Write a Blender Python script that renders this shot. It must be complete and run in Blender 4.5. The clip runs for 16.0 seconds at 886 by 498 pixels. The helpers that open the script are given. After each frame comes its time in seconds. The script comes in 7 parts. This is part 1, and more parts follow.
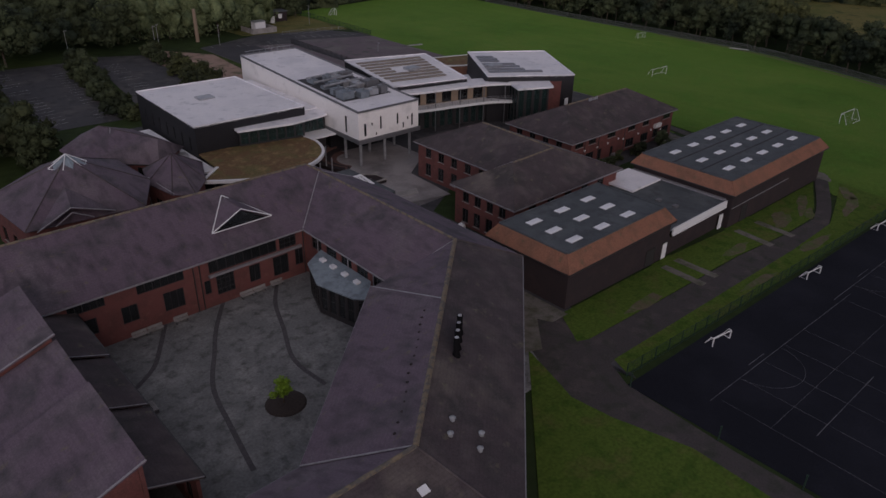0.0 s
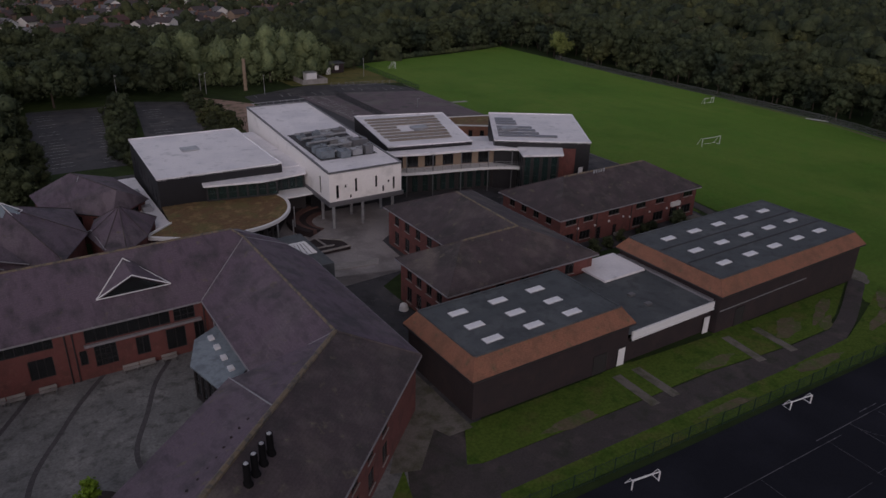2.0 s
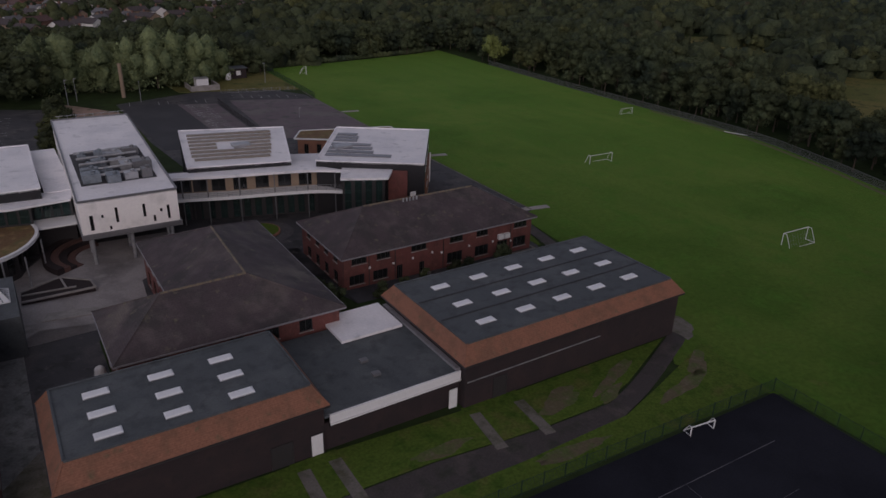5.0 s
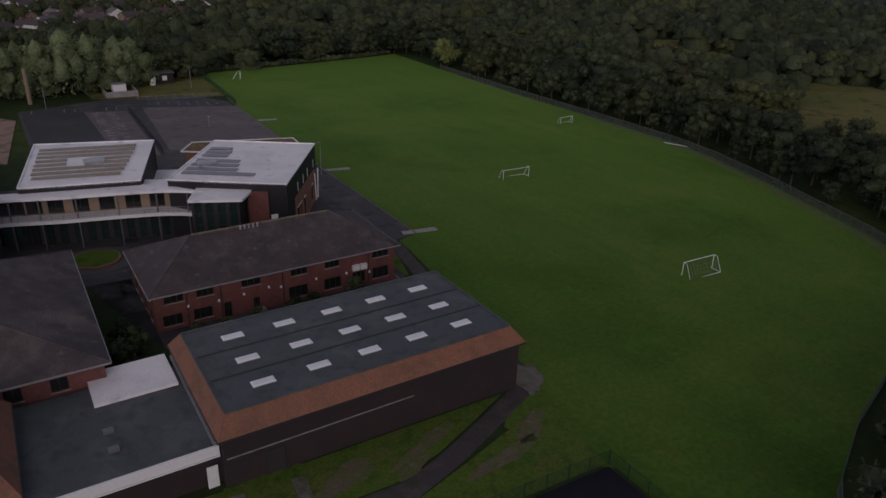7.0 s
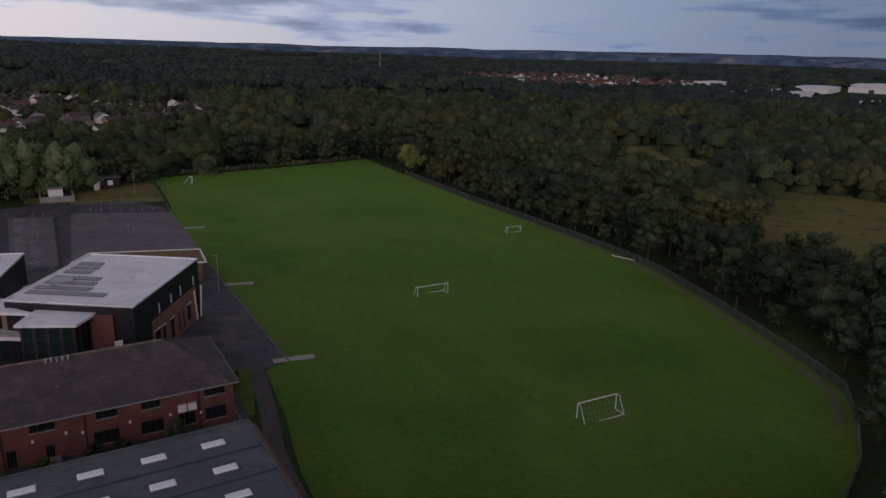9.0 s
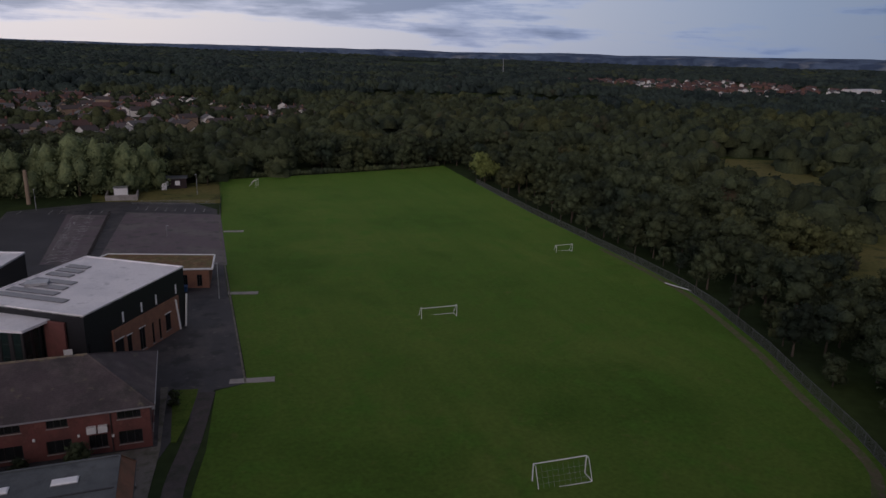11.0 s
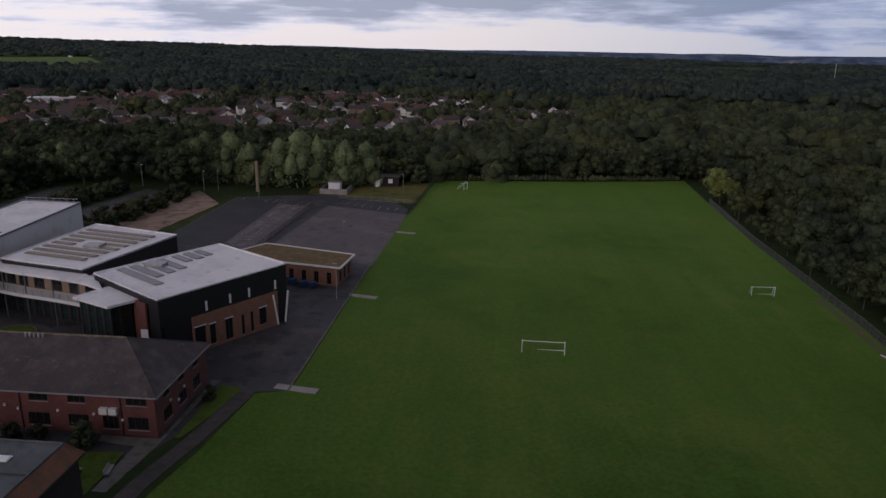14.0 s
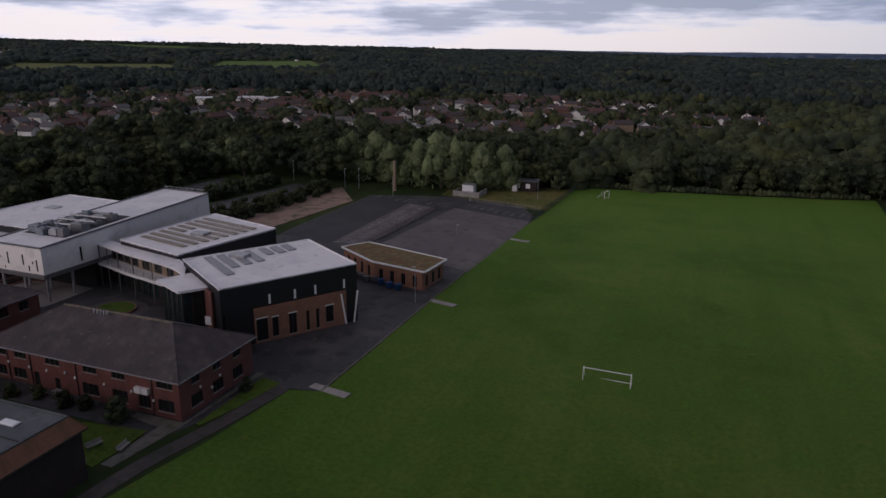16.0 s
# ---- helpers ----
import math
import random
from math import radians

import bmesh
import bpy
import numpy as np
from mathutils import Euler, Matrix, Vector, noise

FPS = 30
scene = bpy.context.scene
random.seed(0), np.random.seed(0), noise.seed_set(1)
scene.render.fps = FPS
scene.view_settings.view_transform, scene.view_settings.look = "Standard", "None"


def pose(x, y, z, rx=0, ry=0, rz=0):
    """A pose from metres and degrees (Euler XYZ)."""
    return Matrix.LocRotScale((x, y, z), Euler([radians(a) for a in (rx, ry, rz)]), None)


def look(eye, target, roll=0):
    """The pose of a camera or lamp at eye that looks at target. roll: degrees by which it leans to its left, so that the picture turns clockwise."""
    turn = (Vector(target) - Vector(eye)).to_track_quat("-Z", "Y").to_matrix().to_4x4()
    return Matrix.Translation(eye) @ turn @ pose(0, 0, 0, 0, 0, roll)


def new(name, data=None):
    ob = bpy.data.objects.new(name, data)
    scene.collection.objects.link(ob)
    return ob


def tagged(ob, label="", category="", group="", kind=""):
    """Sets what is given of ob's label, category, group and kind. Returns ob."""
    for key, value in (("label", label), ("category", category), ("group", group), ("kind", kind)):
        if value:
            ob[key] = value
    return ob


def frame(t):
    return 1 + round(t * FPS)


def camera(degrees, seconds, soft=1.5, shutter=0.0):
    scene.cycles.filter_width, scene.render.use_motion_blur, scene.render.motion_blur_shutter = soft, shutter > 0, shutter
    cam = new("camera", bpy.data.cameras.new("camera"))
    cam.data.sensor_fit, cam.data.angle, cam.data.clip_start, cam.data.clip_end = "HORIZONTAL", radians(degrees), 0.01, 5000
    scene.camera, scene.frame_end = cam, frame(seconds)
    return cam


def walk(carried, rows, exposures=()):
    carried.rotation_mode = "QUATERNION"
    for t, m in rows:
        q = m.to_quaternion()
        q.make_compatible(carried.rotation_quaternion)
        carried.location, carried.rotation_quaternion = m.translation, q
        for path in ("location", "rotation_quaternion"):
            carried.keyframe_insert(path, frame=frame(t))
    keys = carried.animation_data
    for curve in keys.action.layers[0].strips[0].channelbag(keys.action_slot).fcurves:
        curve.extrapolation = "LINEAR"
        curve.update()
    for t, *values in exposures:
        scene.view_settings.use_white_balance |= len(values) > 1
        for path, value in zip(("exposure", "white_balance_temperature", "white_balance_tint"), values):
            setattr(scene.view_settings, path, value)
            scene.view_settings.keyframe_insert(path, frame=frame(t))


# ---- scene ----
cam = camera(64.1, 16.0)
METRES, EYE, TILT, LEAN, TURN = 198.24, 46.3, -1.0143, 1.6046, -43.6142
SKY, SUN = 1.24, 0.84
EXPOSURES = [(0.0, 0.36), (4.2, 0.34), (8.2, 0.2), (11.0, 0.18), (13.0, 0.24), (16.0, 0.32)]
ROWS = [
    (0.0, 0.0, 0.0, 0.0, 1.31, -26.77, -2.59),
    (0.5, 0.0278, 0.0155, 0.0012, 7.04, -25.02, -2.8),
    (1.0, 0.0548, 0.0325, 0.0018, 10.13, -23.4, -2.91),
    (1.5, 0.0793, 0.0496, 0.0023, 10.48, -23.35, -2.98),
    (2.0, 0.1062, 0.0685, 0.0032, 10.54, -23.3, -3.02),
    (2.5, 0.1306, 0.0863, 0.0041, 10.59, -23.28, -3.08),
    (3.0, 0.1566, 0.1052, 0.0048, 10.7, -23.29, -3.12),
    (3.5, 0.1825, 0.1248, 0.0057, 10.8, -23.28, -3.15),
    (4.0, 0.208, 0.1447, 0.0066, 10.9, -23.29, -3.19),
    (6.5, 0.3307, 0.2501, 0.0096, 11.29, -23.19, -3.33),
    (7.0, 0.355, 0.2717, 0.0111, 11.37, -23.2, -3.35),
    (7.5, 0.379, 0.2935, 0.0128, 11.42, -22.98, -3.38),
    (8.0, 0.4033, 0.3157, 0.0146, 11.55, -19.4, -3.41),
    (8.2, 0.4126, 0.3248, 0.0152, 11.62, -17.1, -3.42),
    (8.5, 0.4266, 0.3383, 0.0161, 11.9, -15.75, -3.43),
    (9.3, 0.464, 0.3746, 0.0179, 14.0, -15.4, -3.45),
    (10.3, 0.5099, 0.4207, 0.0196, 19.0, -15.4, -3.46),
    (10.5, 0.5191, 0.4298, 0.02, 20.3, -15.47, -3.46),
    (11.0, 0.5399, 0.4538, 0.0202, 23.56, -15.59, -3.44),
    (11.5, 0.5593, 0.478, 0.0195, 27.89, -15.76, -3.46),
    (12.0, 0.5781, 0.503, 0.02, 32.43, -15.96, -3.42),
    (12.5, 0.5949, 0.5286, 0.0206, 36.32, -16.11, -3.31),
    (13.0, 0.6102, 0.5545, 0.0213, 40.29, -16.26, -3.13),
    (13.5, 0.6239, 0.5806, 0.0231, 44.24, -16.43, -2.97),
    (14.0, 0.6362, 0.6064, 0.0227, 48.28, -16.51, -2.73),
    (14.5, 0.6474, 0.6324, 0.0233, 52.32, -16.64, -2.61),
    (15.0, 0.6575, 0.6586, 0.0233, 56.38, -16.73, -2.37),
    (15.5, 0.6658, 0.6848, 0.0236, 60.51, -16.84, -2.25),
    (16.0, 0.6721, 0.7111, 0.0239, 64.5, -16.95, -2.02),
]
walk(cam, [(t, pose(0, 0, EYE, TILT, LEAN, TURN) @ pose(METRES * x, METRES * y, METRES * z, 90 + pitch, roll, yaw)) for t, x, y, z, yaw, pitch, roll in ROWS], EXPOSURES)

# ---- world and light ----
world = bpy.data.worlds.new("dusk_sky")
scene.world = world
world.use_nodes = True
wn, wl = world.node_tree.nodes, world.node_tree.links
wn.clear()


def wnode(kind, **values):
    n = wn.new(kind)
    for key, value in values.items():
        n.inputs[key].default_value = value
    return n


def wmath(op, a, b=None, clamp=False):
    n = wn.new("ShaderNodeMath")
    n.operation, n.use_clamp = op, clamp
    for i, v in enumerate((a, b)):
        if v is None:
            continue
        if isinstance(v, (int, float)):
            n.inputs[i].default_value = v
        else:
            wl.new(v, n.inputs[i])
    return n.outputs[0]


SUN_AZ, SUN_EL = 208.0, 17.0
sky = wn.new("ShaderNodeTexSky")
sky.sky_type, sky.sun_disc = "NISHITA", False
sky.sun_elevation, sky.sun_rotation = radians(SUN_EL), radians(SUN_AZ)
coord = wn.new("ShaderNodeTexCoord")
sep = wn.new("ShaderNodeSeparateXYZ")
wl.new(coord.outputs["Generated"], sep.inputs[0])
up = wmath("MAXIMUM", sep.outputs[2], 0.0)
comb = wn.new("ShaderNodeCombineXYZ")
wl.new(sep.outputs[0], comb.inputs[0]), wl.new(sep.outputs[1], comb.inputs[1])
wl.new(wmath("MULTIPLY", up, 12.0), comb.inputs[2])
cloud = wnode("ShaderNodeTexNoise", Scale=2.2, Detail=8.0, Roughness=0.56, Distortion=0.15)
wl.new(comb.outputs[0], cloud.inputs["Vector"])
puff = wn.new("ShaderNodeCombineXYZ")
wl.new(sep.outputs[0], puff.inputs[0]), wl.new(sep.outputs[1], puff.inputs[1])
wl.new(wmath("MULTIPLY", up, 4.5), puff.inputs[2])
veil = wnode("ShaderNodeTexNoise", Scale=8.0, Detail=6.0, Roughness=0.55)
wl.new(puff.outputs[0], veil.inputs["Vector"])
mixed = wmath("ADD", wmath("MULTIPLY", cloud.outputs[0], 0.68), wmath("MULTIPLY", veil.outputs[0], 0.32))
# clouds thin out towards the horizon, where the pale evening sky shows under them
mixed = wmath("ADD", mixed, wmath("MULTIPLY", wmath("SUBTRACT", 0.045, up, True), -1.6))
ramp = wn.new("ShaderNodeValToRGB")
ramp.color_ramp.elements[0].position, ramp.color_ramp.elements[0].color = 0.435, (0.565, 0.52, 0.55, 1)
ramp.color_ramp.elements[1].position, ramp.color_ramp.elements[1].color = 0.55, (0.225, 0.245, 0.345, 1)
e = ramp.color_ramp.elements.new(0.465)
e.color = (0.52, 0.50, 0.575, 1)
e = ramp.color_ramp.elements.new(0.498)
e.color = (0.375, 0.385, 0.50, 1)
wl.new(mixed, ramp.inputs[0])
blend = wn.new("ShaderNodeMix")
blend.data_type = "RGBA"
blend.inputs["Factor"].default_value = 0.93
tone = wn.new("ShaderNodeVectorMath")
tone.operation = "SCALE"
tone.inputs["Scale"].default_value = 0.10
wl.new(sky.outputs[0], tone.inputs[0])
wl.new(tone.outputs[0], blend.inputs[6]), wl.new(ramp.outputs[0], blend.inputs[7])
# heavy cloud overhead, brighter evening light low down
lift = wn.new("ShaderNodeMapRange")
lift.interpolation_type = "SMOOTHSTEP"
for key, value in (("From Min", 0.10), ("From Max", 0.6), ("To Min", 0.9), ("To Max", 0.46)):
    lift.inputs[key].default_value = value
wl.new(up, lift.inputs[0])
# brighter towards the set sun in the west
west_side = wmath("ADD", wmath("MULTIPLY", sep.outputs[0], -0.6), wmath("MULTIPLY", sep.outputs[1], 0.6))
glow = wn.new("ShaderNodeMapRange")
for key, value in (("From Min", -0.2), ("From Max", 0.85), ("To Min", 0.41), ("To Max", 1.2)):
    glow.inputs[key].default_value = value
wl.new(west_side, glow.inputs[0])
lit = wn.new("ShaderNodeVectorMath")
lit.operation = "SCALE"
wl.new(blend.outputs[2], lit.inputs[0]), wl.new(wmath("MULTIPLY", lift.outputs[0], glow.outputs[0]), lit.inputs["Scale"])
# cooler away from the set sun
cool = wn.new("ShaderNodeMapRange")
for key, value in (("From Min", 0.62), ("From Max", 0.0), ("To Min", 0.0), ("To Max", 1.0)):
    cool.inputs[key].default_value = value
wl.new(west_side, cool.inputs[0])
low_sky = wn.new("ShaderNodeMapRange")
for key, value in (("From Min", 0.08), ("From Max", 0.4), ("To Min", 1.0), ("To Max", 0.0)):
    low_sky.inputs[key].default_value = value
wl.new(up, low_sky.inputs[0])
tint = wn.new("ShaderNodeMix")
tint.data_type, tint.blend_type = "RGBA", "MULTIPLY"
tint.inputs[7].default_value = (0.62, 0.82, 1.12, 1)
wl.new(wmath("MULTIPLY", cool.outputs[0], low_sky.outputs[0]), tint.inputs["Factor"]), wl.new(lit.outputs[0], tint.inputs[6])
back = wnode("ShaderNodeBackground", Strength=SKY)
wl.new(tint.outputs[2], back.inputs[0])
wout = wn.new("ShaderNodeOutputWorld")
wl.new(back.outputs[0], wout.inputs[0])

sun = new("sun", bpy.data.lights.new("sun", "SUN"))
sun.data.energy, sun.data.angle, sun.data.color = SUN, radians(50), (1.0, 0.84, 0.83)
sun.matrix_world = look((0, 0, 300), (math.sin(radians(SUN_AZ)) * -300 * math.cos(radians(SUN_EL)), math.cos(radians(SUN_AZ)) * -300 * math.cos(radians(SUN_EL)), 300 - 300 * math.sin(radians(SUN_EL))))


# ---- materials ----
def material(name, colour, rough=0.8, metal=0.0, spots=(), grain=0.0, grain_size=20.0, bump=0.0, bump_size=40.0, random_tint=0.0, streak=None, courses=None, spec=0.5, glass=False, sheen=None):
    """A surface with mottling at several sizes. spots: (colour, size per metre, from, to) layers; streak: (colour, direction scale, amount)."""
    m = bpy.data.materials.new(name)
    m.use_nodes = True
    nt, ln = m.node_tree.nodes, m.node_tree.links
    b = nt["Principled BSDF"]
    b.inputs["Roughness"].default_value, b.inputs["Metallic"].default_value = rough, metal
    b.inputs["Specular IOR Level"].default_value = spec
    if sheen:
        b.inputs["Sheen Weight"].default_value, b.inputs["Sheen Roughness"].default_value = 0.2, 0.4
        b.inputs["Sheen Tint"].default_value = (*sheen, 1)
    if glass:
        b.inputs["Transmission Weight"].default_value = 0.85
        b.inputs["IOR"].default_value = 1.45
    geo = nt.new("ShaderNodeNewGeometry")
    col = nt.new("ShaderNodeRGB")
    col.outputs[0].default_value = (*colour, 1)
    cur = col.outputs[0]

    def noise_of(size, detail=5.0, scale=None, rough_n=0.55):
        n = nt.new("ShaderNodeTexNoise")
        n.inputs["Scale"].default_value, n.inputs["Detail"].default_value, n.inputs["Roughness"].default_value = size, detail, rough_n
        src = geo.outputs["Position"]
        if scale:
            mp = nt.new("ShaderNodeMapping")
            mp.inputs["Scale"].default_value = scale
            ln.new(src, mp.inputs[0])
            src = mp.outputs[0]
        ln.new(src, n.inputs["Vector"])
        return n.outputs[0]

    def layer(cur, fac, lo, hi, c2, top=1.0):
        r = nt.new("ShaderNodeMapRange")
        r.inputs["From Min"].default_value, r.inputs["From Max"].default_value, r.inputs["To Max"].default_value = lo, hi, top
        ln.new(fac, r.inputs[0])
        mx = nt.new("ShaderNodeMix")
        mx.data_type = "RGBA"
        ln.new(r.outputs[0], mx.inputs["Factor"])
        ln.new(cur, mx.inputs[6])
        mx.inputs[7].default_value = (*c2, 1)
        return mx.outputs[2]

    for c2, size, lo, hi in spots:
        cur = layer(cur, noise_of(size), lo, hi, c2)
    if streak:
        c2, scale, top = streak
        cur = layer(cur, noise_of(1.0, 4.0, scale), 0.48, 0.72, c2, top)
    if courses:
        axis, pitch_m, depth = courses
        sp = nt.new("ShaderNodeSeparateXYZ")
        ln.new(geo.outputs["Position"], sp.inputs[0])
        md = nt.new("ShaderNodeMath")
        md.operation = "PINGPONG"
        md.inputs[1].default_value = pitch_m / 2
        ln.new(sp.outputs["XYZ".index(axis)], md.inputs[0])
        cur = layer(cur, md.outputs[0], pitch_m * 0.17, 0.0, tuple(c * 0.55 for c in colour), depth)
    if grain:
        r = nt.new("ShaderNodeMapRange")
        r.inputs["From Min"].default_value, r.inputs["From Max"].default_value = 0.25, 0.75
        r.inputs["To Min"].default_value, r.inputs["To Max"].default_value = 1 - grain, 1 + grain
        ln.new(noise_of(grain_size, 3.0), r.inputs[0])
        vm = nt.new("ShaderNodeVectorMath")
        vm.operation = "SCALE"
        ln.new(cur, vm.inputs[0]), ln.new(r.outputs[0], vm.inputs["Scale"])
        cur = vm.outputs[0]
    if random_tint:
        info = nt.new("ShaderNodeObjectInfo")
        isl = nt.new("ShaderNodeMath")
        isl.operation = "ADD"
        ln.new(info.outputs["Random"], isl.inputs[0]), ln.new(geo.outputs["Random Per Island"], isl.inputs[1])
        r = nt.new("ShaderNodeMapRange")
        r.inputs["From Max"].default_value = 2.0
        r.inputs["To Min"].default_value, r.inputs["To Max"].default_value = 1 - random_tint, 1 + random_tint
        ln.new(isl.outputs[0], r.inputs[0])
        vm = nt.new("ShaderNodeVectorMath")
        vm.operation = "SCALE"
        ln.new(cur, vm.inputs[0]), ln.new(r.outputs[0], vm.inputs["Scale"])
        cur = vm.outputs[0]
    ln.new(cur, b.inputs["Base Color"])
    if bump:
        bp = nt.new("ShaderNodeBump")
        bp.inputs["Strength"].default_value, bp.inputs["Distance"].default_value = bump, 0.5 / bump_size
        ln.new(noise_of(bump_size, 3.0), bp.inputs["Height"])
        ln.new(bp.outputs[0], b.inputs["Normal"])
    return m


GRASS = material("grass", (0.071, 0.122, 0.020), 0.95, sheen=(0.42, 0.85, 0.14), spots=(((0.098, 0.142, 0.028), 0.020, 0.46, 0.64), ((0.047, 0.092, 0.013), 0.035, 0.5, 0.66), ((0.060, 0.130, 0.018), 0.2, 0.5, 0.72), ((0.11, 0.115, 0.035), 0.45, 0.62, 0.8)), grain=0.22, grain_size=1.6, streak=((0.044, 0.094, 0.012), (0.22, 0.012, 1.0), 0.4), bump=0.6, bump_size=6.0, spec=0.1)
LAWN = material("lawn", (0.086, 0.132, 0.024), 0.95, spots=(((0.125, 0.116, 0.042), 0.22, 0.54, 0.74), ((0.052, 0.10, 0.016), 0.6, 0.5, 0.7)), grain=0.25, grain_size=3.0, bump=0.6, bump_size=8.0, spec=0.1)
MEADOW = material("meadow", (0.032, 0.05, 0.018), 0.95, spots=(((0.06, 0.085, 0.022), 0.006, 0.5, 0.6), ((0.03, 0.045, 0.02), 0.03, 0.5, 0.7)), grain=0.25, grain_size=0.4, spec=0.1)
DRY = material("dry_meadow", (0.165, 0.15, 0.055), 0.95, spots=(((0.125, 0.135, 0.045), 0.05, 0.45, 0.62), ((0.06, 0.07, 0.03), 0.2, 0.55, 0.7)), grain=0.2, grain_size=1.0, spec=0.1)
OLIVE_FIELD = material("stubble_field", (0.165, 0.175, 0.055), 0.95, spots=(((0.13, 0.15, 0.05), 0.01, 0.45, 0.65),), grain=0.15, grain_size=0.1, spec=0.1)
FIELDS = material("farm_field", (0.11, 0.185, 0.04), 0.95, spots=(((0.13, 0.18, 0.045), 0.01, 0.45, 0.65),), grain=0.15, grain_size=0.1, spec=0.1)
ASPHALT = material("asphalt", (0.05, 0.049, 0.055), 0.8, spots=(((0.085, 0.078, 0.08), 0.16, 0.5, 0.66), ((0.03, 0.03, 0.034), 0.35, 0.52, 0.64), ((0.12, 0.11, 0.11), 0.6, 0.62, 0.72)), grain=0.2, grain_size=6.0, bump=0.3, bump_size=30.0)
ASPHALT_PALE = material("worn_asphalt", (0.138, 0.108, 0.122), 0.85, spots=(((0.16, 0.145, 0.14), 0.12, 0.48, 0.66), ((0.09, 0.083, 0.085), 0.4, 0.52, 0.7)), grain=0.18, grain_size=5.0)
COURT = material("court_asphalt", (0.0125, 0.0135, 0.020), 0.9, spots=(((0.020, 0.021, 0.030), 0.08, 0.45, 0.65),), grain=0.15, grain_size=5.0, spec=0.15)
PATH = material("path_asphalt", (0.058, 0.049, 0.049), 0.85, spots=(((0.092, 0.076, 0.072), 0.35, 0.52, 0.72), ((0.035, 0.038, 0.028), 0.5, 0.5, 0.68)), grain=0.2, grain_size=5.0)
PAVING = material("block_paving", (0.19, 0.192, 0.192), 0.85, spots=(((0.275, 0.275, 0.27), 0.3, 0.48, 0.68), ((0.10, 0.10, 0.098), 0.8, 0.5, 0.7)), grain=0.25, grain_size=4.0, bump=0.3, bump_size=12.0)
PAVING_DARK = material("dark_paving", (0.085, 0.08, 0.085), 0.85, grain=0.3, grain_size=3.0)
CONCRETE = material("pale_concrete", (0.34, 0.32, 0.31), 0.85, spots=(((0.25, 0.235, 0.225), 0.5, 0.45, 0.65),), grain=0.12, grain_size=5.0)
PLAZA = material("plaza_paving", (0.33, 0.305, 0.305), 0.85, spots=(((0.19, 0.175, 0.175), 0.2, 0.45, 0.65), ((0.33, 0.31, 0.30), 0.4, 0.55, 0.7)), grain=0.15, grain_size=4.0)
SOIL = material("bare_soil", (0.36, 0.245, 0.195), 0.95, spots=(((0.22, 0.16, 0.11), 0.25, 0.45, 0.65), ((0.10, 0.11, 0.05), 0.5, 0.58, 0.7)), grain=0.2, grain_size=2.0)
MUD = material("mud", (0.118, 0.098, 0.056), 0.95, spots=(((0.082, 0.108, 0.03), 0.55, 0.42, 0.58), ((0.15, 0.12, 0.085), 0.9, 0.55, 0.7)), grain=0.2, grain_size=3.0)
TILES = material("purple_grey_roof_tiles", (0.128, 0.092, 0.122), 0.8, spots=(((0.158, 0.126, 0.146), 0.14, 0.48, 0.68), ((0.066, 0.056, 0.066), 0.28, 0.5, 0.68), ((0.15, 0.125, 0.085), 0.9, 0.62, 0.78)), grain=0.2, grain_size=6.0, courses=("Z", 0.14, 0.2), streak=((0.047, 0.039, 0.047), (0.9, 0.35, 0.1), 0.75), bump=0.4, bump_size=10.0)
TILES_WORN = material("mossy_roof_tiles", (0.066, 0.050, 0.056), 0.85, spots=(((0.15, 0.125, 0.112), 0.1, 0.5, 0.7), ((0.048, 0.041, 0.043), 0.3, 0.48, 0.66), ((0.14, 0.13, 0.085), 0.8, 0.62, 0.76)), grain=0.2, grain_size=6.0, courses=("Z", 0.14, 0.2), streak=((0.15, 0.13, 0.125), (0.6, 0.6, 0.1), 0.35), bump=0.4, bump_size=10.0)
RIDGE = material("lichen_ridge_tiles", (0.19, 0.15, 0.105), 0.9, spots=(((0.11, 0.10, 0.09), 1.5, 0.45, 0.6),), grain=0.2, grain_size=5.0)
SKIRT = material("orange_brown_tiles", (0.255, 0.115, 0.072), 0.85, spots=(((0.19, 0.095, 0.06), 0.5, 0.45, 0.65), ((0.14, 0.105, 0.06), 1.2, 0.6, 0.75)), grain=0.2, grain_size=5.0, courses=("Z", 0.15, 0.4), bump=0.3, bump_size=10.0)
LEAD = material("grey_metal_flashing", (0.30, 0.29, 0.31), 0.55, 0.3, grain=0.2, grain_size=3.0)
BRICK = material("red_brick", (0.165, 0.060, 0.054), 0.9, spots=(((0.125, 0.05, 0.045), 0.6, 0.45, 0.65), ((0.19, 0.082, 0.068), 1.5, 0.55, 0.72)), grain=0.2, grain_size=8.0, courses=("Z", 0.075, 0.25), bump=0.3, bump_size=14.0)
BRICK_DARK = material("dark_brown_brick", (0.028, 0.019, 0.021), 0.9, spots=(((0.040, 0.025, 0.026), 0.5, 0.45, 0.65), ((0.020, 0.016, 0.018), 1.0, 0.5, 0.7)), grain=0.2, grain_size=8.0, courses=("Z", 0.075, 0.25))
BRICK_PALE = material("orange_brick", (0.30, 0.15, 0.10), 0.9, spots=(((0.24, 0.12, 0.085), 0.8, 0.45, 0.65),), grain=0.18, grain_size=8.0, courses=("Z", 0.075, 0.25))
FELT = material("dark_roofing_felt", (0.072, 0.082, 0.091), 0.7, spots=(((0.10, 0.11, 0.118), 0.25, 0.48, 0.66), ((0.050, 0.056, 0.062), 0.7, 0.5, 0.7)), grain=0.15, grain_size=5.0, bump=0.3, bump_size=15.0)
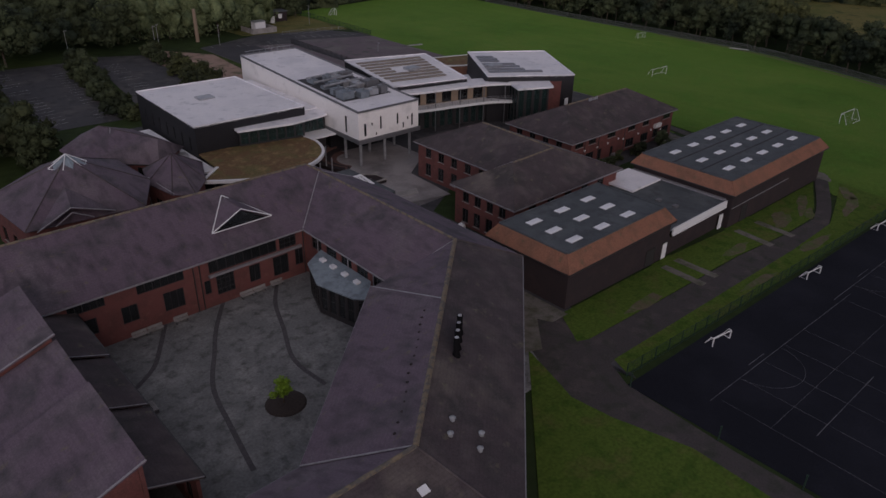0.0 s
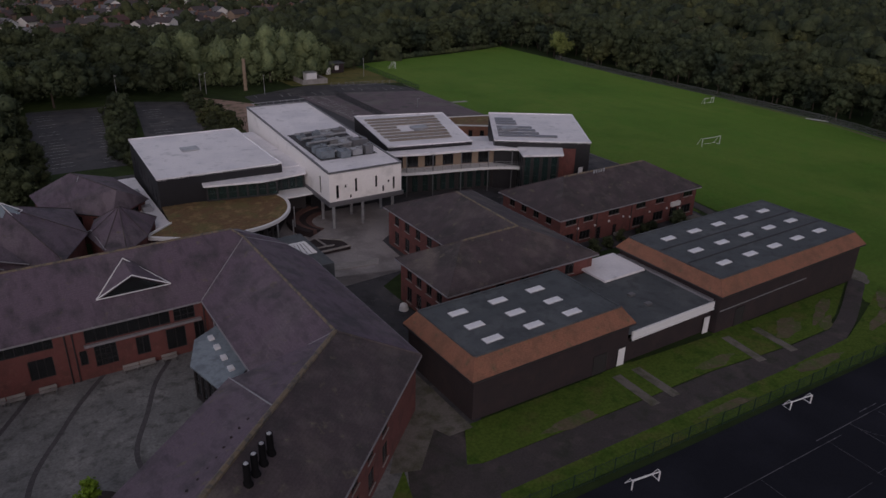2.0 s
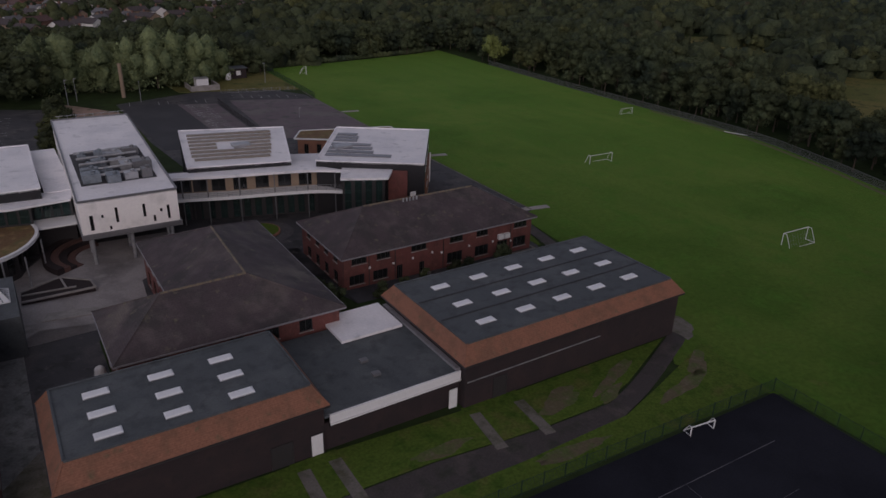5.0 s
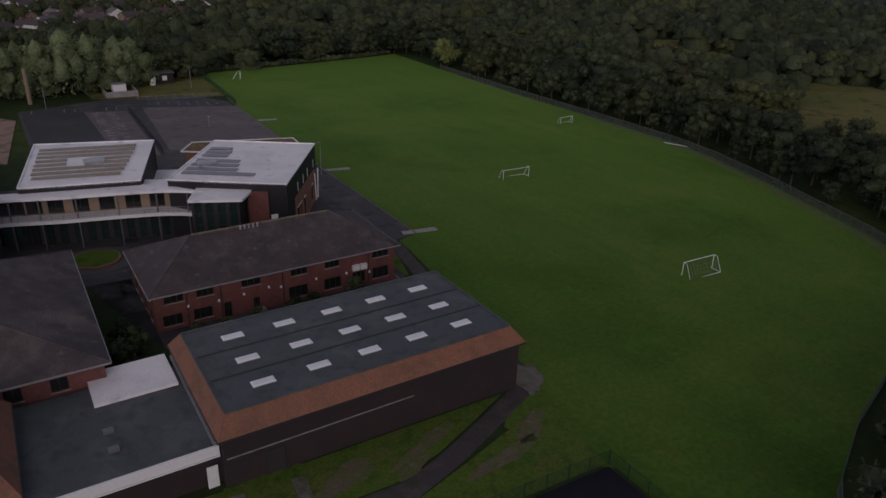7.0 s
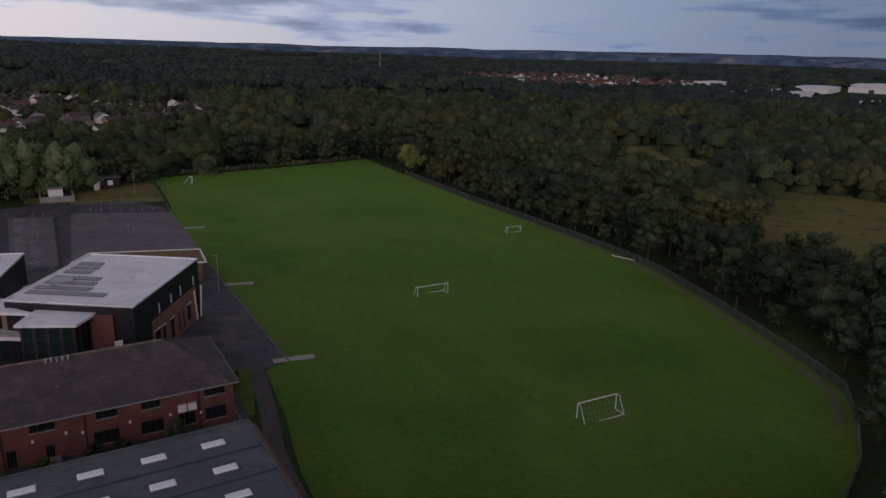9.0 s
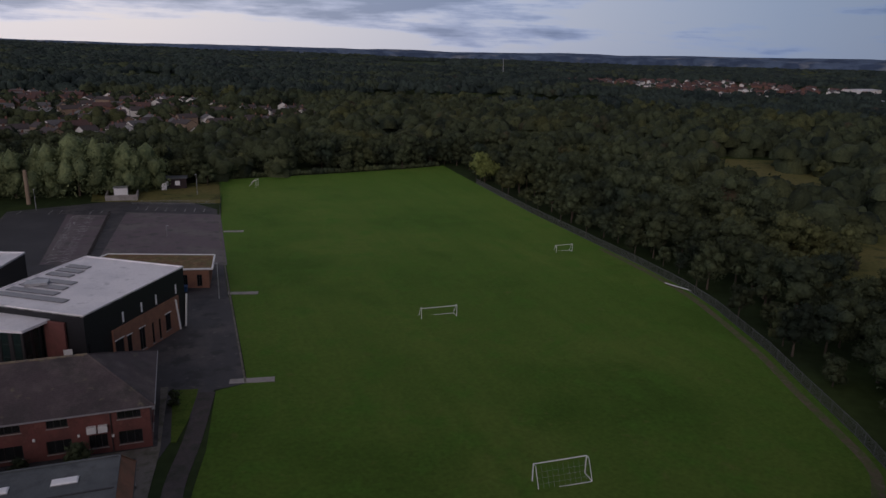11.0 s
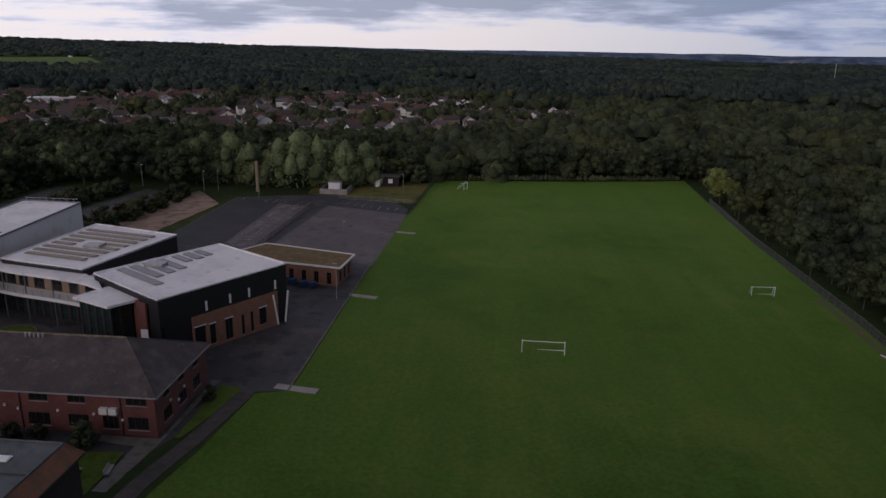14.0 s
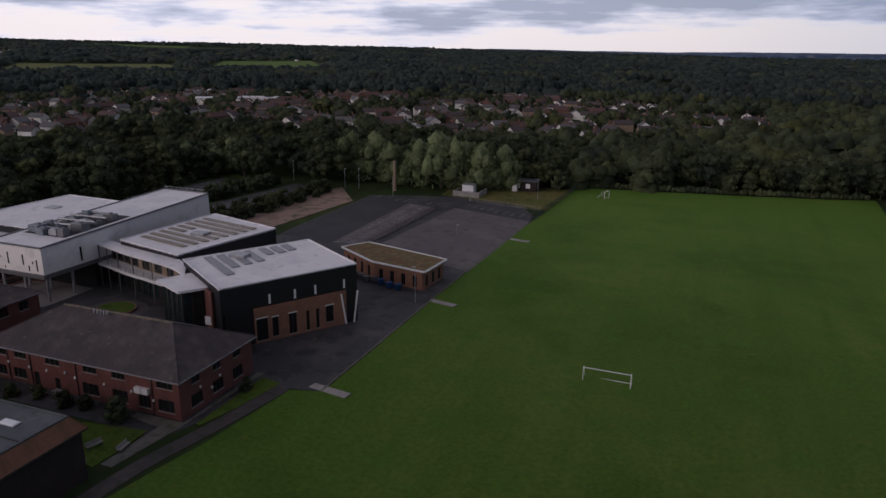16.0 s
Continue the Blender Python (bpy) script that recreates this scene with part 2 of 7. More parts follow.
MEMBRANE = material("pale_roof_membrane", (0.86, 0.84, 0.87), 0.6, spots=(((0.74, 0.73, 0.77), 0.14, 0.45, 0.66), ((0.55, 0.55, 0.58), 0.5, 0.58, 0.76)), grain=0.06, grain_size=3.0)
WHITE = material("white_render", (0.86, 0.83, 0.81), 0.7, spots=(((0.68, 0.66, 0.64), 0.35, 0.55, 0.75),), grain=0.04, grain_size=3.0)
WHITE_PAINT = material("white_paint", (0.78, 0.78, 0.79), 0.5, grain=0.06, grain_size=4.0)
SKYLIGHT = material("opal_skylight", (0.82, 0.83, 0.86), 0.3, grain=0.05, grain_size=3.0)
CLADDING = material("black_metal_cladding", (0.014, 0.014, 0.017), 0.6, 0.1, grain=0.2, grain_size=2.0)
GREY = material("grey_steel", (0.18, 0.18, 0.19), 0.5, 0.4, grain=0.15, grain_size=4.0)
GREY_PALE = material("galvanised_metal", (0.42, 0.43, 0.45), 0.45, 0.5, spots=(((0.3, 0.3, 0.32), 1.0, 0.45, 0.65),))
DARK = material("dark_frame", (0.035, 0.032, 0.034), 0.5, grain=0.1, grain_size=3.0)
GLASS = material("window_glass", (0.10, 0.11, 0.12), 0.05, glass=True)
GLASS_GREEN = material("green_tinted_glass", (0.12, 0.22, 0.21), 0.08, glass=True)
PORCH = material("weathered_blue_sheet", (0.24, 0.29, 0.33), 0.45, spots=(((0.15, 0.18, 0.21), 0.8, 0.45, 0.65),), grain=0.15, grain_size=4.0)
SEDUM = material("sedum_roof", (0.155, 0.09, 0.042), 0.95, spots=(((0.15, 0.12, 0.045), 0.3, 0.45, 0.62), ((0.27, 0.18, 0.08), 0.8, 0.52, 0.7), ((0.10, 0.12, 0.04), 0.5, 0.6, 0.75)), grain=0.25, grain_size=3.0, bump=0.6, bump_size=8.0)
LEAF = material("broadleaf_foliage", (0.058, 0.072, 0.038), 0.8, spots=(((0.092, 0.098, 0.038), 0.03, 0.5, 0.66), ((0.027, 0.038, 0.026), 0.06, 0.5, 0.64), ((0.075, 0.052, 0.036), 0.04, 0.64, 0.74)), random_tint=0.6, grain=0.35, grain_size=1.2, bump=1.0, bump_size=1.1, spec=0.1)
# foliage shifted towards blue: distance haze put into the colour
LEAF_HAZED = material("hazed_distant_foliage", (0.042, 0.059, 0.050), 0.8, spots=(((0.074, 0.088, 0.044), 0.007, 0.52, 0.64), ((0.024, 0.036, 0.034), 0.011, 0.48, 0.60), ((0.062, 0.052, 0.040), 0.04, 0.66, 0.76)), random_tint=0.3, grain=0.35, grain_size=0.35, bump=1.0, bump_size=0.32, spec=0.1)
LEAF_PALE = material("willow_foliage", (0.145, 0.175, 0.085), 0.8, spots=(((0.095, 0.125, 0.065), 0.4, 0.45, 0.65),), random_tint=0.4, grain=0.3, grain_size=1.0, bump=1.0, bump_size=1.2, spec=0.1)
LEAF_YELLOW = material("yellow_green_foliage", (0.13, 0.155, 0.05), 0.8, random_tint=0.4, grain=0.3, grain_size=1.0, bump=1.0, bump_size=1.2, spec=0.1)
LEAF_BRIGHT = material("bright_shrub_foliage", (0.16, 0.26, 0.03), 0.75, random_tint=0.5, grain=0.3, grain_size=3.0, spec=0.2)
HEDGE = material("hedge_foliage", (0.055, 0.10, 0.018), 0.85, random_tint=0.4, grain=0.35, grain_size=2.0, spec=0.2)
BARK = material("bark", (0.085, 0.065, 0.05), 0.95, grain=0.3, grain_size=4.0)
WOOD = material("weathered_wood", (0.28, 0.21, 0.15), 0.85, grain=0.2, grain_size=5.0)
MESH_GREEN = material("green_coated_wire", (0.012, 0.034, 0.022), 0.6, grain=0.1, grain_size=3.0)
BAY_LINE = material("bay_line_paint", (0.55, 0.54, 0.55), 0.8, spots=(((0.16, 0.15, 0.15), 0.9, 0.45, 0.6),))
UNIT = material("blue_grey_unit_casing", (0.20, 0.23, 0.26), 0.5, 0.2, spots=(((0.13, 0.15, 0.17), 0.8, 0.45, 0.65),), grain=0.12, grain_size=3.0)
# blue-grey base for the horizon hills stands in for haze; pale patches are fields
HAZED_HILLS = material("hazed_hills", (0.12, 0.165, 0.25), 0.95, spots=(((0.07, 0.10, 0.165), 0.009, 0.44, 0.56), ((0.22, 0.24, 0.27), 0.007, 0.56, 0.66)), grain=0.2, grain_size=0.02, spec=0.05)
SLATE = material("slate_asphalt", (0.042, 0.042, 0.048), 0.85, spots=(((0.055, 0.054, 0.06), 0.1, 0.45, 0.65),), grain=0.15, grain_size=4.0)
BLACK = material("matt_black_housing", (0.008, 0.008, 0.009), 0.9, grain=0.1, grain_size=3.0, spec=0.1)
DIRTY = material("dirty_concrete", (0.17, 0.155, 0.14), 0.9, spots=(((0.09, 0.09, 0.06), 0.6, 0.45, 0.65),), grain=0.2, grain_size=5.0)
LINE = material("faded_line_paint", (0.17, 0.17, 0.19), 0.9, spots=(((0.06, 0.06, 0.07), 0.7, 0.46, 0.66),), spec=0.1)
PANEL_DARK = material("grey_roof_panels", (0.16, 0.16, 0.175), 0.35, grain=0.15, grain_size=3.0)
SOLAR = material("dark_roof_vents", (0.23, 0.19, 0.15), 0.5, grain=0.15, grain_size=3.0)
BIN_BLUE = material("blue_plastic", (0.03, 0.09, 0.22), 0.4, grain=0.1, grain_size=3.0)
HOUSE_WALLS = [material("house_brick", (0.20, 0.105, 0.08), 0.9, grain=0.2, grain_size=2.0), material("house_render", (0.78, 0.76, 0.74), 0.8, grain=0.1, grain_size=2.0), material("house_buff_brick", (0.30, 0.22, 0.16), 0.9, grain=0.2, grain_size=2.0)]
HOUSE_ROOFS = [material("house_grey_tiles", (0.074, 0.060, 0.062), 0.85, grain=0.25, grain_size=2.0), material("house_red_tiles", (0.105, 0.058, 0.054), 0.85, grain=0.25, grain_size=2.0), material("house_slate", (0.12, 0.115, 0.12), 0.6, grain=0.2, grain_size=2.0)]


# ---- building helpers ----
BASE = {}


def thing(name, loc, label, category, group="", kind=""):
    ob = new(name)
    ob.location = loc
    BASE[ob] = Vector(loc)
    return tagged(ob, label, category, group, kind)


def mesh_of(bm, mat, smooth=False):
    bmesh.ops.recalc_face_normals(bm, faces=bm.faces)
    me = bpy.data.meshes.new("m")
    bm.to_mesh(me)
    bm.free()
    me.materials.append(mat)
    if smooth:
        me.polygons.foreach_set("use_smooth", [True] * len(me.polygons))
    return me


def part(name, bm, mat, parent, label=""):
    """Links a bmesh in world coordinates as one mesh under parent."""
    ob = new(name, mesh_of(bm, mat))
    ob.parent = parent
    ob.location = -BASE.get(parent, Vector((0, 0, 0)))
    BASE[ob] = Vector((0, 0, 0))
    return tagged(ob, label)


def placed(name, me, parent, loc, rz=0.0, label=""):
    """A part on shared mesh data, at loc in the world, turned by rz degrees."""
    ob = new(name, me)
    ob.parent = parent
    ob.location = Vector(loc) - BASE.get(parent, Vector((0, 0, 0)))
    ob.rotation_euler = (0, 0, radians(rz))
    return tagged(ob, label)


def solo(name, bm, mat, label, category, group="", kind=""):
    ob = new(name, mesh_of(bm, mat))
    return tagged(ob, label, category, group, kind)


def box(bm, x0, x1, y0, y1, z0, z1, m=None):
    vs = [bm.verts.new(v) for v in ((x0, y0, z0), (x1, y0, z0), (x1, y1, z0), (x0, y1, z0), (x0, y0, z1), (x1, y0, z1), (x1, y1, z1), (x0, y1, z1))]
    for f in ((0, 3, 2, 1), (4, 5, 6, 7), (0, 1, 5, 4), (1, 2, 6, 5), (2, 3, 7, 6), (3, 0, 4, 7)):
        bm.faces.new([vs[i] for i in f])
    if m is not None:
        for v in vs:
            v.co = m @ v.co
    return vs


def boxes(*dims):
    bm = bmesh.new()
    for d in dims:
        box(bm, *d)
    return bm


def lattice(bm, us, zs, solid, y0, y1, m=None):
    """A connected grid of flat bars: the cells of us by zs for which solid(i, j) holds, from y0 to y1."""
    made = {}

    def vert(i, j, k):
        if (i, j, k) not in made:
            p = Vector((us[i], (y0, y1)[k], zs[j]))
            made[i, j, k] = bm.verts.new(m @ p if m is not None else p)
        return made[i, j, k]

    n, h = len(us) - 1, len(zs) - 1
    full = lambda i, j: 0 <= i < n and 0 <= j < h and solid(i, j)
    for i in range(n):
        for j in range(h):
            if not full(i, j):
                continue
            q = ((i, j), (i + 1, j), (i + 1, j + 1), (i, j + 1))
            bm.faces.new([vert(*c, 0) for c in q])
            bm.faces.new([vert(*c, 1) for c in q[::-1]])
            for (a, b), (di, dj) in zip(((q[0], q[1]), (q[1], q[2]), (q[2], q[3]), (q[3], q[0])), ((0, -1), (1, 0), (0, 1), (-1, 0))):
                if not full(i + di, j + dj):
                    bm.faces.new((vert(*a, 0), vert(*a, 1), vert(*b, 1), vert(*b, 0)))


def bar(bm, a, b, r):
    """A square bar from a to b, 2r thick."""
    a, b = Vector(a), Vector(b)
    d = b - a
    m = Matrix.Translation(a) @ d.to_track_quat("Z", "Y").to_matrix().to_4x4()
    box(bm, -r, r, -r, r, 0, d.length, m)


def tube(bm, a, b, r, n=8, r2=None):
    a, b = Vector(a), Vector(b)
    d = b - a
    m = Matrix.Translation((a + b) / 2) @ d.to_track_quat("Z", "Y").to_matrix().to_4x4()
    bmesh.ops.create_cone(bm, cap_ends=True, segments=n, radius1=r, radius2=r if r2 is None else r2, depth=d.length, matrix=m)


def slab(bm, pts, th):
    """A sheet with the top outline pts, th thick."""
    top = [bm.verts.new(p) for p in pts]
    low = [bm.verts.new((p[0], p[1], p[2] - th)) for p in pts]
    bm.faces.new(top)
    bm.faces.new(low[::-1])
    n = len(pts)
    for i in range(n):
        bm.faces.new((top[i], low[i], low[(i + 1) % n], top[(i + 1) % n]))


KNOTS = ((-9000, 0.0), (40, 0.0), (80, -0.9), (146, -1.9), (180, -3.0), (232, -4.4), (260, -4.6), (9000, -4.6))


def gz(x):
    """The height of the ground near the school: level terraces that fall gently to the playing field."""
    return float(np.interp(x, [k[0] for k in KNOTS], [k[1] for k in KNOTS]))


def sheet(name, pts, dz, mat, label, category, kind="structure"):
    """A ground surface with the outline pts, dz over the ground, with an edge going down."""
    bm = bmesh.new()
    f = bm.faces.new([bm.verts.new((x, y, 0)) for x, y in pts])
    if f.normal.z < 0:
        f.normal_flip()
    bmesh.ops.triangulate(bm, faces=bm.faces)
    for k in KNOTS[1:-1]:
        bmesh.ops.bisect_plane(bm, geom=bm.verts[:] + bm.edges[:] + bm.faces[:], plane_co=(k[0], 0, 0), plane_no=(1, 0, 0))
    for v in bm.verts:
        v.co.z = gz(v.co.x) + dz
    rim = [e for e in bm.edges if e.is_boundary]
    ext = bmesh.ops.extrude_edge_only(bm, edges=rim)
    for v in ext["geom"]:
        if isinstance(v, bmesh.types.BMVert):
            v.co.z -= dz + 0.15
    return solo(name, bm, mat, label, category, kind=kind)


def ribbon(pts, width):
    """The outline of a strip along a line of points."""
    left, right = [], []
    for i, p in enumerate(pts):
        a, b = Vector(pts[max(i - 1, 0)]), Vector(pts[min(i + 1, len(pts) - 1)])
        d = (b - a).normalized()
        n = Vector((-d.y, d.x)) * width / 2
        left.append((p[0] + n.x, p[1] + n.y))
        right.append((p[0] - n.x, p[1] - n.y))
    return left + right[::-1]


def blob(cx, cy, a, c, seed, turn=0.0, n=22):
    """The uneven outline of a patch about 2a long and 2c wide."""
    rng = random.Random(seed)
    p1, p2, p3 = (rng.uniform(0, 6.28) for _ in range(3))
    out = []
    for i in range(n):
        u = 2 * math.pi * i / n
        r = 1 + 0.2 * math.sin(2 * u + p1) + 0.14 * math.sin(3 * u + p2) + 0.1 * math.sin(7 * u + p3)
        x, y = a * r * math.cos(u), c * r * math.sin(u)
        t = radians(turn)
        out.append((cx + x * math.cos(t) - y * math.sin(t), cy + x * math.sin(t) + y * math.cos(t)))
    return out


def smooth_line(pts, steps=6):
    """A curve through pts (Catmull-Rom)."""
    out = []
    p = [Vector(q) for q in pts]
    p = [p[0] * 2 - p[1]] + p + [p[-1] * 2 - p[-2]]
    for i in range(1, len(p) - 2):
        for s in range(steps):
            t = s / steps
            a, b, c, d = p[i - 1:i + 3]
            out.append(tuple(0.5 * (2 * b + (c - a) * t + (2 * a - 5 * b + 4 * c - d) * t * t + (3 * b - a - 3 * c + d) * t ** 3)))
    out.append(tuple(p[-2]))
    return out


WINDOW_MESH = {}


def window(parent, u, a, d, w, h, z, nx, ny, frame_mat, glass_mat, depth=0.12, name="window"):
    """A framed window whose lower left corner lies u along the wall from a, at height z; the panes are parts of it."""
    key = (round(w, 2), round(h, 2), nx, ny, frame_mat.name, glass_mat.name, depth)
    if key not in WINDOW_MESH:
        bm = bmesh.new()
        t = 0.06
        us, zs = [0, t], [0, t]
        for k in range(1, nx):
            us += [w * k / nx - 0.03, w * k / nx + 0.03]
        for k in range(1, ny):
            zs += [h * k / ny - 0.03, h * k / ny + 0.03]
        us, zs = us + [w - t, w], zs + [h - t, h]
        lattice(bm, us, zs, lambda a_, b_: a_ % 2 == 0 or b_ % 2 == 0, -0.04, 0.04)
        fr = mesh_of(bm, frame_mat)
        bm = bmesh.new()
        box(bm, 0, (w - 2 * t) / nx - 0.03, -0.01, 0.01, 0, (h - 2 * t) / ny - 0.03)
        WINDOW_MESH[key] = (fr, mesh_of(bm, glass_mat))
    fr, pane = WINDOW_MESH[key]
    n = Vector((d.y, -d.x))
    loc = Vector(a) + d * u - n * depth
    win = placed(name, fr, parent, (loc.x, loc.y, z), math.degrees(math.atan2(d.y, d.x)))
    for i in range(nx):
        for j in range(ny):
            p = new("pane", pane)
            p.parent = win
            p.location = (0.075 + (w - 0.12) * i / nx, 0, 0.075 + (h - 0.12) * j / ny)
    return win


def wall(parent, a, b, z0, z1, mat, holes=(), th=0.3, name="wall", frame_mat=None, glass_mat=None, label="", split=(2, 1), sills=None):
    """A wall from a to b, its outside on the right hand, with holes (u0, u1, z0, z1) that go through it and hold windows."""
    a, b = Vector(a), Vector(b)
    length = (b - a).length
    d = (b - a) / length
    n = Vector((d.y, -d.x))
    us = sorted({0.004, length - 0.004, *[h[0] for h in holes], *[h[1] for h in holes]})
    zs = sorted({z0, z1, *[h[2] for h in holes], *[h[3] for h in holes]})

    def solid(i, j):
        if not (0 <= i < len(us) - 1 and 0 <= j < len(zs) - 1):
            return False
        u, z = (us[i] + us[i + 1]) / 2, (zs[j] + zs[j + 1]) / 2
        return not any(h[0] < u < h[1] and h[2] < z < h[3] for h in holes)

    bm = bmesh.new()

    def quad(*q):
        bm.faces.new([bm.verts.new((*(a + d * u - n * t), z)) for u, t, z in q])

    for i in range(len(us) - 1):
        for j in range(len(zs) - 1):
            if not solid(i, j):
                continue
            ua, ub, za, zb = us[i], us[i + 1], zs[j], zs[j + 1]
            quad((ua, 0, za), (ub, 0, za), (ub, 0, zb), (ua, 0, zb))
            quad((ua, th, za), (ua, th, zb), (ub, th, zb), (ub, th, za))
            if not solid(i - 1, j):
                quad((ua, 0, za), (ua, 0, zb), (ua, th, zb), (ua, th, za))
            if not solid(i + 1, j):
                quad((ub, 0, za), (ub, th, za), (ub, th, zb), (ub, 0, zb))
            if not solid(i, j - 1):
                quad((ua, 0, za), (ua, th, za), (ub, th, za), (ub, 0, za))
            if not solid(i, j + 1):
                quad((ua, 0, zb), (ub, 0, zb), (ub, th, zb), (ua, th, zb))
    bmesh.ops.remove_doubles(bm, verts=bm.verts, dist=0.001)
    ob = part(name, bm, mat, parent, label)
    for h in holes:
        sp = h[4] if len(h) > 4 else split
        window(parent, h[0], a, d, h[1] - h[0], h[3] - h[2], h[2], sp[0], sp[1], frame_mat or DARK, glass_mat or GLASS)
        if sills is not None:
            s = bmesh.new()
            m = Matrix.Translation((*(a + d * h[0]), h[2] - 0.08)) @ Matrix.Rotation(math.atan2(d.y, d.x), 4, "Z")
            box(s, -0.08, h[1] - h[0] + 0.08, -0.1, 0.1, 0, 0.075, m)
            part("sill", s, sills, parent)
    return ob


def row(u0, u1, count, w, z0, z1, split=(2, 1)):
    """count holes of width w spread evenly from u0 to u1."""
    step = (u1 - u0) / count
    return [(u0 + step * (i + 0.5) - w / 2, u0 + step * (i + 0.5) + w / 2, z0, z1, split) for i in range(count)]


def ridge_cap(parent, a, b, r=0.16, mat=None, name="ridge_tiles"):
    bm = bmesh.new()
    tube(bm, a, b, r, 6)
    return part(name, bm, mat or RIDGE, parent)


def gutter(parent, a, b, mat=None):
    bm = bmesh.new()
    bar(bm, a, b, 0.09)
    return part("gutter", bm, mat or LEAD, parent)


def hip_house(name, label, x0, x1, y0, y1, eave, ridge, sides, wall_mat=BRICK, roof_mat=TILES_WORN, over=0.6, along="x", hip=None, category="building"):
    """A two-storey block with a hipped roof. sides: holes for south, east, north, west."""
    cx, cy = (x0 + x1) / 2, (y0 + y1) / 2
    z0 = gz(cx) - 1.2
    t = thing(name, (cx, cy, gz(cx)), label, category)
    corners = ((x0, y0), (x1, y0), (x1, y1), (x0, y1))
    for i in range(4):
        wall(t, corners[i], corners[(i + 1) % 4], z0, eave, wall_mat, sides[i], sills=CONCRETE)
    X0, X1, Y0, Y1 = x0 - over, x1 + over, y0 - over, y1 + over
    if along == "x":
        h = hip if hip is not None else (Y1 - Y0) / 2
        r0, r1 = (X0 + h, cy, ridge), (X1 - h, cy, ridge)
    else:
        h = hip if hip is not None else (X1 - X0) / 2
        r0, r1 = (cx, Y0 + h, ridge), (cx, Y1 - h, ridge)
    c = [(X0, Y0, eave), (X1, Y0, eave), (X1, Y1, eave), (X0, Y1, eave)]
    planes = ((c[0], c[1], r1, r0), (c[1], c[2], r1), (c[2], c[3], r0, r1), (c[3], c[0], r0)) if along == "x" else ((c[0], c[1], r0), (c[1], c[2], r1, r0), (c[2], c[3], r1), (c[3], c[0], r0, r1))
    for p in planes:
        bm = bmesh.new()
        slab(bm, p, 0.14)
        part("roof_slope", bm, roof_mat, t)
    ridge_cap(t, r0, r1)
    ends = ((c[0], r0), (c[3], r0), (c[1], r1), (c[2], r1)) if along == "x" else ((c[0], r0), (c[1], r0), (c[2], r1), (c[3], r1))
    for a, b in ends:
        ridge_cap(t, a, b, 0.11, TILES_WORN, "hip_tiles")
    for i in range(4):
        gutter(t, Vector(c[i]) - Vector((0, 0, 0.12)), Vector(c[(i + 1) % 4]) - Vector((0, 0, 0.12)))
    return t


# ---- ground ----
def hills(x, y):
    """Far country: level woods, low hills on the skyline."""
    r = math.hypot(x - 100, y)
    if r < 700:
        return 0.0
    az = math.degrees(math.atan2(-(x - 100), y))
    top = np.interp(az, (-180, -75, -51, -36, -21, 5, 22, 40, 52, 75, 180), (32, 48, 46, 28, 20, 22, 33, 46, 62, 62, 32))
    top -= np.interp(az, (-180, -75, -40, -5, 25, 180), (62, 62, 52, 26, 0, 0))
    k = min(max((r - 1500) / 2900, 0), 1)
    roll = noise.noise((x * 0.0011, y * 0.0011, 3)) * 9 * min(max((r - 700) / 1500, 0), 1)
    fine = noise.noise((x * 0.004, y * 0.004, 7)) * 4 * k
    return top * k * k * (3 - 2 * k) + roll + fine


def axis_lines(lo, hi, near0, near1):
    out = list(np.linspace(near0, near1, 24))
    step, v = 30.0, near1
    while v < hi:
        v += step
        step *= 1.045
        out.append(min(v, hi))
    step, v = 30.0, near0
    while v > lo:
        v -= step
        step *= 1.06
        out.append(max(v, lo))
    return out


def build_ground():
    xs = sorted(set([round(v, 2) for v in axis_lines(-4700, 4700, -60, 300)] + [k[0] for k in KNOTS[1:-1]]))
    ys = sorted(set(round(v, 2) for v in axis_lines(-1500, 4700, -60, 300)))
    verts = [(x, y, gz(x) + hills(x, y)) for y in ys for x in xs]
    n = len(xs)
    faces = [(j * n + i, j * n + i + 1, (j + 1) * n + i + 1, (j + 1) * n + i) for j in range(len(ys) - 1) for i in range(n - 1)]
    me = bpy.data.meshes.new("ground")
    me.from_pydata(verts, [], faces)
    me.materials.append(MEADOW)
    me.polygons.foreach_set("use_smooth", [True] * len(me.polygons))
    return tagged(new("ground", me), "dark rough grassland running out to low hills", "ground", kind="structure")


build_ground()


def ridge_top(az):
    """Height of the farthest hills along the skyline."""
    base = np.interp(az, (-95, -75, -51, -36, -21, 5, 22, 40, 52, 75), (50, 50, 48, 33, 26, 27, 36, 46, 60, 60))
    return base + 7 * noise.noise((az * 0.11, 2.0, 0)) + 2.5 * noise.noise((az * 0.6, 5.0, 0))


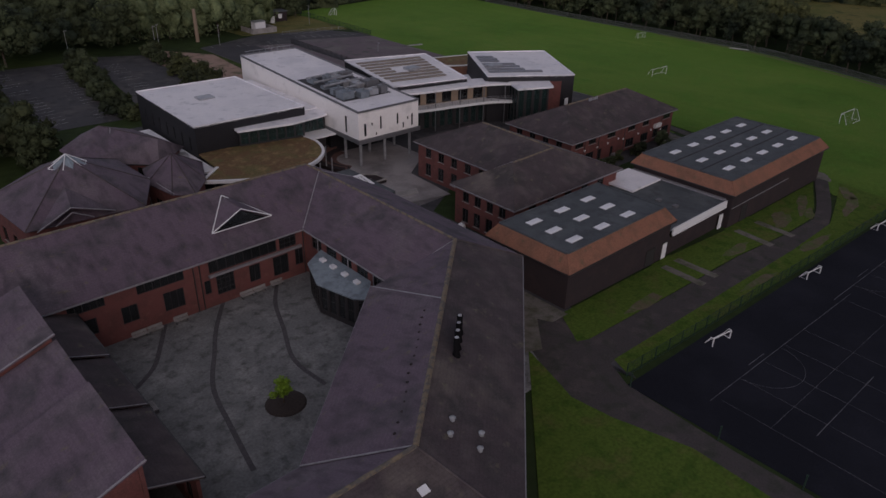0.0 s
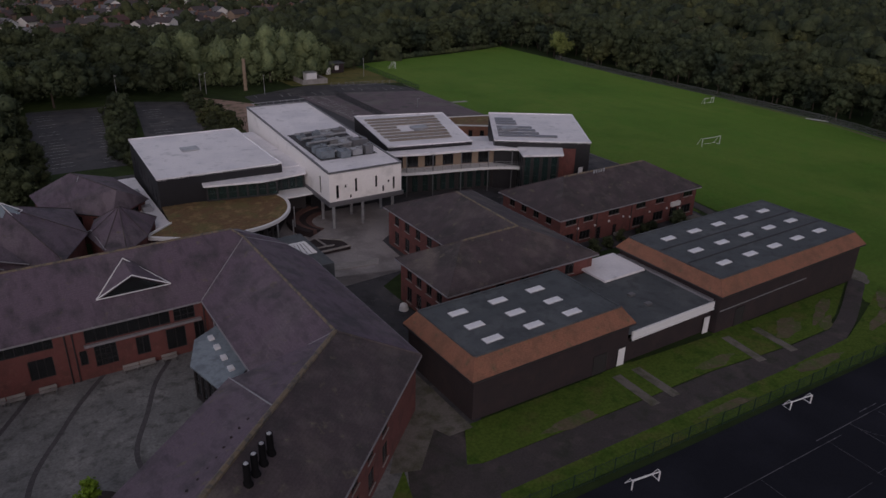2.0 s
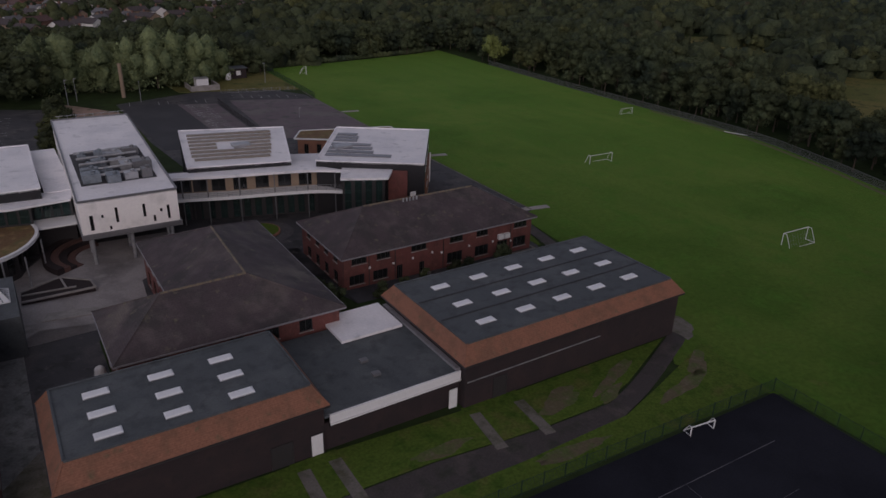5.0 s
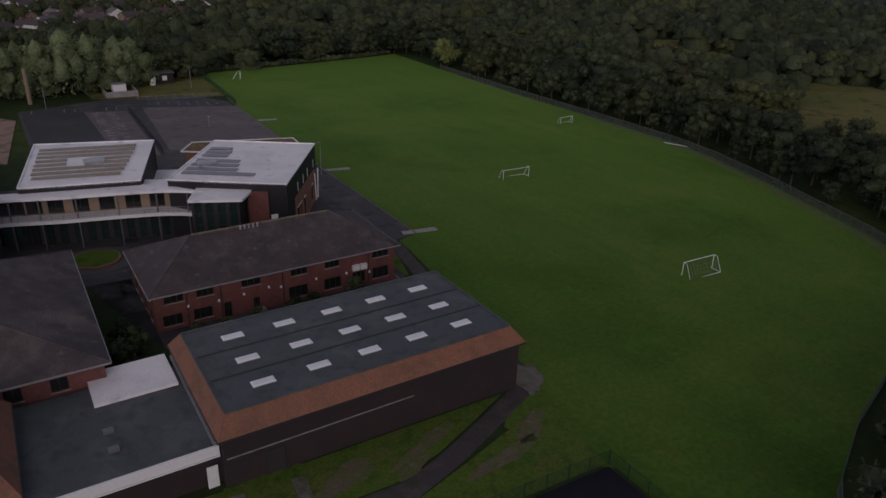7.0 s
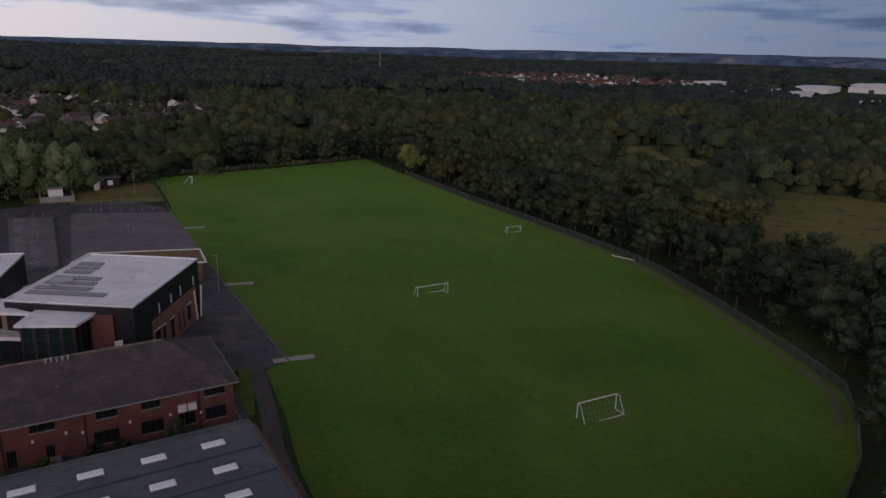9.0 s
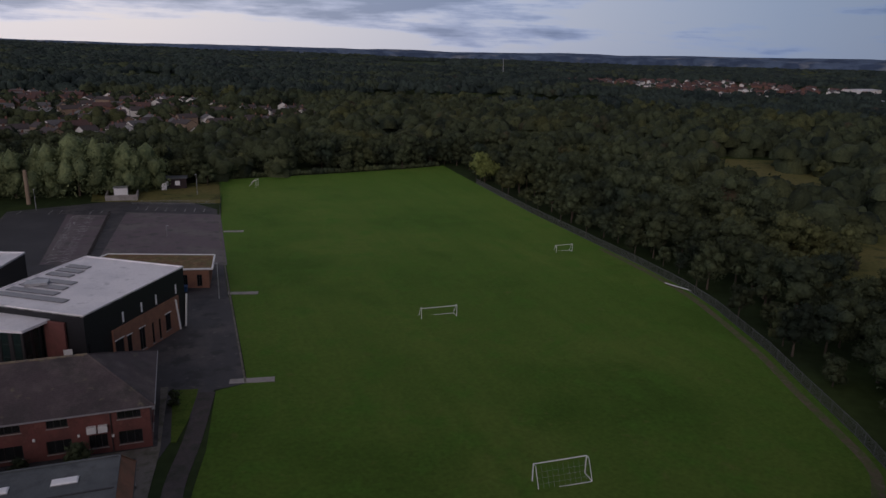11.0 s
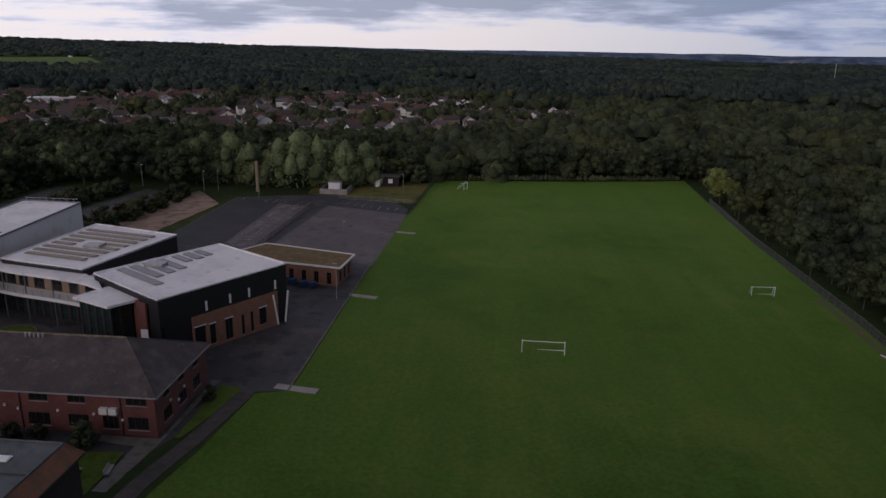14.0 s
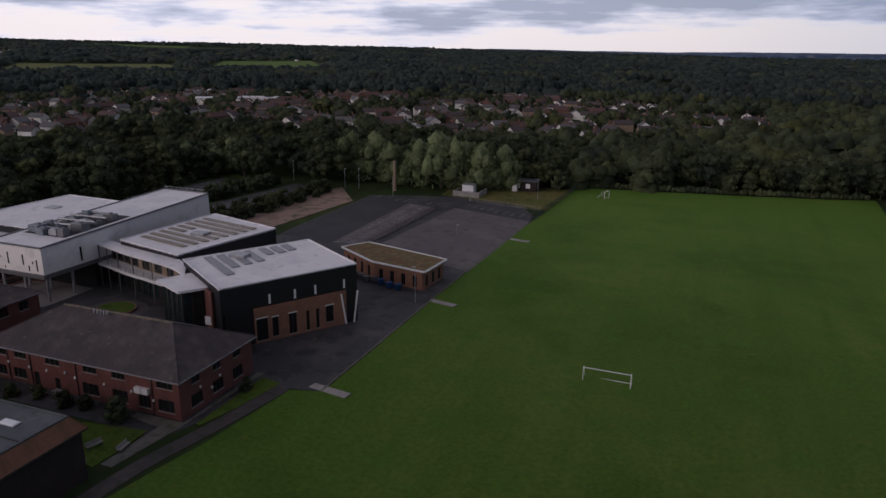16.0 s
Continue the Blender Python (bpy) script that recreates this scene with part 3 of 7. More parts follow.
def build_ridge():
    """The farthest hills, a long fold of land behind everything else."""
    azs = np.linspace(-95, 75, 240)
    prof = ((4150, -60, 0.0), (4300, 0.45, 1.0), (4420, 0.8, 1.0), (4520, 1.0, 1.0), (4640, 0.6, 1.0))
    verts = []
    for r, f, on in prof:
        for a in azs:
            z = ridge_top(a) * f + on * 6 * noise.noise((a * 0.25, r * 0.01, 1)) if on else f
            verts.append((100 - math.sin(radians(a)) * r, math.cos(radians(a)) * r, z))
    n = len(azs)
    faces = [(j * n + i, j * n + i + 1, (j + 1) * n + i + 1, (j + 1) * n + i) for j in range(len(prof) - 1) for i in range(n - 1)]
    me = bpy.data.meshes.new("backdrop")
    me.from_pydata(verts, [], faces)
    me.materials.append(HAZED_HILLS)
    me.polygons.foreach_set("use_smooth", [True] * len(me.polygons))
    return tagged(new("backdrop", me), "far hills on the horizon with haze painted in as blue-grey", "hills", kind="structure")


build_ridge()
FIELD_EDGE = [(137.2, 58), (138.2, 64), (139.8, 71.5), (141.7, 87), (146.2, 88.5), (146.7, 130), (147.4, 175), (149.5, 210), (151.2, 254)]
EAST_EDGE = [(247.5, 283), (245.5, 240), (243.3, 190), (243.4, 150), (243.4, 130), (242.8, 114), (240.6, 100.5), (234.2, 79), (228.6, 65), (224, 53), (219.5, 43.5), (210, 36), (200, 30), (187.5, 25.2), (174, 22.4), (161, 18.8), (149, 14), (140.5, 9), (134, 2)]
FIELD = [(131.5, 42.6), (136.2, 44), *FIELD_EDGE, (200, 268), *EAST_EDGE, (132.6, -6), (132.8, 27), (129.5, 30), (127, 37.6)]
sheet("playing_field", FIELD, 0.06, GRASS, "mown green sports field with faint pitch wear", "playing field")
sheet("courtyard_paving", [(8, 36), (60, 36), (60, 92), (8, 92)], 0.05, PAVING, "grey block-paved school courtyard with pale worn patches", "paving")
sheet("service_yard", [(56, 30), (62, 43), (62, 58), (68, 58), (68, 76), (94, 92), (100, 92), (100, 70), (134, 70), (137, 78), (141.5, 87.5), (146.1, 88.5), (146.1, 130), (147, 177), (148, 205), (140, 218), (119, 221), (93, 211), (93, 166), (95, 140), (66, 145), (40, 145), (40, 92), (57, 92)], 0.045, ASPHALT, "dark patched asphalt yard and road between the school buildings", "road")
sheet("plaza", [(58.5, 78), (62, 82), (75, 79.5), (76, 91), (84, 97), (84, 108), (66, 108), (58, 95)], 0.075, PLAZA, "pale paved plaza under the white block", "paving")
sheet("old_playground", [(120.5, 158), (147.2, 148), (148.6, 198), (123.5, 205)], 0.075, ASPHALT_PALE, "worn pinkish-grey asphalt playground", "playground")
sheet("marked_car_park", [(109.2, 156.5), (117.8, 154.6), (119, 202), (108.6, 205)], 0.075, ASPHALT_PALE, "worn asphalt car park strip with faded bay lines", "car park")
sheet("north_car_park", [(94.2, 157.5), (108.9, 156), (108.3, 205.5), (93.6, 210)], 0.075, SLATE, "smooth blue-black asphalt car park", "car park")
sheet("dry_verge", [(113, 221.5), (128, 218.5), (149.5, 214), (151, 250), (130, 246), (112, 236)], 0.07, DRY, "dry brownish grass verge round the hut", "verge")
sheet("staff_car_park", [(31, 152), (48, 152), (58, 212), (34, 212)], 0.06, ASPHALT, "dark asphalt staff car park beside the trees", "car park")
sheet("visitor_car_park", [(54, 158), (72, 160), (82, 208), (62, 216)], 0.06, ASPHALT, "dark asphalt car park between hedges", "car park")
sheet("soil_heap_ground", [(74, 168), (88, 160), (92, 200), (79, 217), (75, 205)], 0.2, SOIL, "bare pinkish soil beside the car park", "bare ground")
sheet("sports_court", [(54.3, 30.0), (132.3, 27.6), (132, -60), (53.6, -60)], 0.06, COURT, "dark blue-black asphalt sports court with faded lines", "sports court")
sheet("long_path", [(52, 33.5), (58, 33.4), (80, 33.0), (100, 32.6), (114, 32.9), (114, 35.6), (104.6, 35.8), (92, 37), (80.6, 37.2), (71, 37.4), (57, 37.8), (59.4, 43.4), (56, 46), (52, 42)], 0.055, PATH, "worn asphalt footpath behind the sports halls", "path")
sheet("east_path", ribbon(smooth_line([(113.5, 34.2), (120, 36.4), (128, 39.9), (133.6, 42.8), (135.2, 47), (135.4, 56), (136.2, 65), (138.2, 74), (140.5, 87)], 4), 2.3), 0.08, PATH, "narrow muddy asphalt path round the larger hall", "path")
sheet("corner_pad", blob(134.9, 43.8, 1.5, 3.6, 4, -20), 0.095, DIRTY, "pale stained concrete pad at the corner of the hall", "paving")
sheet("west_path", [(57, 46), (52.5, 43), (50, 38), (47.8, 32.5), (48.4, 27.5), (50.6, 20.5), (50.4, 10), (49.6, -20), (53.6, -20), (53.6, 18), (54.3, 30), (56, 33.2), (58.5, 40)], 0.06, PATH, "worn asphalt footpath beside the court", "path")
sheet("lawn", [(59.8, 43.4), (56.6, 38.4), (58, 37.8), (71, 37.5), (79.6, 37.4), (79.8, 43.4)], 0.07, LAWN, "rough lawn beside the dark brick hall", "lawn")
sheet("lawn", [(84.4, 37.4), (92, 37.2), (98.4, 36.6), (99.1, 42.6), (84.4, 43.4)], 0.07, LAWN, "rough lawn beside the low link block", "lawn")
sheet("lawn", [(105.8, 36.0), (113, 35.9), (119, 37.6), (126.6, 40.9), (130.4, 42.6), (106.3, 42.6)], 0.07, LAWN, "muddy worn lawn beside the larger hall", "lawn")
sheet("lawn", [(79.7, 37.3), (84.5, 37.3), (84.5, 43.6), (79.7, 43.6)], 0.066, LAWN, "rough lawn between two short paths", "lawn")
sheet("lawn", [(98.3, 36.5), (105.9, 36.0), (106.4, 43.0), (99.0, 43.0)], 0.066, LAWN, "rough lawn between two short paths", "lawn")
sheet("verge", [(56, 31.2), (81, 30.2), (132.4, 28.0), (134, 39.4), (128.4, 37.4), (121.4, 35.2), (114.2, 33.1), (100, 32.8), (83, 33.2), (57, 33.6)], 0.07, LAWN, "grass verge along the court fence", "verge")
sheet("lawn", [(20, 10), (30, 20.6), (51, 40.8), (49.6, 36.5), (48.2, 32.5), (48.8, 28), (51, 20.5), (50.6, 10), (50, -6), (20, -6)], 0.07, LAWN, "green lawn below the courtyard building", "lawn")
for i, (xa, ya, xb, yb) in enumerate(((80.6, 42.2, 80.3, 35.9), (83.8, 42.2, 83.7, 35.9), (99.8, 41.5, 99.0, 35.4), (105.4, 41, 104.8, 34.8))):
    sheet("crossing_path", ribbon([(xa, ya), (xb, yb)], 1.3), 0.085, DIRTY, "short pale concrete path across the lawn", "path")
sheet("side_apron", [(49.6, 41.0), (52.4, 40.0), (57.6, 45.4), (58.6, 50), (57.4, 51.5)], 0.075, DIRTY, "stained pale concrete beside the courtyard building", "paving")
for k, (x, y, a, c, turn) in enumerate(((109.5, 38.8, 3.6, 1.3, 12), (118.5, 39.4, 4.2, 0.9, 20), (115.5, 36.9, 2.4, 0.7, 15), (93.5, 38.2, 3.4, 0.8, -4), (70, 38.3, 4.2, 0.7, 2), (124.5, 33.8, 4.4, 1.0, 14), (105, 31.6, 5.2, 0.7, -3), (87, 31.6, 4.6, 0.5, -2), (129.5, 36.2, 2.8, 1.2, 30))):
    sheet("worn_patch", blob(x, y, a, c, 20 + k, turn), 0.09, MUD, "bare muddy patch in the grass", "worn patch")
sheet("playground_mat", [(57.5, 42.8), (60.4, 42.8), (60.4, 57.5), (54.5, 50)], 0.08, DIRTY, "pale concrete apron beside the hall", "paving")
for k, (x, y, ang) in enumerate(((145.3, 89.1, -9), (147.0, 128.4, -12), (148.5, 178.2, -8))):
    bm = bmesh.new()
    m = pose(x + 1.6, y, gz(x + 1.6) + 0.02, 0, 0, ang)
    box(bm, -3.2, 3.2, -0.75, 0.75, 0, 0.1, m)
    solo("long_jump_slab", bm, CONCRETE, "pale concrete slab on the edge of the field", "slab", "slabs along the field edge")

sheet("field_kerb", ribbon([(145.9, 88.6), (146.4, 130), (147.1, 175), (149.2, 210)], 0.3), 0.12, DIRTY, "narrow pale concrete edging along the field", "kerb")
sheet("worn_field_edge", ribbon(smooth_line([(242.0, 146), (241.8, 128), (240.8, 113), (238.6, 101), (232.3, 80), (226.7, 66), (222.2, 54), (217.9, 44.8), (209, 37.6)], 4), 1.5), 0.075, MUD, "worn brown strip of grass along the field fence", "worn strip")
# curved dark bands in the courtyard paving
for line in ([(23, 72), (20.6, 67.8), (18.5, 64.5), (15.7, 62.2)], [(30.6, 72.5), (26.8, 67), (24.5, 62.8), (21.6, 57.2), (20.2, 50.6), (19.1, 44.5)], [(37, 71), (34.5, 67), (32.6, 62), (30.3, 56), (30.5, 50.3)]):
    sheet("paving_band", ribbon(smooth_line(line, 5), 0.5), 0.062, PAVING_DARK, "curved band of dark paving blocks in the courtyard", "paving")


# ---- courtyard building ----
quad = thing("courtyard_building", (35, 60, 0), "two-storey red brick school ring with purple-grey tiled roofs round a courtyard", "school building")
EAVE = 6.65


def ring_roof(name, pts, th=0.16, mat=TILES):
    bm = bmesh.new()
    slab(bm, pts, th)
    return part(name, bm, mat, quad)


NR, NZ = 80.6, 10.75            # north ridge
RX, RZ = 49.35, 10.1            # north-east ridge
E1, E2 = Vector((49.35, 51.4)), Vector((24.8, 29.3))   # ridge of the slanting wing
ud = (E2 - E1).normalized()
no = Vector((-ud.y, ud.x))      # towards the lawn
if no.x < 0:
    no = -no
inner, outer = 8.9, 8.1
NIN = 70.9                      # inner eave of the north wing
vx, vy = 41.4, NIN              # inner corner
vt = (RX, NIN + (RX - 41.4))    # top of the valley
ring_roof("roof_slope", [(-30, NIN, EAVE), (vx, vy, EAVE), (vt[0], vt[1], RZ), (RX - 1.0, NR, NZ), (-30, NR, NZ)])
ring_roof("roof_slope", [(-30, NR, NZ), (RX - 1.0, NR, NZ), (55.3, 84.0, EAVE), (52, 90.2, EAVE), (-30, 90.2, EAVE)])
ring_roof("roof_slope", [(vt[0], vt[1], RZ), (RX, E1.y, RZ), (57.2, 47.9, EAVE), (57.2, 75.5, EAVE), (55.3, 79.5, 7.49)])
ring_roof("roof_slope", [(RX - 1.0, NR, NZ), (vt[0], vt[1], RZ), (55.3, 79.5, 7.49), (55.3, 84.0, EAVE)])
ridge_cap(quad, (vt[0], vt[1], RZ), (55.3, 79.5, 7.52), 0.08, LEAD, "hip_tiles")
ring_roof("roof_slope", [(vx, vy, EAVE), (41.3, 53.4, EAVE), (E1.x, E1.y, RZ), (vt[0], vt[1], RZ)])
m1 = E1 + ud * 12.9
in2 = E2 - no * inner - ud * 0.4
ring_roof("roof_slope", [(41.3, 53.4, EAVE + 0.02), (39.2, 53.9, EAVE), (m1.x, m1.y, RZ), (E1.x, E1.y, RZ)])
ring_roof("roof_slope", [(39.2, 53.9, EAVE + 0.1), (in2.x, in2.y, EAVE + 0.1), (E2.x, E2.y, RZ + 0.08), (m1.x, m1.y, RZ + 0.08)])
out1, out2 = Vector((57.2, 47.9)), E2 + no * outer + ud * 3.4
# outer slopes of the slanting and south wings use the darker tile material
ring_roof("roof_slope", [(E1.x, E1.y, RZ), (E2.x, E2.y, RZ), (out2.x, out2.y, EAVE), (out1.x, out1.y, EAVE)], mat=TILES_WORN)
ring_roof("roof_slope", [(in2.x, in2.y, EAVE), (E2.x, E2.y, RZ), (-20, E2.y, RZ), (-20, in2.y, EAVE)])
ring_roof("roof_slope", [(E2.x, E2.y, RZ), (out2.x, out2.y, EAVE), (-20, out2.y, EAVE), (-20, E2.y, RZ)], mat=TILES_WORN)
ridge_cap(quad, (-30, NR, NZ), (RX - 1.0, NR, NZ))
ridge_cap(quad, (RX - 1.0, NR, NZ), (vt[0], vt[1], RZ))
ridge_cap(quad, (vt[0], vt[1], RZ), (E1.x, E1.y, RZ))
ridge_cap(quad, (E1.x, E1.y, RZ), (E2.x, E2.y, RZ + 0.08), 0.26)
ridge_cap(quad, (E2.x, E2.y, RZ), (-20, E2.y, RZ), 0.2)
ridge_cap(quad, (RX - 1.0, NR, NZ), (55.3, 84.0, EAVE), 0.09, LEAD, "hip_tiles")
ridge_cap(quad, (E1.x, E1.y, RZ), (57.2, 47.9, EAVE), 0.12, TILES_WORN, "hip_tiles")
ridge_cap(quad, (E2.x, E2.y, RZ), (out2.x, out2.y, EAVE), 0.12, TILES_WORN, "hip_tiles")
for a, b in (((vx, vy, EAVE), (vt[0], vt[1], RZ)), ((41.3, 53.4, EAVE), (E1.x, E1.y, RZ)), ((39.2, 53.9, EAVE + 0.1), (m1.x, m1.y, RZ + 0.1)), ((in2.x, in2.y, EAVE + 0.1), (E2.x, E2.y, RZ + 0.1))):
    ridge_cap(quad, a, b, 0.075, LEAD, "valley_flashing")
for a, b in (((-8, NIN), (vx, vy)), ((vx, vy), (41.3, 53.4)), ((39.2, 53.9), in2), (out1, out2), ((57.2, 75.5), out1), ((-20, in2.y), in2)):
    gutter(quad, (a[0], a[1], EAVE - 0.14), (b[0], b[1], EAVE - 0.14))

# walls to the courtyard and outside, 0.5 m inside the eaves
NW_Y = NIN + 0.6
nh = []
for x0, x1, z0, z1, sp in ((13.8, 15.8, 2.0, 4.0, (2, 1)), (18.4, 20.2, 1.9, 4.0, (2, 1)), (23.1, 25.5, 1.6, 4.0, (3, 1)), (28.0, 28.8, 1.9, 3.7, (1, 1)), (29.5, 31.8, 1.3, 4.0, (4, 4)), (33.8, 35.3, 1.4, 3.7, (2, 1)), (37.1, 39.3, 1.0, 3.7, (2, 1)), (40.3, 41.5, 1.5, 3.8, (2, 1)),
                           (13.2, 17.0, 5.0, 6.3, (5, 1)), (20.4, 25.8, 4.9, 6.3, (6, 1)), (28.8, 37.8, 4.45, 6.35, (8, 1)), (38.2, 40.6, 4.45, 6.35, (3, 3))):
    nh.append((x0 + 20, x1 + 20, z0, z1, sp))
wall(quad, (-20, NW_Y), (42, NW_Y), -0.5, EAVE, BRICK, nh, sills=None)
wall(quad, (42, NW_Y), (42, 54.2), -0.5, EAVE, BRICK, row(1, 17, 5, 2.2, 4.2, 6.2, (3, 1)) + row(12.5, 17, 2, 1.5, 1, 3.4))
wi1, wi2 = Vector((39.4, 53.4)), in2 + no * 0.6
wall(quad, (42, 54.2), wi1, -0.5, EAVE, BRICK)
wall(quad, wi1, wi2, -0.5, EAVE, BRICK, row(1, 22, 6, 1.8, 4.2, 6.0) + row(1, 22, 6, 1.6, 1, 3.2))
wall(quad, wi2, (-20, wi2.y - 0.0), -0.5, EAVE, BRICK, row(1, 30, 9, 1.8, 4.2, 6.0))
wo1, wo2 = out1 - no * 0.6, out2 - no * 0.6
wall(quad, wo2, wo1, -1.2, EAVE, BRICK, row(2, 32, 8, 1.6, 4.1, 5.9) + row(2, 32, 8, 1.6, 0.9, 3.0), sills=CONCRETE)
wall(quad, (wo1.x - 0.2, wo1.y), (56.6, 75.2), -1.2, EAVE, BRICK, row(2, 26, 6, 1.6, 4.1, 5.9) + row(2, 26, 6, 1.6, 0.9, 3.0), sills=CONCRETE)
wall(quad, (56.6, 75.2), (54.8, 79.5), -1.2, EAVE, BRICK)
wall(quad, (54.8, 79.5), (54.8, 84.0), -1.2, EAVE - 0.1, BRICK)
wall(quad, (54.8, 84.0), (51.6, 89.6), -1.2, EAVE - 0.1, BRICK)
wall(quad, (51.6, 89.6), (-28, 89.6), -1.2, EAVE, BRICK, row(2, 76, 19, 1.6, 4.1, 5.9))
wall(quad, (-20, out2.y + 0.6), (wo2.x, out2.y + 0.6), -0.8, EAVE, BRICK)

# dormer: a small glazed gable on the north wing
bm = bmesh.new()
slab(bm, [(30.9, 74.0, 8.15), (34.9, 74.0, 10.2), (34.9, 78.9, 10.25), (34.0, 78.6, 10.0)], 0.1)
part("dormer_roof", bm, TILES, quad)
bm = bmesh.new()
slab(bm, [(34.9, 74.0, 10.2), (38.9, 74.0, 8.15), (35.8, 78.6, 10.0), (34.9, 78.9, 10.25)], 0.1)
part("dormer_roof", bm, TILES, quad)
bm = bmesh.new()
slab(bm, [(31.6, 74.3, 8.1), (38.2, 74.3, 8.1), (34.9, 74.35, 9.9)], 0.12)
part("dormer_glazing", bm, GLASS, quad)
for a, b in (((30.9, 74, 8.2), (34.9, 74, 10.25)), ((34.9, 74, 10.25), (38.9, 74, 8.2)), ((30.9, 74, 8.15), (38.9, 74, 8.15)), ((30.9, 74, 8.2), (34.9, 79, 10.35)), ((38.9, 74, 8.2), (34.9, 79, 10.35))):
    ridge_cap(quad, a, b, 0.07, WHITE_PAINT, "dormer_trim")

# west range: stepped single-pitch roofs and a low lean-to on the courtyard side
west = thing("west_range", (5, 56, 0), "brick range with three stepped single-pitch tiled roofs and a low lean-to", "school building")
for y0, y1, z in ((60.5, 71.5, 10.3), (51.8, 60.5, 9.75), (40.4, 51.8, 10.3)):
    bm = bmesh.new()
    slab(bm, [(9.8, y0, z), (9.8, y1, z), (-14, y1, z - 8.6), (-14, y0, z - 8.6)], 0.2)
    part("roof_slope", bm, TILES, west)
    ridge_cap(west, (9.8, y0, z + 0.02), (-14, y0, z - 8.58), 0.08, LEAD, "verge_trim")
    wall(west, (9.5, y0 + 0.15), (9.5, y1), 0, z - 0.3, BRICK)
    wall(west, (-13, y0 + 0.15), (9.5, y0 + 0.15), -0.3, z - 9.2 if z < 5 else 2.0, BRICK)
    bm = bmesh.new()
    bm.faces.new([bm.verts.new(v) for v in ((9.4, y0 + 0.3, 0), (9.4, y0 + 0.3, z - 0.35), (-13, y0 + 0.3, z - 8.45), (-13, y0 + 0.3, 0))])
    part("gable_wall", bm, BRICK, west)
for y0, y1, dz in ((62.0, 73.8, 0.3), (53.0, 62.0, 0.0), (42.0, 53.0, -0.25)):
    bm = bmesh.new()
    slab(bm, [(9.6, y0, 6.6 + dz), (14.0, y0, 4.9 + dz), (14.0, y1, 4.9 + dz), (9.6, y1, 6.6 + dz)], 0.15)
    part("lean_to_roof", bm, TILES_WORN, west)
    wall(west, (13.6, y0), (13.6, y1), -0.3, 4.8 + dz, BRICK, row(0.5, y1 - y0 - 0.5, 3, 1.6, 1, 3.2))
    gutter(west, (14.05, y0, 4.8 + dz), (14.05, y1, 4.8 + dz), DARK)
    ridge_cap(west, (9.6, y0, 6.65 + dz), (14.0, y0, 4.95 + dz), 0.06, LEAD, "verge_trim")

# porch on the courtyard side
porch = thing("glazed_porch", (39.5, 61, 0), "glazed porch with a weathered blue-grey sheet roof", "porch")
PP = [(42, 68), (39.1, 66.6), (37.4, 62), (38.6, 56.4), (39.6, 55.2), (42, 57.6)]
bm = bmesh.new()
slab(bm, [(x, y, 4.35 - (42 - x) * 0.12 + 0.3) for x, y in PP], 0.2)
part("porch_roof", bm, PORCH, porch)
for i in range(1, 4):
    a, b = Vector(PP[i + 1]) + Vector((0.25, 0)), Vector(PP[i]) + Vector((0.25, 0))
    L = (b - a).length
    wall(porch, b, a, -0.1, 4.1, DARK, row(0.05, L - 0.05, max(1, int(L / 1.2)), 1.0, 0.6, 3.8, (1, 2)), th=0.15)
for y in (58.6, 61.0, 63.4, 65.6):
    bm = bmesh.new()
    box(bm, 40.4, 41.0, y - 0.4, y + 0.4, 4.3, 4.75)
    part("rooflight", bm, SKYLIGHT, porch)

# glass lantern over the north-east entrance
lantern = thing("roof_lantern", (58, 82.4, 4.6), "white framed pyramid glass lantern on a flat entrance roof", "roof lantern")
bm = boxes((55.0, 60.6, 76.2, 88, -0.5, 4.85))
part("entrance_block", bm, FELT, lantern)
bm = bmesh.new()
b4 = [(55.9, 80.4, 4.9), (59.9, 80.4, 4.9), (59.9, 84.4, 4.9), (55.9, 84.4, 4.9)]
t4 = [(56.4, 82.2, 5.9), (59.0, 82.2, 5.9), (59.0, 82.7, 5.9), (56.4, 82.7, 5.9)]
for i in range(4):
    bm.faces.new([bm.verts.new(v) for v in (b4[i], b4[(i + 1) % 4], t4[(i + 1) % 4], t4[i])])
bm.faces.new([bm.verts.new(v) for v in t4])
part("lantern_glass", bm, SKYLIGHT, lantern)
for i in range(4):
    ridge_cap(lantern, b4[i], t4[i], 0.06, WHITE_PAINT, "glazing_bar")
    ridge_cap(lantern, b4[i], b4[(i + 1) % 4], 0.08, WHITE_PAINT, "glazing_bar")
    ridge_cap(lantern, t4[i], t4[(i + 1) % 4], 0.06, WHITE_PAINT, "glazing_bar")
    for k in range(1, 6):
        f = k / 6
        lo_, hi_ = Vector(b4[i]).lerp(Vector(b4[(i + 1) % 4]), f), Vector(t4[i]).lerp(Vector(t4[(i + 1) % 4]), f)
        ridge_cap(lantern, lo_, hi_, 0.05, GREY, "glazing_bar")


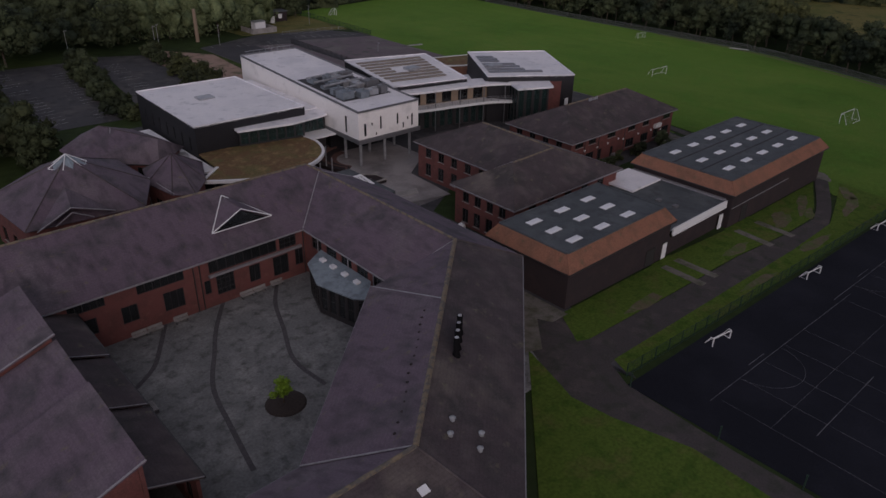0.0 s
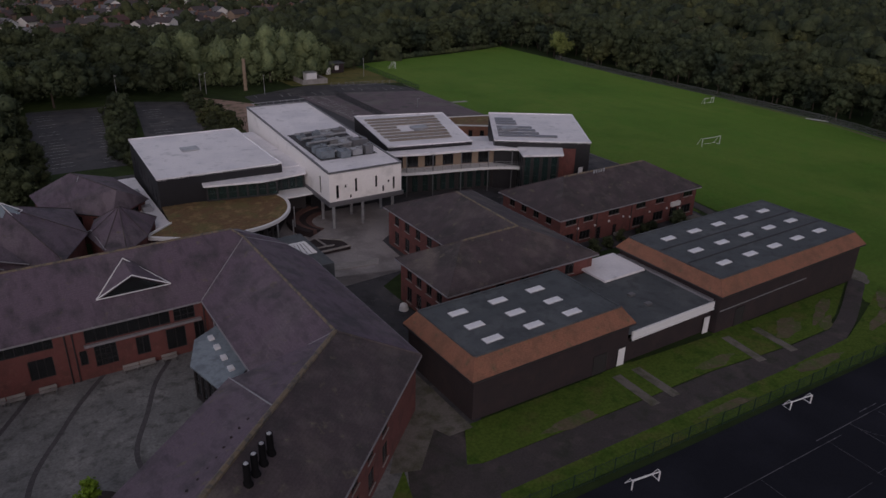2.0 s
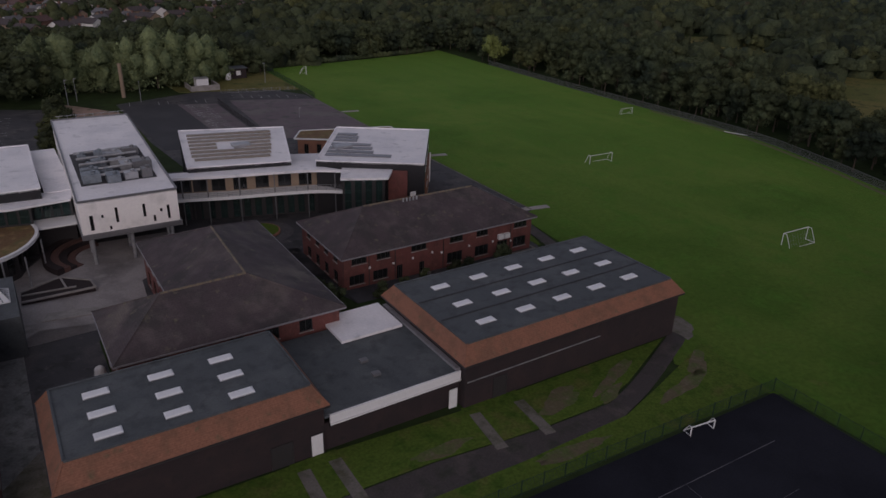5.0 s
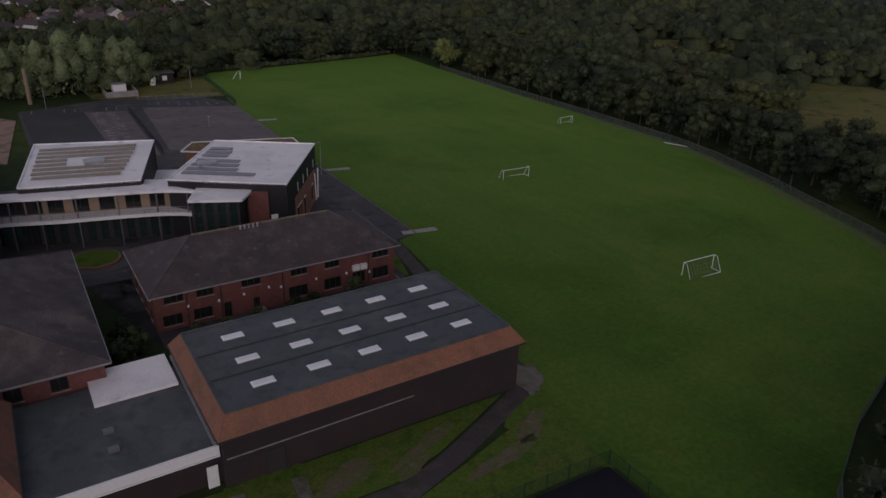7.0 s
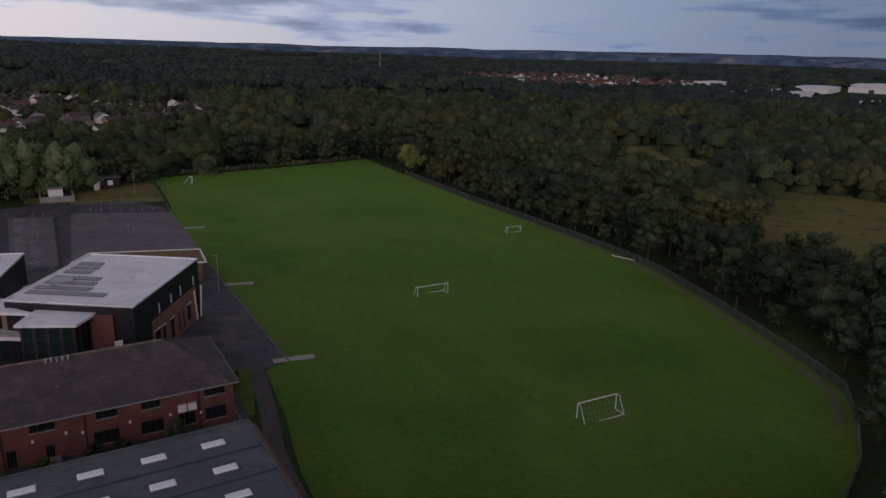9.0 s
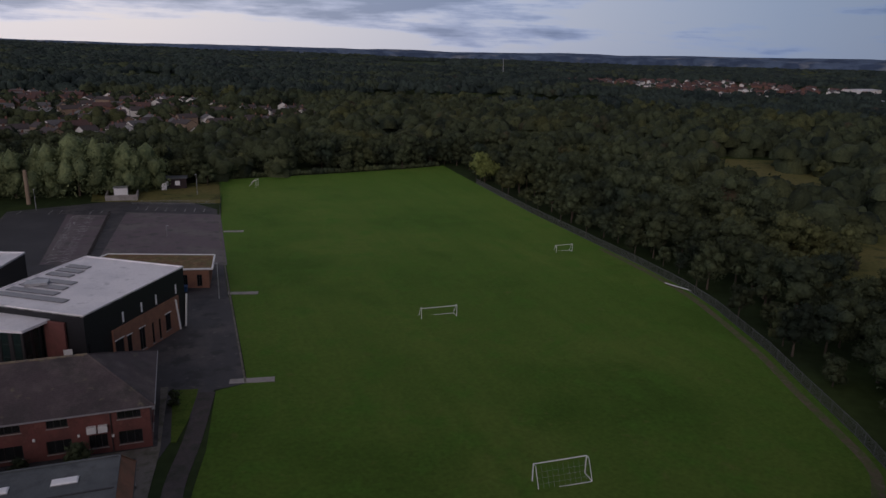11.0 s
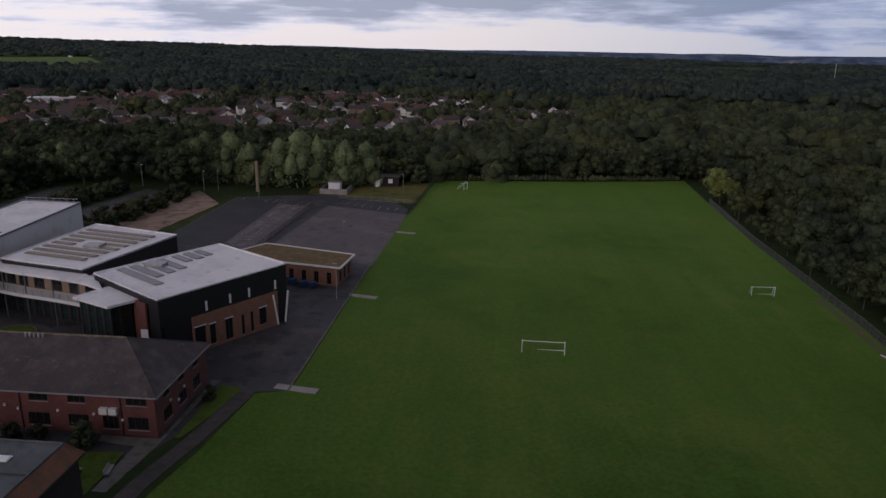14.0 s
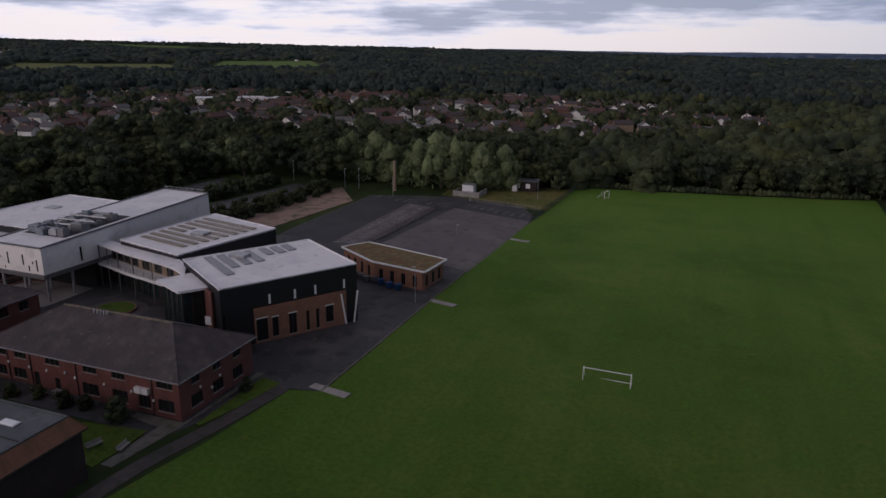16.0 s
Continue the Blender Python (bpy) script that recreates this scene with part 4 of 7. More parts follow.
# ---- tiled blocks north-west of the ring ----
def pyramid(name, label, base, apex, wall_mat=BRICK, over_z=6.4, trim=LEAD):
    cx = sum(p[0] for p in base) / len(base)
    cy = sum(p[1] for p in base) / len(base)
    t = thing(name, (cx, cy, 0), label, "school building")
    n = len(base)
    for i in range(n):
        a, b = base[i], base[(i + 1) % n]
        bm = bmesh.new()
        slab(bm, [(*a, over_z), (*b, over_z), apex], 0.15)
        part("roof_slope", bm, TILES, t)
        ridge_cap(t, (*a, over_z), apex, 0.09, trim, "hip_tiles")
        s = 0.94
        wa = (cx + (a[0] - cx) * s, cy + (a[1] - cy) * s)
        wb = (cx + (b[0] - cx) * s, cy + (b[1] - cy) * s)
        L = (Vector(wb) - Vector(wa)).length
        wall(t, wa, wb, -0.5, over_z + 0.1, wall_mat, row(1, L - 1, max(2, int(L / 4)), 1.5, 1, 3.2), sills=CONCRETE)
    return t


pav = pyramid("pavilion_hall", "square brick hall with a tall pyramid tiled roof and glass cap", [(15.0, 92.6), (29.5, 91.0), (33.6, 99.6), (33, 111), (23, 115.5), (13.6, 107)], (23.9, 102.6, 11.3), trim=TILES_WORN)
bm = bmesh.new()
bmesh.ops.create_cone(bm, cap_ends=True, segments=6, radius1=2.5, radius2=0.05, depth=1.6, matrix=Matrix.Translation((23.9, 102.6, 10.95)))
part("glass_cap", bm, PORCH, pav)
for k in range(6):
    ca, cb = radians(60 * k), radians(60 * (k + 1))
    ridge_cap(pav, (23.9 + 2.52 * math.cos(ca), 102.6 + 2.52 * math.sin(ca), 10.2), (23.9, 102.6, 11.8), 0.06, WHITE_PAINT, "glazing_bar")
    ridge_cap(pav, (23.9 + 2.52 * math.cos(ca), 102.6 + 2.52 * math.sin(ca), 10.2), (23.9 + 2.52 * math.cos(cb), 102.6 + 2.52 * math.sin(cb), 10.2), 0.06, WHITE_PAINT, "glazing_bar")
bm = bmesh.new()
slab(bm, [(16.0, 91.0, 6.6), (20.4, 91.0, 8.7), (21.8, 98, 9.0)], 0.1)
slab(bm, [(20.4, 91.0, 8.7), (25.6, 91.3, 6.7), (21.8, 98, 9.0)], 0.1)
part("gable_roof", bm, TILES, pav)
for a, b in (((16.0, 91, 6.65), (20.4, 91, 8.75)), ((20.4, 91, 8.75), (25.6, 91.3, 6.75)), ((18.2, 90.95, 6.8), (20.4, 90.95, 8.1)), ((20.4, 90.95, 8.1), (22.8, 90.95, 6.8))):
    ridge_cap(pav, a, b, 0.08, LEAD, "gable_trim")


def wing_block():
    """A low block behind the pavilion with a long hipped roof, turned to the courtyard."""
    t = thing("classroom_block", (36, 117, 0), "low brick classroom block with a long hipped purple-grey tiled roof", "school building")
    base = [(29.0, 116.2), (38.0, 107.4), (44.6, 113.2), (41.6, 127.6), (33.6, 130.4), (28.2, 124.2)]
    ze = 5.3
    a, b = (34.6, 122.6, 8.6), (39.7, 111.0, 8.3)
    for k in range(6):
        p, q = base[k], base[(k + 1) % 6]
        c = Vector((36, 118.5))
        wp, wq = c + (Vector(p) - c) * 0.93, c + (Vector(q) - c) * 0.93
        L = (wq - wp).length
        wall(t, wp, wq, -0.5, ze + 0.1, BRICK, row(0.8, L - 0.8, max(1, int(L / 3.4)), 1.5, 2.6, 4.6), sills=CONCRETE)
    e = [(*p, ze) for p in base]
    for p in ((e[0], e[1], b, a), (e[1], e[2], b), (e[2], e[3], a, b), (e[3], e[4], a), (e[4], e[5], a), (e[5], e[0], a)):
        bm = bmesh.new()
        slab(bm, p, 0.15)
        part("roof_slope", bm, TILES, t)
    ridge_cap(t, a, b, 0.1, TILES_WORN)
    ridge_cap(t, (35.6, 120.2, 8.55), (32.6, 112.9, 5.5), 0.07, LEAD, "valley_flashing")
    gutter(t, (*base[0], ze - 0.1), (*base[1], ze - 0.1), DARK)
    return t


wing_block()
stair = pyramid("stair_block", "small brick block with a hipped purple-grey tiled roof", [(33.6, 101.4), (34.7, 95.0), (37.3, 92.8), (41.0, 97.4), (43.8, 104.5), (40.5, 110.0), (35.4, 107.6)], (38.6, 103.2, 8.3), over_z=5.2, trim=TILES_WORN)
ridge_cap(stair, (34.3, 102.6, 5.6), (34.9, 95.0, 5.3), 0.09, LEAD, "eave_flashing")
ridge_cap(stair, (31.9, 101.4, 5.3), (34.3, 102.6, 5.6), 0.09, LEAD, "eave_flashing")

# ---- two older brick blocks between the ring and the halls ----
def corner_block():
    """Two wings at a right angle under one hipped roof."""
    t = thing("classroom_block", (82, 68, gz(82)), "L-shaped two-storey red brick classroom block with a mossy hipped roof", "building")
    zb, ze, zr = gz(82) - 1.2, 5.6, 9.3
    plan = [(68.2, 59.3), (92.4, 59.3), (92.4, 89.4), (76.4, 89.4), (76.4, 71.2), (68.2, 71.2)]
    up_low = lambda L, n, w: row(1, L - 1, n, w, 3.3, 4.9) + row(1, L - 1, n, w, 0, 2.2)
    holes = [row(2, 22, 5, 1.6, 3.4, 4.9), row(1, 29, 8, 1.6, 3.4, 4.9), up_low(16, 4, 1.6), up_low(18.2, 5, 1.4), [], up_low(11.9, 4, 1.3)]
    for k in range(6):
        wall(t, plan[k], plan[(k + 1) % 6], zb, ze, BRICK, holes[k], sills=CONCRETE)
    sw, se, ne, nw, vl, ww = [(x, y, ze) for x, y in ((67.6, 58.7), (93, 58.7), (93, 90), (75.8, 90), (75.8, 71.8), (67.6, 71.8))]
    a, j, b = (74.0, 65.2, zr), (83.6, 65.6, zr), (84.2, 81.6, zr)
    for p in ((sw, se, j, a), (se, ne, b, j), (ne, nw, b), (nw, vl, j, b), (vl, ww, a, j), (ww, sw, a)):
        bm = bmesh.new()
        slab(bm, p, 0.14)
        part("roof_slope", bm, TILES_WORN, t)
    for p, q in ((a, j), (j, b)):
        ridge_cap(t, p, q, 0.15)
    for p, q in ((sw, a), (ww, a), (se, j), (ne, b), (nw, b)):
        ridge_cap(t, p, q, 0.1, TILES_WORN, "hip_tiles")
    ridge_cap(t, vl, j, 0.07, LEAD, "valley_flashing")
    for p, q in ((sw, se), (se, ne), (ne, nw), (nw, vl), (vl, ww), (ww, sw)):
        gutter(t, Vector(p) - Vector((0, 0, 0.12)), Vector(q) - Vector((0, 0, 0.12)))
    return t


corner_block()
far_s = []
for x0, x1, z0, z1 in ((100.8, 103.2, -0.6, 0.9), (104.6, 107, -0.6, 0.9), (108.5, 109.5, -1.6, 0.9), (112.4, 113.3, -1.6, 0.6), (117.4, 120.2, -0.8, 0.9), (122.6, 125.2, -0.8, 0.9), (127, 129, -0.8, 0.9), (130.2, 132.8, -0.8, 0.9),
                       (101.2, 103.6, 2.5, 3.8), (105.2, 107.4, 2.5, 3.8), (111, 113.6, 2.5, 3.8), (117.8, 120.2, 2.5, 3.8), (122.8, 125, 2.5, 3.8), (130.2, 132.8, 2.5, 3.8)):
    far_s.append((x0 - 100, x1 - 100, z0, z1, (3, 1)))
far_block = hip_house("classroom_block", "two-storey red brick classroom block with a long mossy roof", 100, 133.8, 74.3, 89.6, 4.05, 8.0, [far_s, row(1, 14, 3, 2.2, -0.8, 0.9, (3, 1)) + row(1, 14, 3, 1.6, 2.4, 3.8), row(1, 33, 9, 2, 2.3, 3.7), row(1, 14, 4, 1.4, -0.8, 0.9) + row(1, 14, 4, 1.4, 2.3, 3.7)], hip=7.6)


# ---- sports halls ----
def hall(name, label, x0, x1, y0, y1, eave, top, inset, sky_x, sky_y, doors):
    cx, cy = (x0 + x1) / 2, (y0 + y1) / 2
    t = thing(name, (cx, cy, gz(cx)), label, "sports hall")
    w = 0.45
    c = ((x0 + w, y0 + w), (x1 - w, y0 + w), (x1 - w, y1 - w), (x0 + w, y1 - w))
    for i in range(4):
        wall(t, c[i], c[(i + 1) % 4], gz(cx) - 1.3, eave, BRICK_DARK)
    E4 = [(x0, y0, eave), (x1, y0, eave), (x1, y1, eave), (x0, y1, eave)]
    T4 = [(x0 + inset, y0 + inset + 0.3, top), (x1 - inset, y0 + inset + 0.3, top), (x1 - inset, y1 - inset, top), (x0 + inset, y1 - inset, top)]
    for i in range(4):
        bm = bmesh.new()
        slab(bm, [E4[i], E4[(i + 1) % 4], T4[(i + 1) % 4], T4[i]], 0.15)
        part("tiled_skirt", bm, SKIRT, t, "orange-brown tiled skirt")
        gutter(t, Vector(E4[i]) - Vector((0, 0, 0.12)), Vector(E4[(i + 1) % 4]) - Vector((0, 0, 0.12)), DARK)
        ridge_cap(t, E4[i], T4[i], 0.08, SKIRT, "hip_tiles")
        bm = bmesh.new()
        bar(bm, T4[i], T4[(i + 1) % 4], 0.1)
        part("roof_kerb", bm, FELT, t)
    bm = bmesh.new()
    slab(bm, [(p[0], p[1], top - 0.02) for p in T4], 0.3)
    part("flat_roof", bm, FELT, t, "dark felt flat roof")
    bm = bmesh.new()
    box(bm, -1.15, 1.15, -0.55, 0.55, 0, 0.1)
    curb = mesh_of(bm, GREY_PALE)
    bm = bmesh.new()
    vs = box(bm, -1.13, 1.13, -0.53, 0.53, 0.1, 0.2)
    for v in vs[4:]:
        v.co.x *= 0.9
        v.co.y *= 0.75
    dome = mesh_of(bm, SKYLIGHT)
    for y in sky_y:
        for x in sky_x:
            k = placed("skylight", curb, t, (x, y, top - 0.02))
            d = new("dome", dome)
            d.parent = k
    for xa, xb, za, zb, mat in doors:
        bm = boxes((xa, xb, y0 + w - 0.06, y0 + w + 0.04, za, zb))
        bmesh.ops.bevel(bm, geom=bm.edges[:], offset=0.02, segments=1)
        part("hall_door", bm, mat, t)
        bm = boxes((xa - 0.1, xb + 0.1, y0 + w - 0.1, y0 + w + 0.02, zb, zb + 0.12), (xa - 0.1, xa, y0 + w - 0.1, y0 + w + 0.02, za, zb), (xb, xb + 0.1, y0 + w - 0.1, y0 + w + 0.02, za, zb))
        part("door_frame", bm, DARK, t)
    return t


hall_a = hall("sports_hall", "dark brick sports hall with an orange-brown tiled skirt and nine skylights", 60.5, 84.0, 43.3, 57.3, 4.75, 6.6, 1.25, (65.4, 71.1, 76.8), (46.7, 50.0, 53.3), ((78.2, 80.2, -1.0, 1.6, DARK), (82.1, 83.3, -1.0, 1.5, WHITE_PAINT)))
hall_b = hall("sports_hall", "large dark brick sports hall with tiled skirt and fifteen skylights", 98.9, 133.0, 42.4, 61.0, 4.5, 6.2, 1.25, (104.7, 110.4, 116.0, 121.6, 127.3), (46.9, 51.6, 56.5), ((103.2, 104.9, -1.5, 1.4, DARK),))
for x0, x1, y in ((100.4, 131.6, 54.2), (100.4, 131.6, 49.4)):
    part("felt_seam", boxes((x0, x1, y - 0.09, y + 0.09, 6.19, 6.26)), SLATE, hall_b)
bm = boxes((99.6, 119, 42.78, 42.84, 2.0, 2.12))
part("conduit", bm, GREY_PALE, hall_b)

link = thing("link_block", (91.5, 51, gz(91)), "low flat-roofed link block with a white fascia between two halls", "school building")
wall(link, (83.6, 44.0), (99.4, 44.0), -2.0, 2.2, BRICK_DARK)
wall(link, (99.0, 58.6), (83.6, 58.6), -2.0, 3.2, BRICK_DARK)
part("flat_roof", boxes((83.6, 99.3, 43.7, 58.7, 3.0, 3.22)), FELT, link)
part("fascia", boxes((84.1, 99.2, 43.5, 43.72, 2.35, 3.34)), WHITE_PAINT, link, "white painted fascia board")
part("clerestory", boxes((84.1, 99.2, 43.8, 43.9, 1.9, 2.3)), GLASS, link)
part("gutter", boxes((84.1, 99.2, 43.42, 43.6, 2.18, 2.3)), WHITE_PAINT, link)
part("parapet", boxes((98.8, 99.35, 43.9, 60.5, 3.1, 3.5)), LEAD, link)
for y in (50.5, 47.6):
    part("roof_vent", boxes((90.7, 91.6, y - 0.35, y + 0.35, 3.2, 3.5)), GREY, link)
part("white_roof", boxes((90.6, 98.4, 54.8, 61.0, 3.3, 3.62)), MEMBRANE, link, "pale membrane roof patch")
part("side_wall", boxes((90.8, 98.2, 58.75, 60.9, -2.0, 3.3)), BRICK, link)
part("rear_door", boxes((97.9, 98.9, 43.6, 43.72, -1.3, 1.2)), WHITE_PAINT, link)


# ---- new school building ----
new_school = thing("new_school_building", (95, 115, -0.8), "modern school with white, black and glazed blocks under pale membrane roofs", "school building")


def flat_block(parent, pts, z0, z1, wall_mat, roof_mat=MEMBRANE, kerb=0.11, holes=None, top=None, kerb_mat=None):
    """A block with walls along pts (counter-clockwise) and a roof with a raised rim; top gives the roof height at a point."""
    f = top or (lambda x, y: z1)
    n = len(pts)
    for i in range(n):
        a, b = pts[i], pts[(i + 1) % n]
        zz = min(f(*a), f(*b))
        wall(parent, a, b, z0, zz - 0.02, wall_mat, (holes or {}).get(i, ()))
        if abs(f(*a) - f(*b)) > 0.05:
            bm = bmesh.new()
            d = (Vector(b) - Vector(a)).normalized()
            nrm = Vector((-d.y, d.x)) * 0.28
            hi = a if f(*a) > f(*b) else b
            tri = [(*a, zz - 0.03), (*b, zz - 0.03), (*hi, max(f(*a), f(*b)) - 0.03)]
            lo = [bm.verts.new(p) for p in tri]
            up_ = [bm.verts.new((p[0] + nrm.x, p[1] + nrm.y, p[2])) for p in tri]
            bm.faces.new(lo), bm.faces.new(up_[::-1])
            for k in range(3):
                bm.faces.new((lo[k], up_[k], up_[(k + 1) % 3], lo[(k + 1) % 3]))
            part("wall_top", bm, wall_mat, parent)
        bm = bmesh.new()
        bar(bm, (*a, f(*a) + 0.08), (*b, f(*b) + 0.08), kerb)
        part("parapet", bm, kerb_mat or roof_mat, parent)
    bm = bmesh.new()
    slab(bm, [(x, y, f(x, y)) for x, y in pts], 0.25)
    part("flat_roof", bm, roof_mat, parent)


# black block with a pale roof
flat_block(new_school, [(45.8, 110.5), (66.4, 109.6), (66.8, 136.4), (46.8, 137.6)], -0.6, 9.0, CLADDING, holes={3: row(2, 26, 7, 0.5, 4.2, 6.6, (1, 1))})
part("roof_hatch", boxes((53.5, 56.5, 124.5, 127, 9, 9.25)), GREY_PALE, new_school)
part("lower_roof", boxes((66.9, 71.0, 112, 138, 7.2, 7.5)), MEMBRANE, new_school)
part("lower_wall", boxes((67, 70, 112.3, 137.5, -0.6, 7.2)), CLADDING, new_school)
# glazed bay below it
wall(new_school, (53.0, 109.4), (64.5, 107.0), -0.6, 6.9, DARK, row(0.1, 11.6, 7, 1.45, 4.6, 6.8, (1, 2)), glass_mat=GLASS_GREEN, name="bay_wall")
bm = bmesh.new()
slab(bm, [(52.4, 108.6, 7.5), (61.8, 106.5, 7.5), (70.0, 107.8, 7.3), (71.3, 112.5, 7.3), (53.0, 112.8, 7.5)], 0.35)
part("bay_roof", bm, MEMBRANE, new_school)
wall(new_school, (64.5, 109.5), (70.2, 109.0), -0.6, 6.9, DARK, row(0.2, 5.5, 4, 1.2, 4.2, 6.7, (1, 2)), glass_mat=GLASS_GREEN, name="bay_wall")
part("balcony_slab", boxes((64.5, 70.5, 105.5, 109.4, 3.9, 4.2)), WHITE_PAINT, new_school)
# white block on columns
WT = lambda x, y: 9.7 + (y - 98.2) * 0.041
WP = [(70.1, 98.2), (83.7, 98.0), (85.0, 142.3), (71.7, 142.8)]
ws = []
for x0, x1, z0, z1 in ((71.3, 71.8, 5.2, 7.5), (74.8, 75.2, 5.9, 8.2), (78.6, 79.0, 6.1, 8.1), (79.95, 80.3, 5.1, 6.1), (82.0, 82.4, 5.2, 7.4), (73.8, 74.1, 4.95, 5.5), (72.9, 73.2, 6.9, 7.4), (81.0, 81.35, 6.5, 7.0)):
    ws.append((x0 - 70.1, x1 - 70.1, z0, z1, (1, 1)))
flat_block(new_school, WP, 4.7, 9.7, WHITE, kerb=0.13, top=WT, kerb_mat=GREY, holes={0: ws, 3: [(40.2, 40.9, 5.2, 8.2, (1, 1))], 1: [(8, 8.5, 5.2, 8, (1, 1))]})
bm = bmesh.new()
slab(bm, [(69.9, 97.9, 4.7), (83.95, 97.7, 4.7), (85.2, 142.5, 4.7), (71.4, 143, 4.7)], 0.75)
part("soffit_band", bm, GREY, new_school, "grey band below the white walls")
bm = bmesh.new()
slab(bm, [(71.2, 109, 3.95), (84.0, 109, 3.95), (84.6, 141.5, 3.95), (72.3, 142, 3.95)], 5.0)
part("ground_floor", bm, CLADDING, new_school)
bm = bmesh.new()
tube(bm, (0, 0, 0), (0, 0, 5.1), 0.28, 10)
column = mesh_of(bm, GREY_PALE)
for x, y in ((71.3, 99.5), (76.8, 99.5), (82.6, 99.3), (71.5, 104.5), (77, 104.5), (83, 104.5)):
    placed("column", column, new_school, (x, y, -1.1))
# roof plant on the white block
bm = bmesh.new()
slab(bm, [(71.6, 104.6, WT(0, 104.6) + 0.02), (82.4, 104.4, WT(0, 104.4) + 0.02), (82.8, 120.5, WT(0, 120.5) + 0.02), (72.0, 120.8, WT(0, 120.8) + 0.02)], 0.1)
part("plant_deck", bm, SLATE, new_school)
random.seed(5)
for i in range(16):
    x, y = 73.2 + (i % 4) * 2.6 + random.uniform(-0.5, 0.5), 106.2 + (i // 4) * 3.6 + random.uniform(-0.8, 0.8)
    sx, sy, h = random.uniform(0.55, 1.45), random.uniform(0.5, 1.25), random.uniform(0.5, 1.6)
    z = WT(0, y) - 0.05
    bm = boxes((x - sx, x + sx, y - sy, y + sy, z, z + h))
    bmesh.ops.bevel(bm, geom=bm.edges[:], offset=0.07, segments=1)
    tube(bm, (x + sx * 0.3, y, z + h), (x + sx * 0.3, y, z + h + 0.3), 0.35, 8)
    part("air_handling_unit", bm, (UNIT, UNIT, GREY_PALE, GREY)[i % 4], new_school)
for i in range(5):
    bm = bmesh.new()
    y = 106 + i * 3.0
    tube(bm, (72.4, y, WT(0, y) + 0.9), (81.5, y + 0.4, WT(0, y) + 0.9), 0.22, 8)
    part("duct", bm, GREY_PALE, new_school)
for i in range(8):
    bm = bmesh.new()
    a, b = 73 + i * 1.5, 142.2
    bar(bm, (a, b, WT(0, b)), (a, b, WT(0, b) + 0.9), 0.03)
    part("rail_post", bm, GREY_PALE, new_school)
bm = bmesh.new()
bar(bm, (72.5, 142.2, WT(0, 142) + 0.9), (84.5, 142, WT(0, 142) + 0.9), 0.03)
part("rail", bm, GREY_PALE, new_school)

# two pale roofs that fan out east of it
P1 = [(88.6, 111.5), (105.6, 107.6), (112.2, 128.9), (92.8, 134.4)]
P1T = lambda x, y: 8.3 + (y - 108) * 0.028
flat_block(new_school, P1, -1.5, 8.3, CLADDING, top=P1T)
E4 = [(125.1, 94.2), (138.3, 114.2), (122.4, 124.8), (109.2, 104.9)]
ed = (Vector(E4[1]) - Vector(E4[0])).normalized()
flat_block(new_school, E4, -2.6, 8.6, CLADDING, holes={0: [(0.25, 0.75, 0.8, 4.2, (1, 4))]})
# brick panel set against the black wall
en = Vector((ed.y, -ed.x))
a0, b0 = Vector(E4[0]) + ed * 5.2 + en * 0.3, Vector(E4[0]) + ed * 21.7 + en * 0.3
wall(new_school, a0, b0, -2.6, 4.35, BRICK_PALE, [(0.25, 2.2, -1.2, 2.6, (1, 1)), (2.9, 4.0, -1.0, 2.4, (1, 1)), (5.8, 7.2, -1.2, 2.4, (2, 1)), (8.9, 9.5, -1.3, 2.2, (1, 1)), (10.7, 11.3, -1.3, 2.2, (1, 1)), (12.5, 14.0, -0.7, 2.3, (1, 1))], name="brick_wall", sills=CONCRETE)
for u0, u1, z in ((0.25, 2.2, 2.6), (2.9, 4.0, 2.4), (5.8, 7.2, 2.4), (12.5, 14.0, 2.3)):
    q = bmesh.new()
    box(q, u0 - 0.1, u1 + 0.1, -0.08, 0.06, z, z + 0.16, Matrix.Translation((a0.x, a0.y, 0)) @ Matrix.Rotation(math.atan2(ed.y, ed.x), 4, "Z"))
    part("lintel", q, WHITE_PAINT, new_school)
# slit windows in opal white: their bright reflection is painted as pane colour
for u in (7.8, 12.2, 15.9, 21.3):
    q = bmesh.new()
    box(q, u, u + 0.36, -0.05, 0.04, 4.7, 6.3, Matrix.Translation((E4[0][0], E4[0][1], 0)) @ Matrix.Rotation(math.atan2(ed.y, ed.x), 4, "Z"))
    part("slit_light", q, SKYLIGHT, new_school)
# strips of roof lights and vents on both roofs


def roof_strips(org, du, dv, rows_, top, half=0.55, mat=SOLAR):
    du, dv = Vector(du).normalized(), Vector(dv).normalized()
    for v, u0, u1 in rows_:
        p = Vector(org) + dv * v
        a, b = p + du * u0, p + du * u1
        bm = bmesh.new()
        m = Matrix.Translation((a.x, a.y, top(a.x, a.y) + 0.02)) @ Matrix.Rotation(math.atan2((b - a).y, (b - a).x), 4, "Z")
        L = (b - a).length
        box(bm, 0, L, -half, half, 0, 0.16, m)
        part("rooflight_strip", bm, mat, new_school)


roof_strips(P1[0], Vector(P1[1]) - Vector(P1[0]), Vector(P1[3]) - Vector(P1[0]), [(4.0, 1.5, 14.5), (6.2, 1.2, 15.0), (8.4, 1.2, 15.4), (10.6, 1.2, 6.0), (10.6, 10.2, 15.8), (12.8, 1.2, 6.0), (12.8, 10.4, 16.0), (15.0, 1.2, 16.4), (17.2, 1.2, 16.8), (19.4, 1.2, 17.0)], P1T)
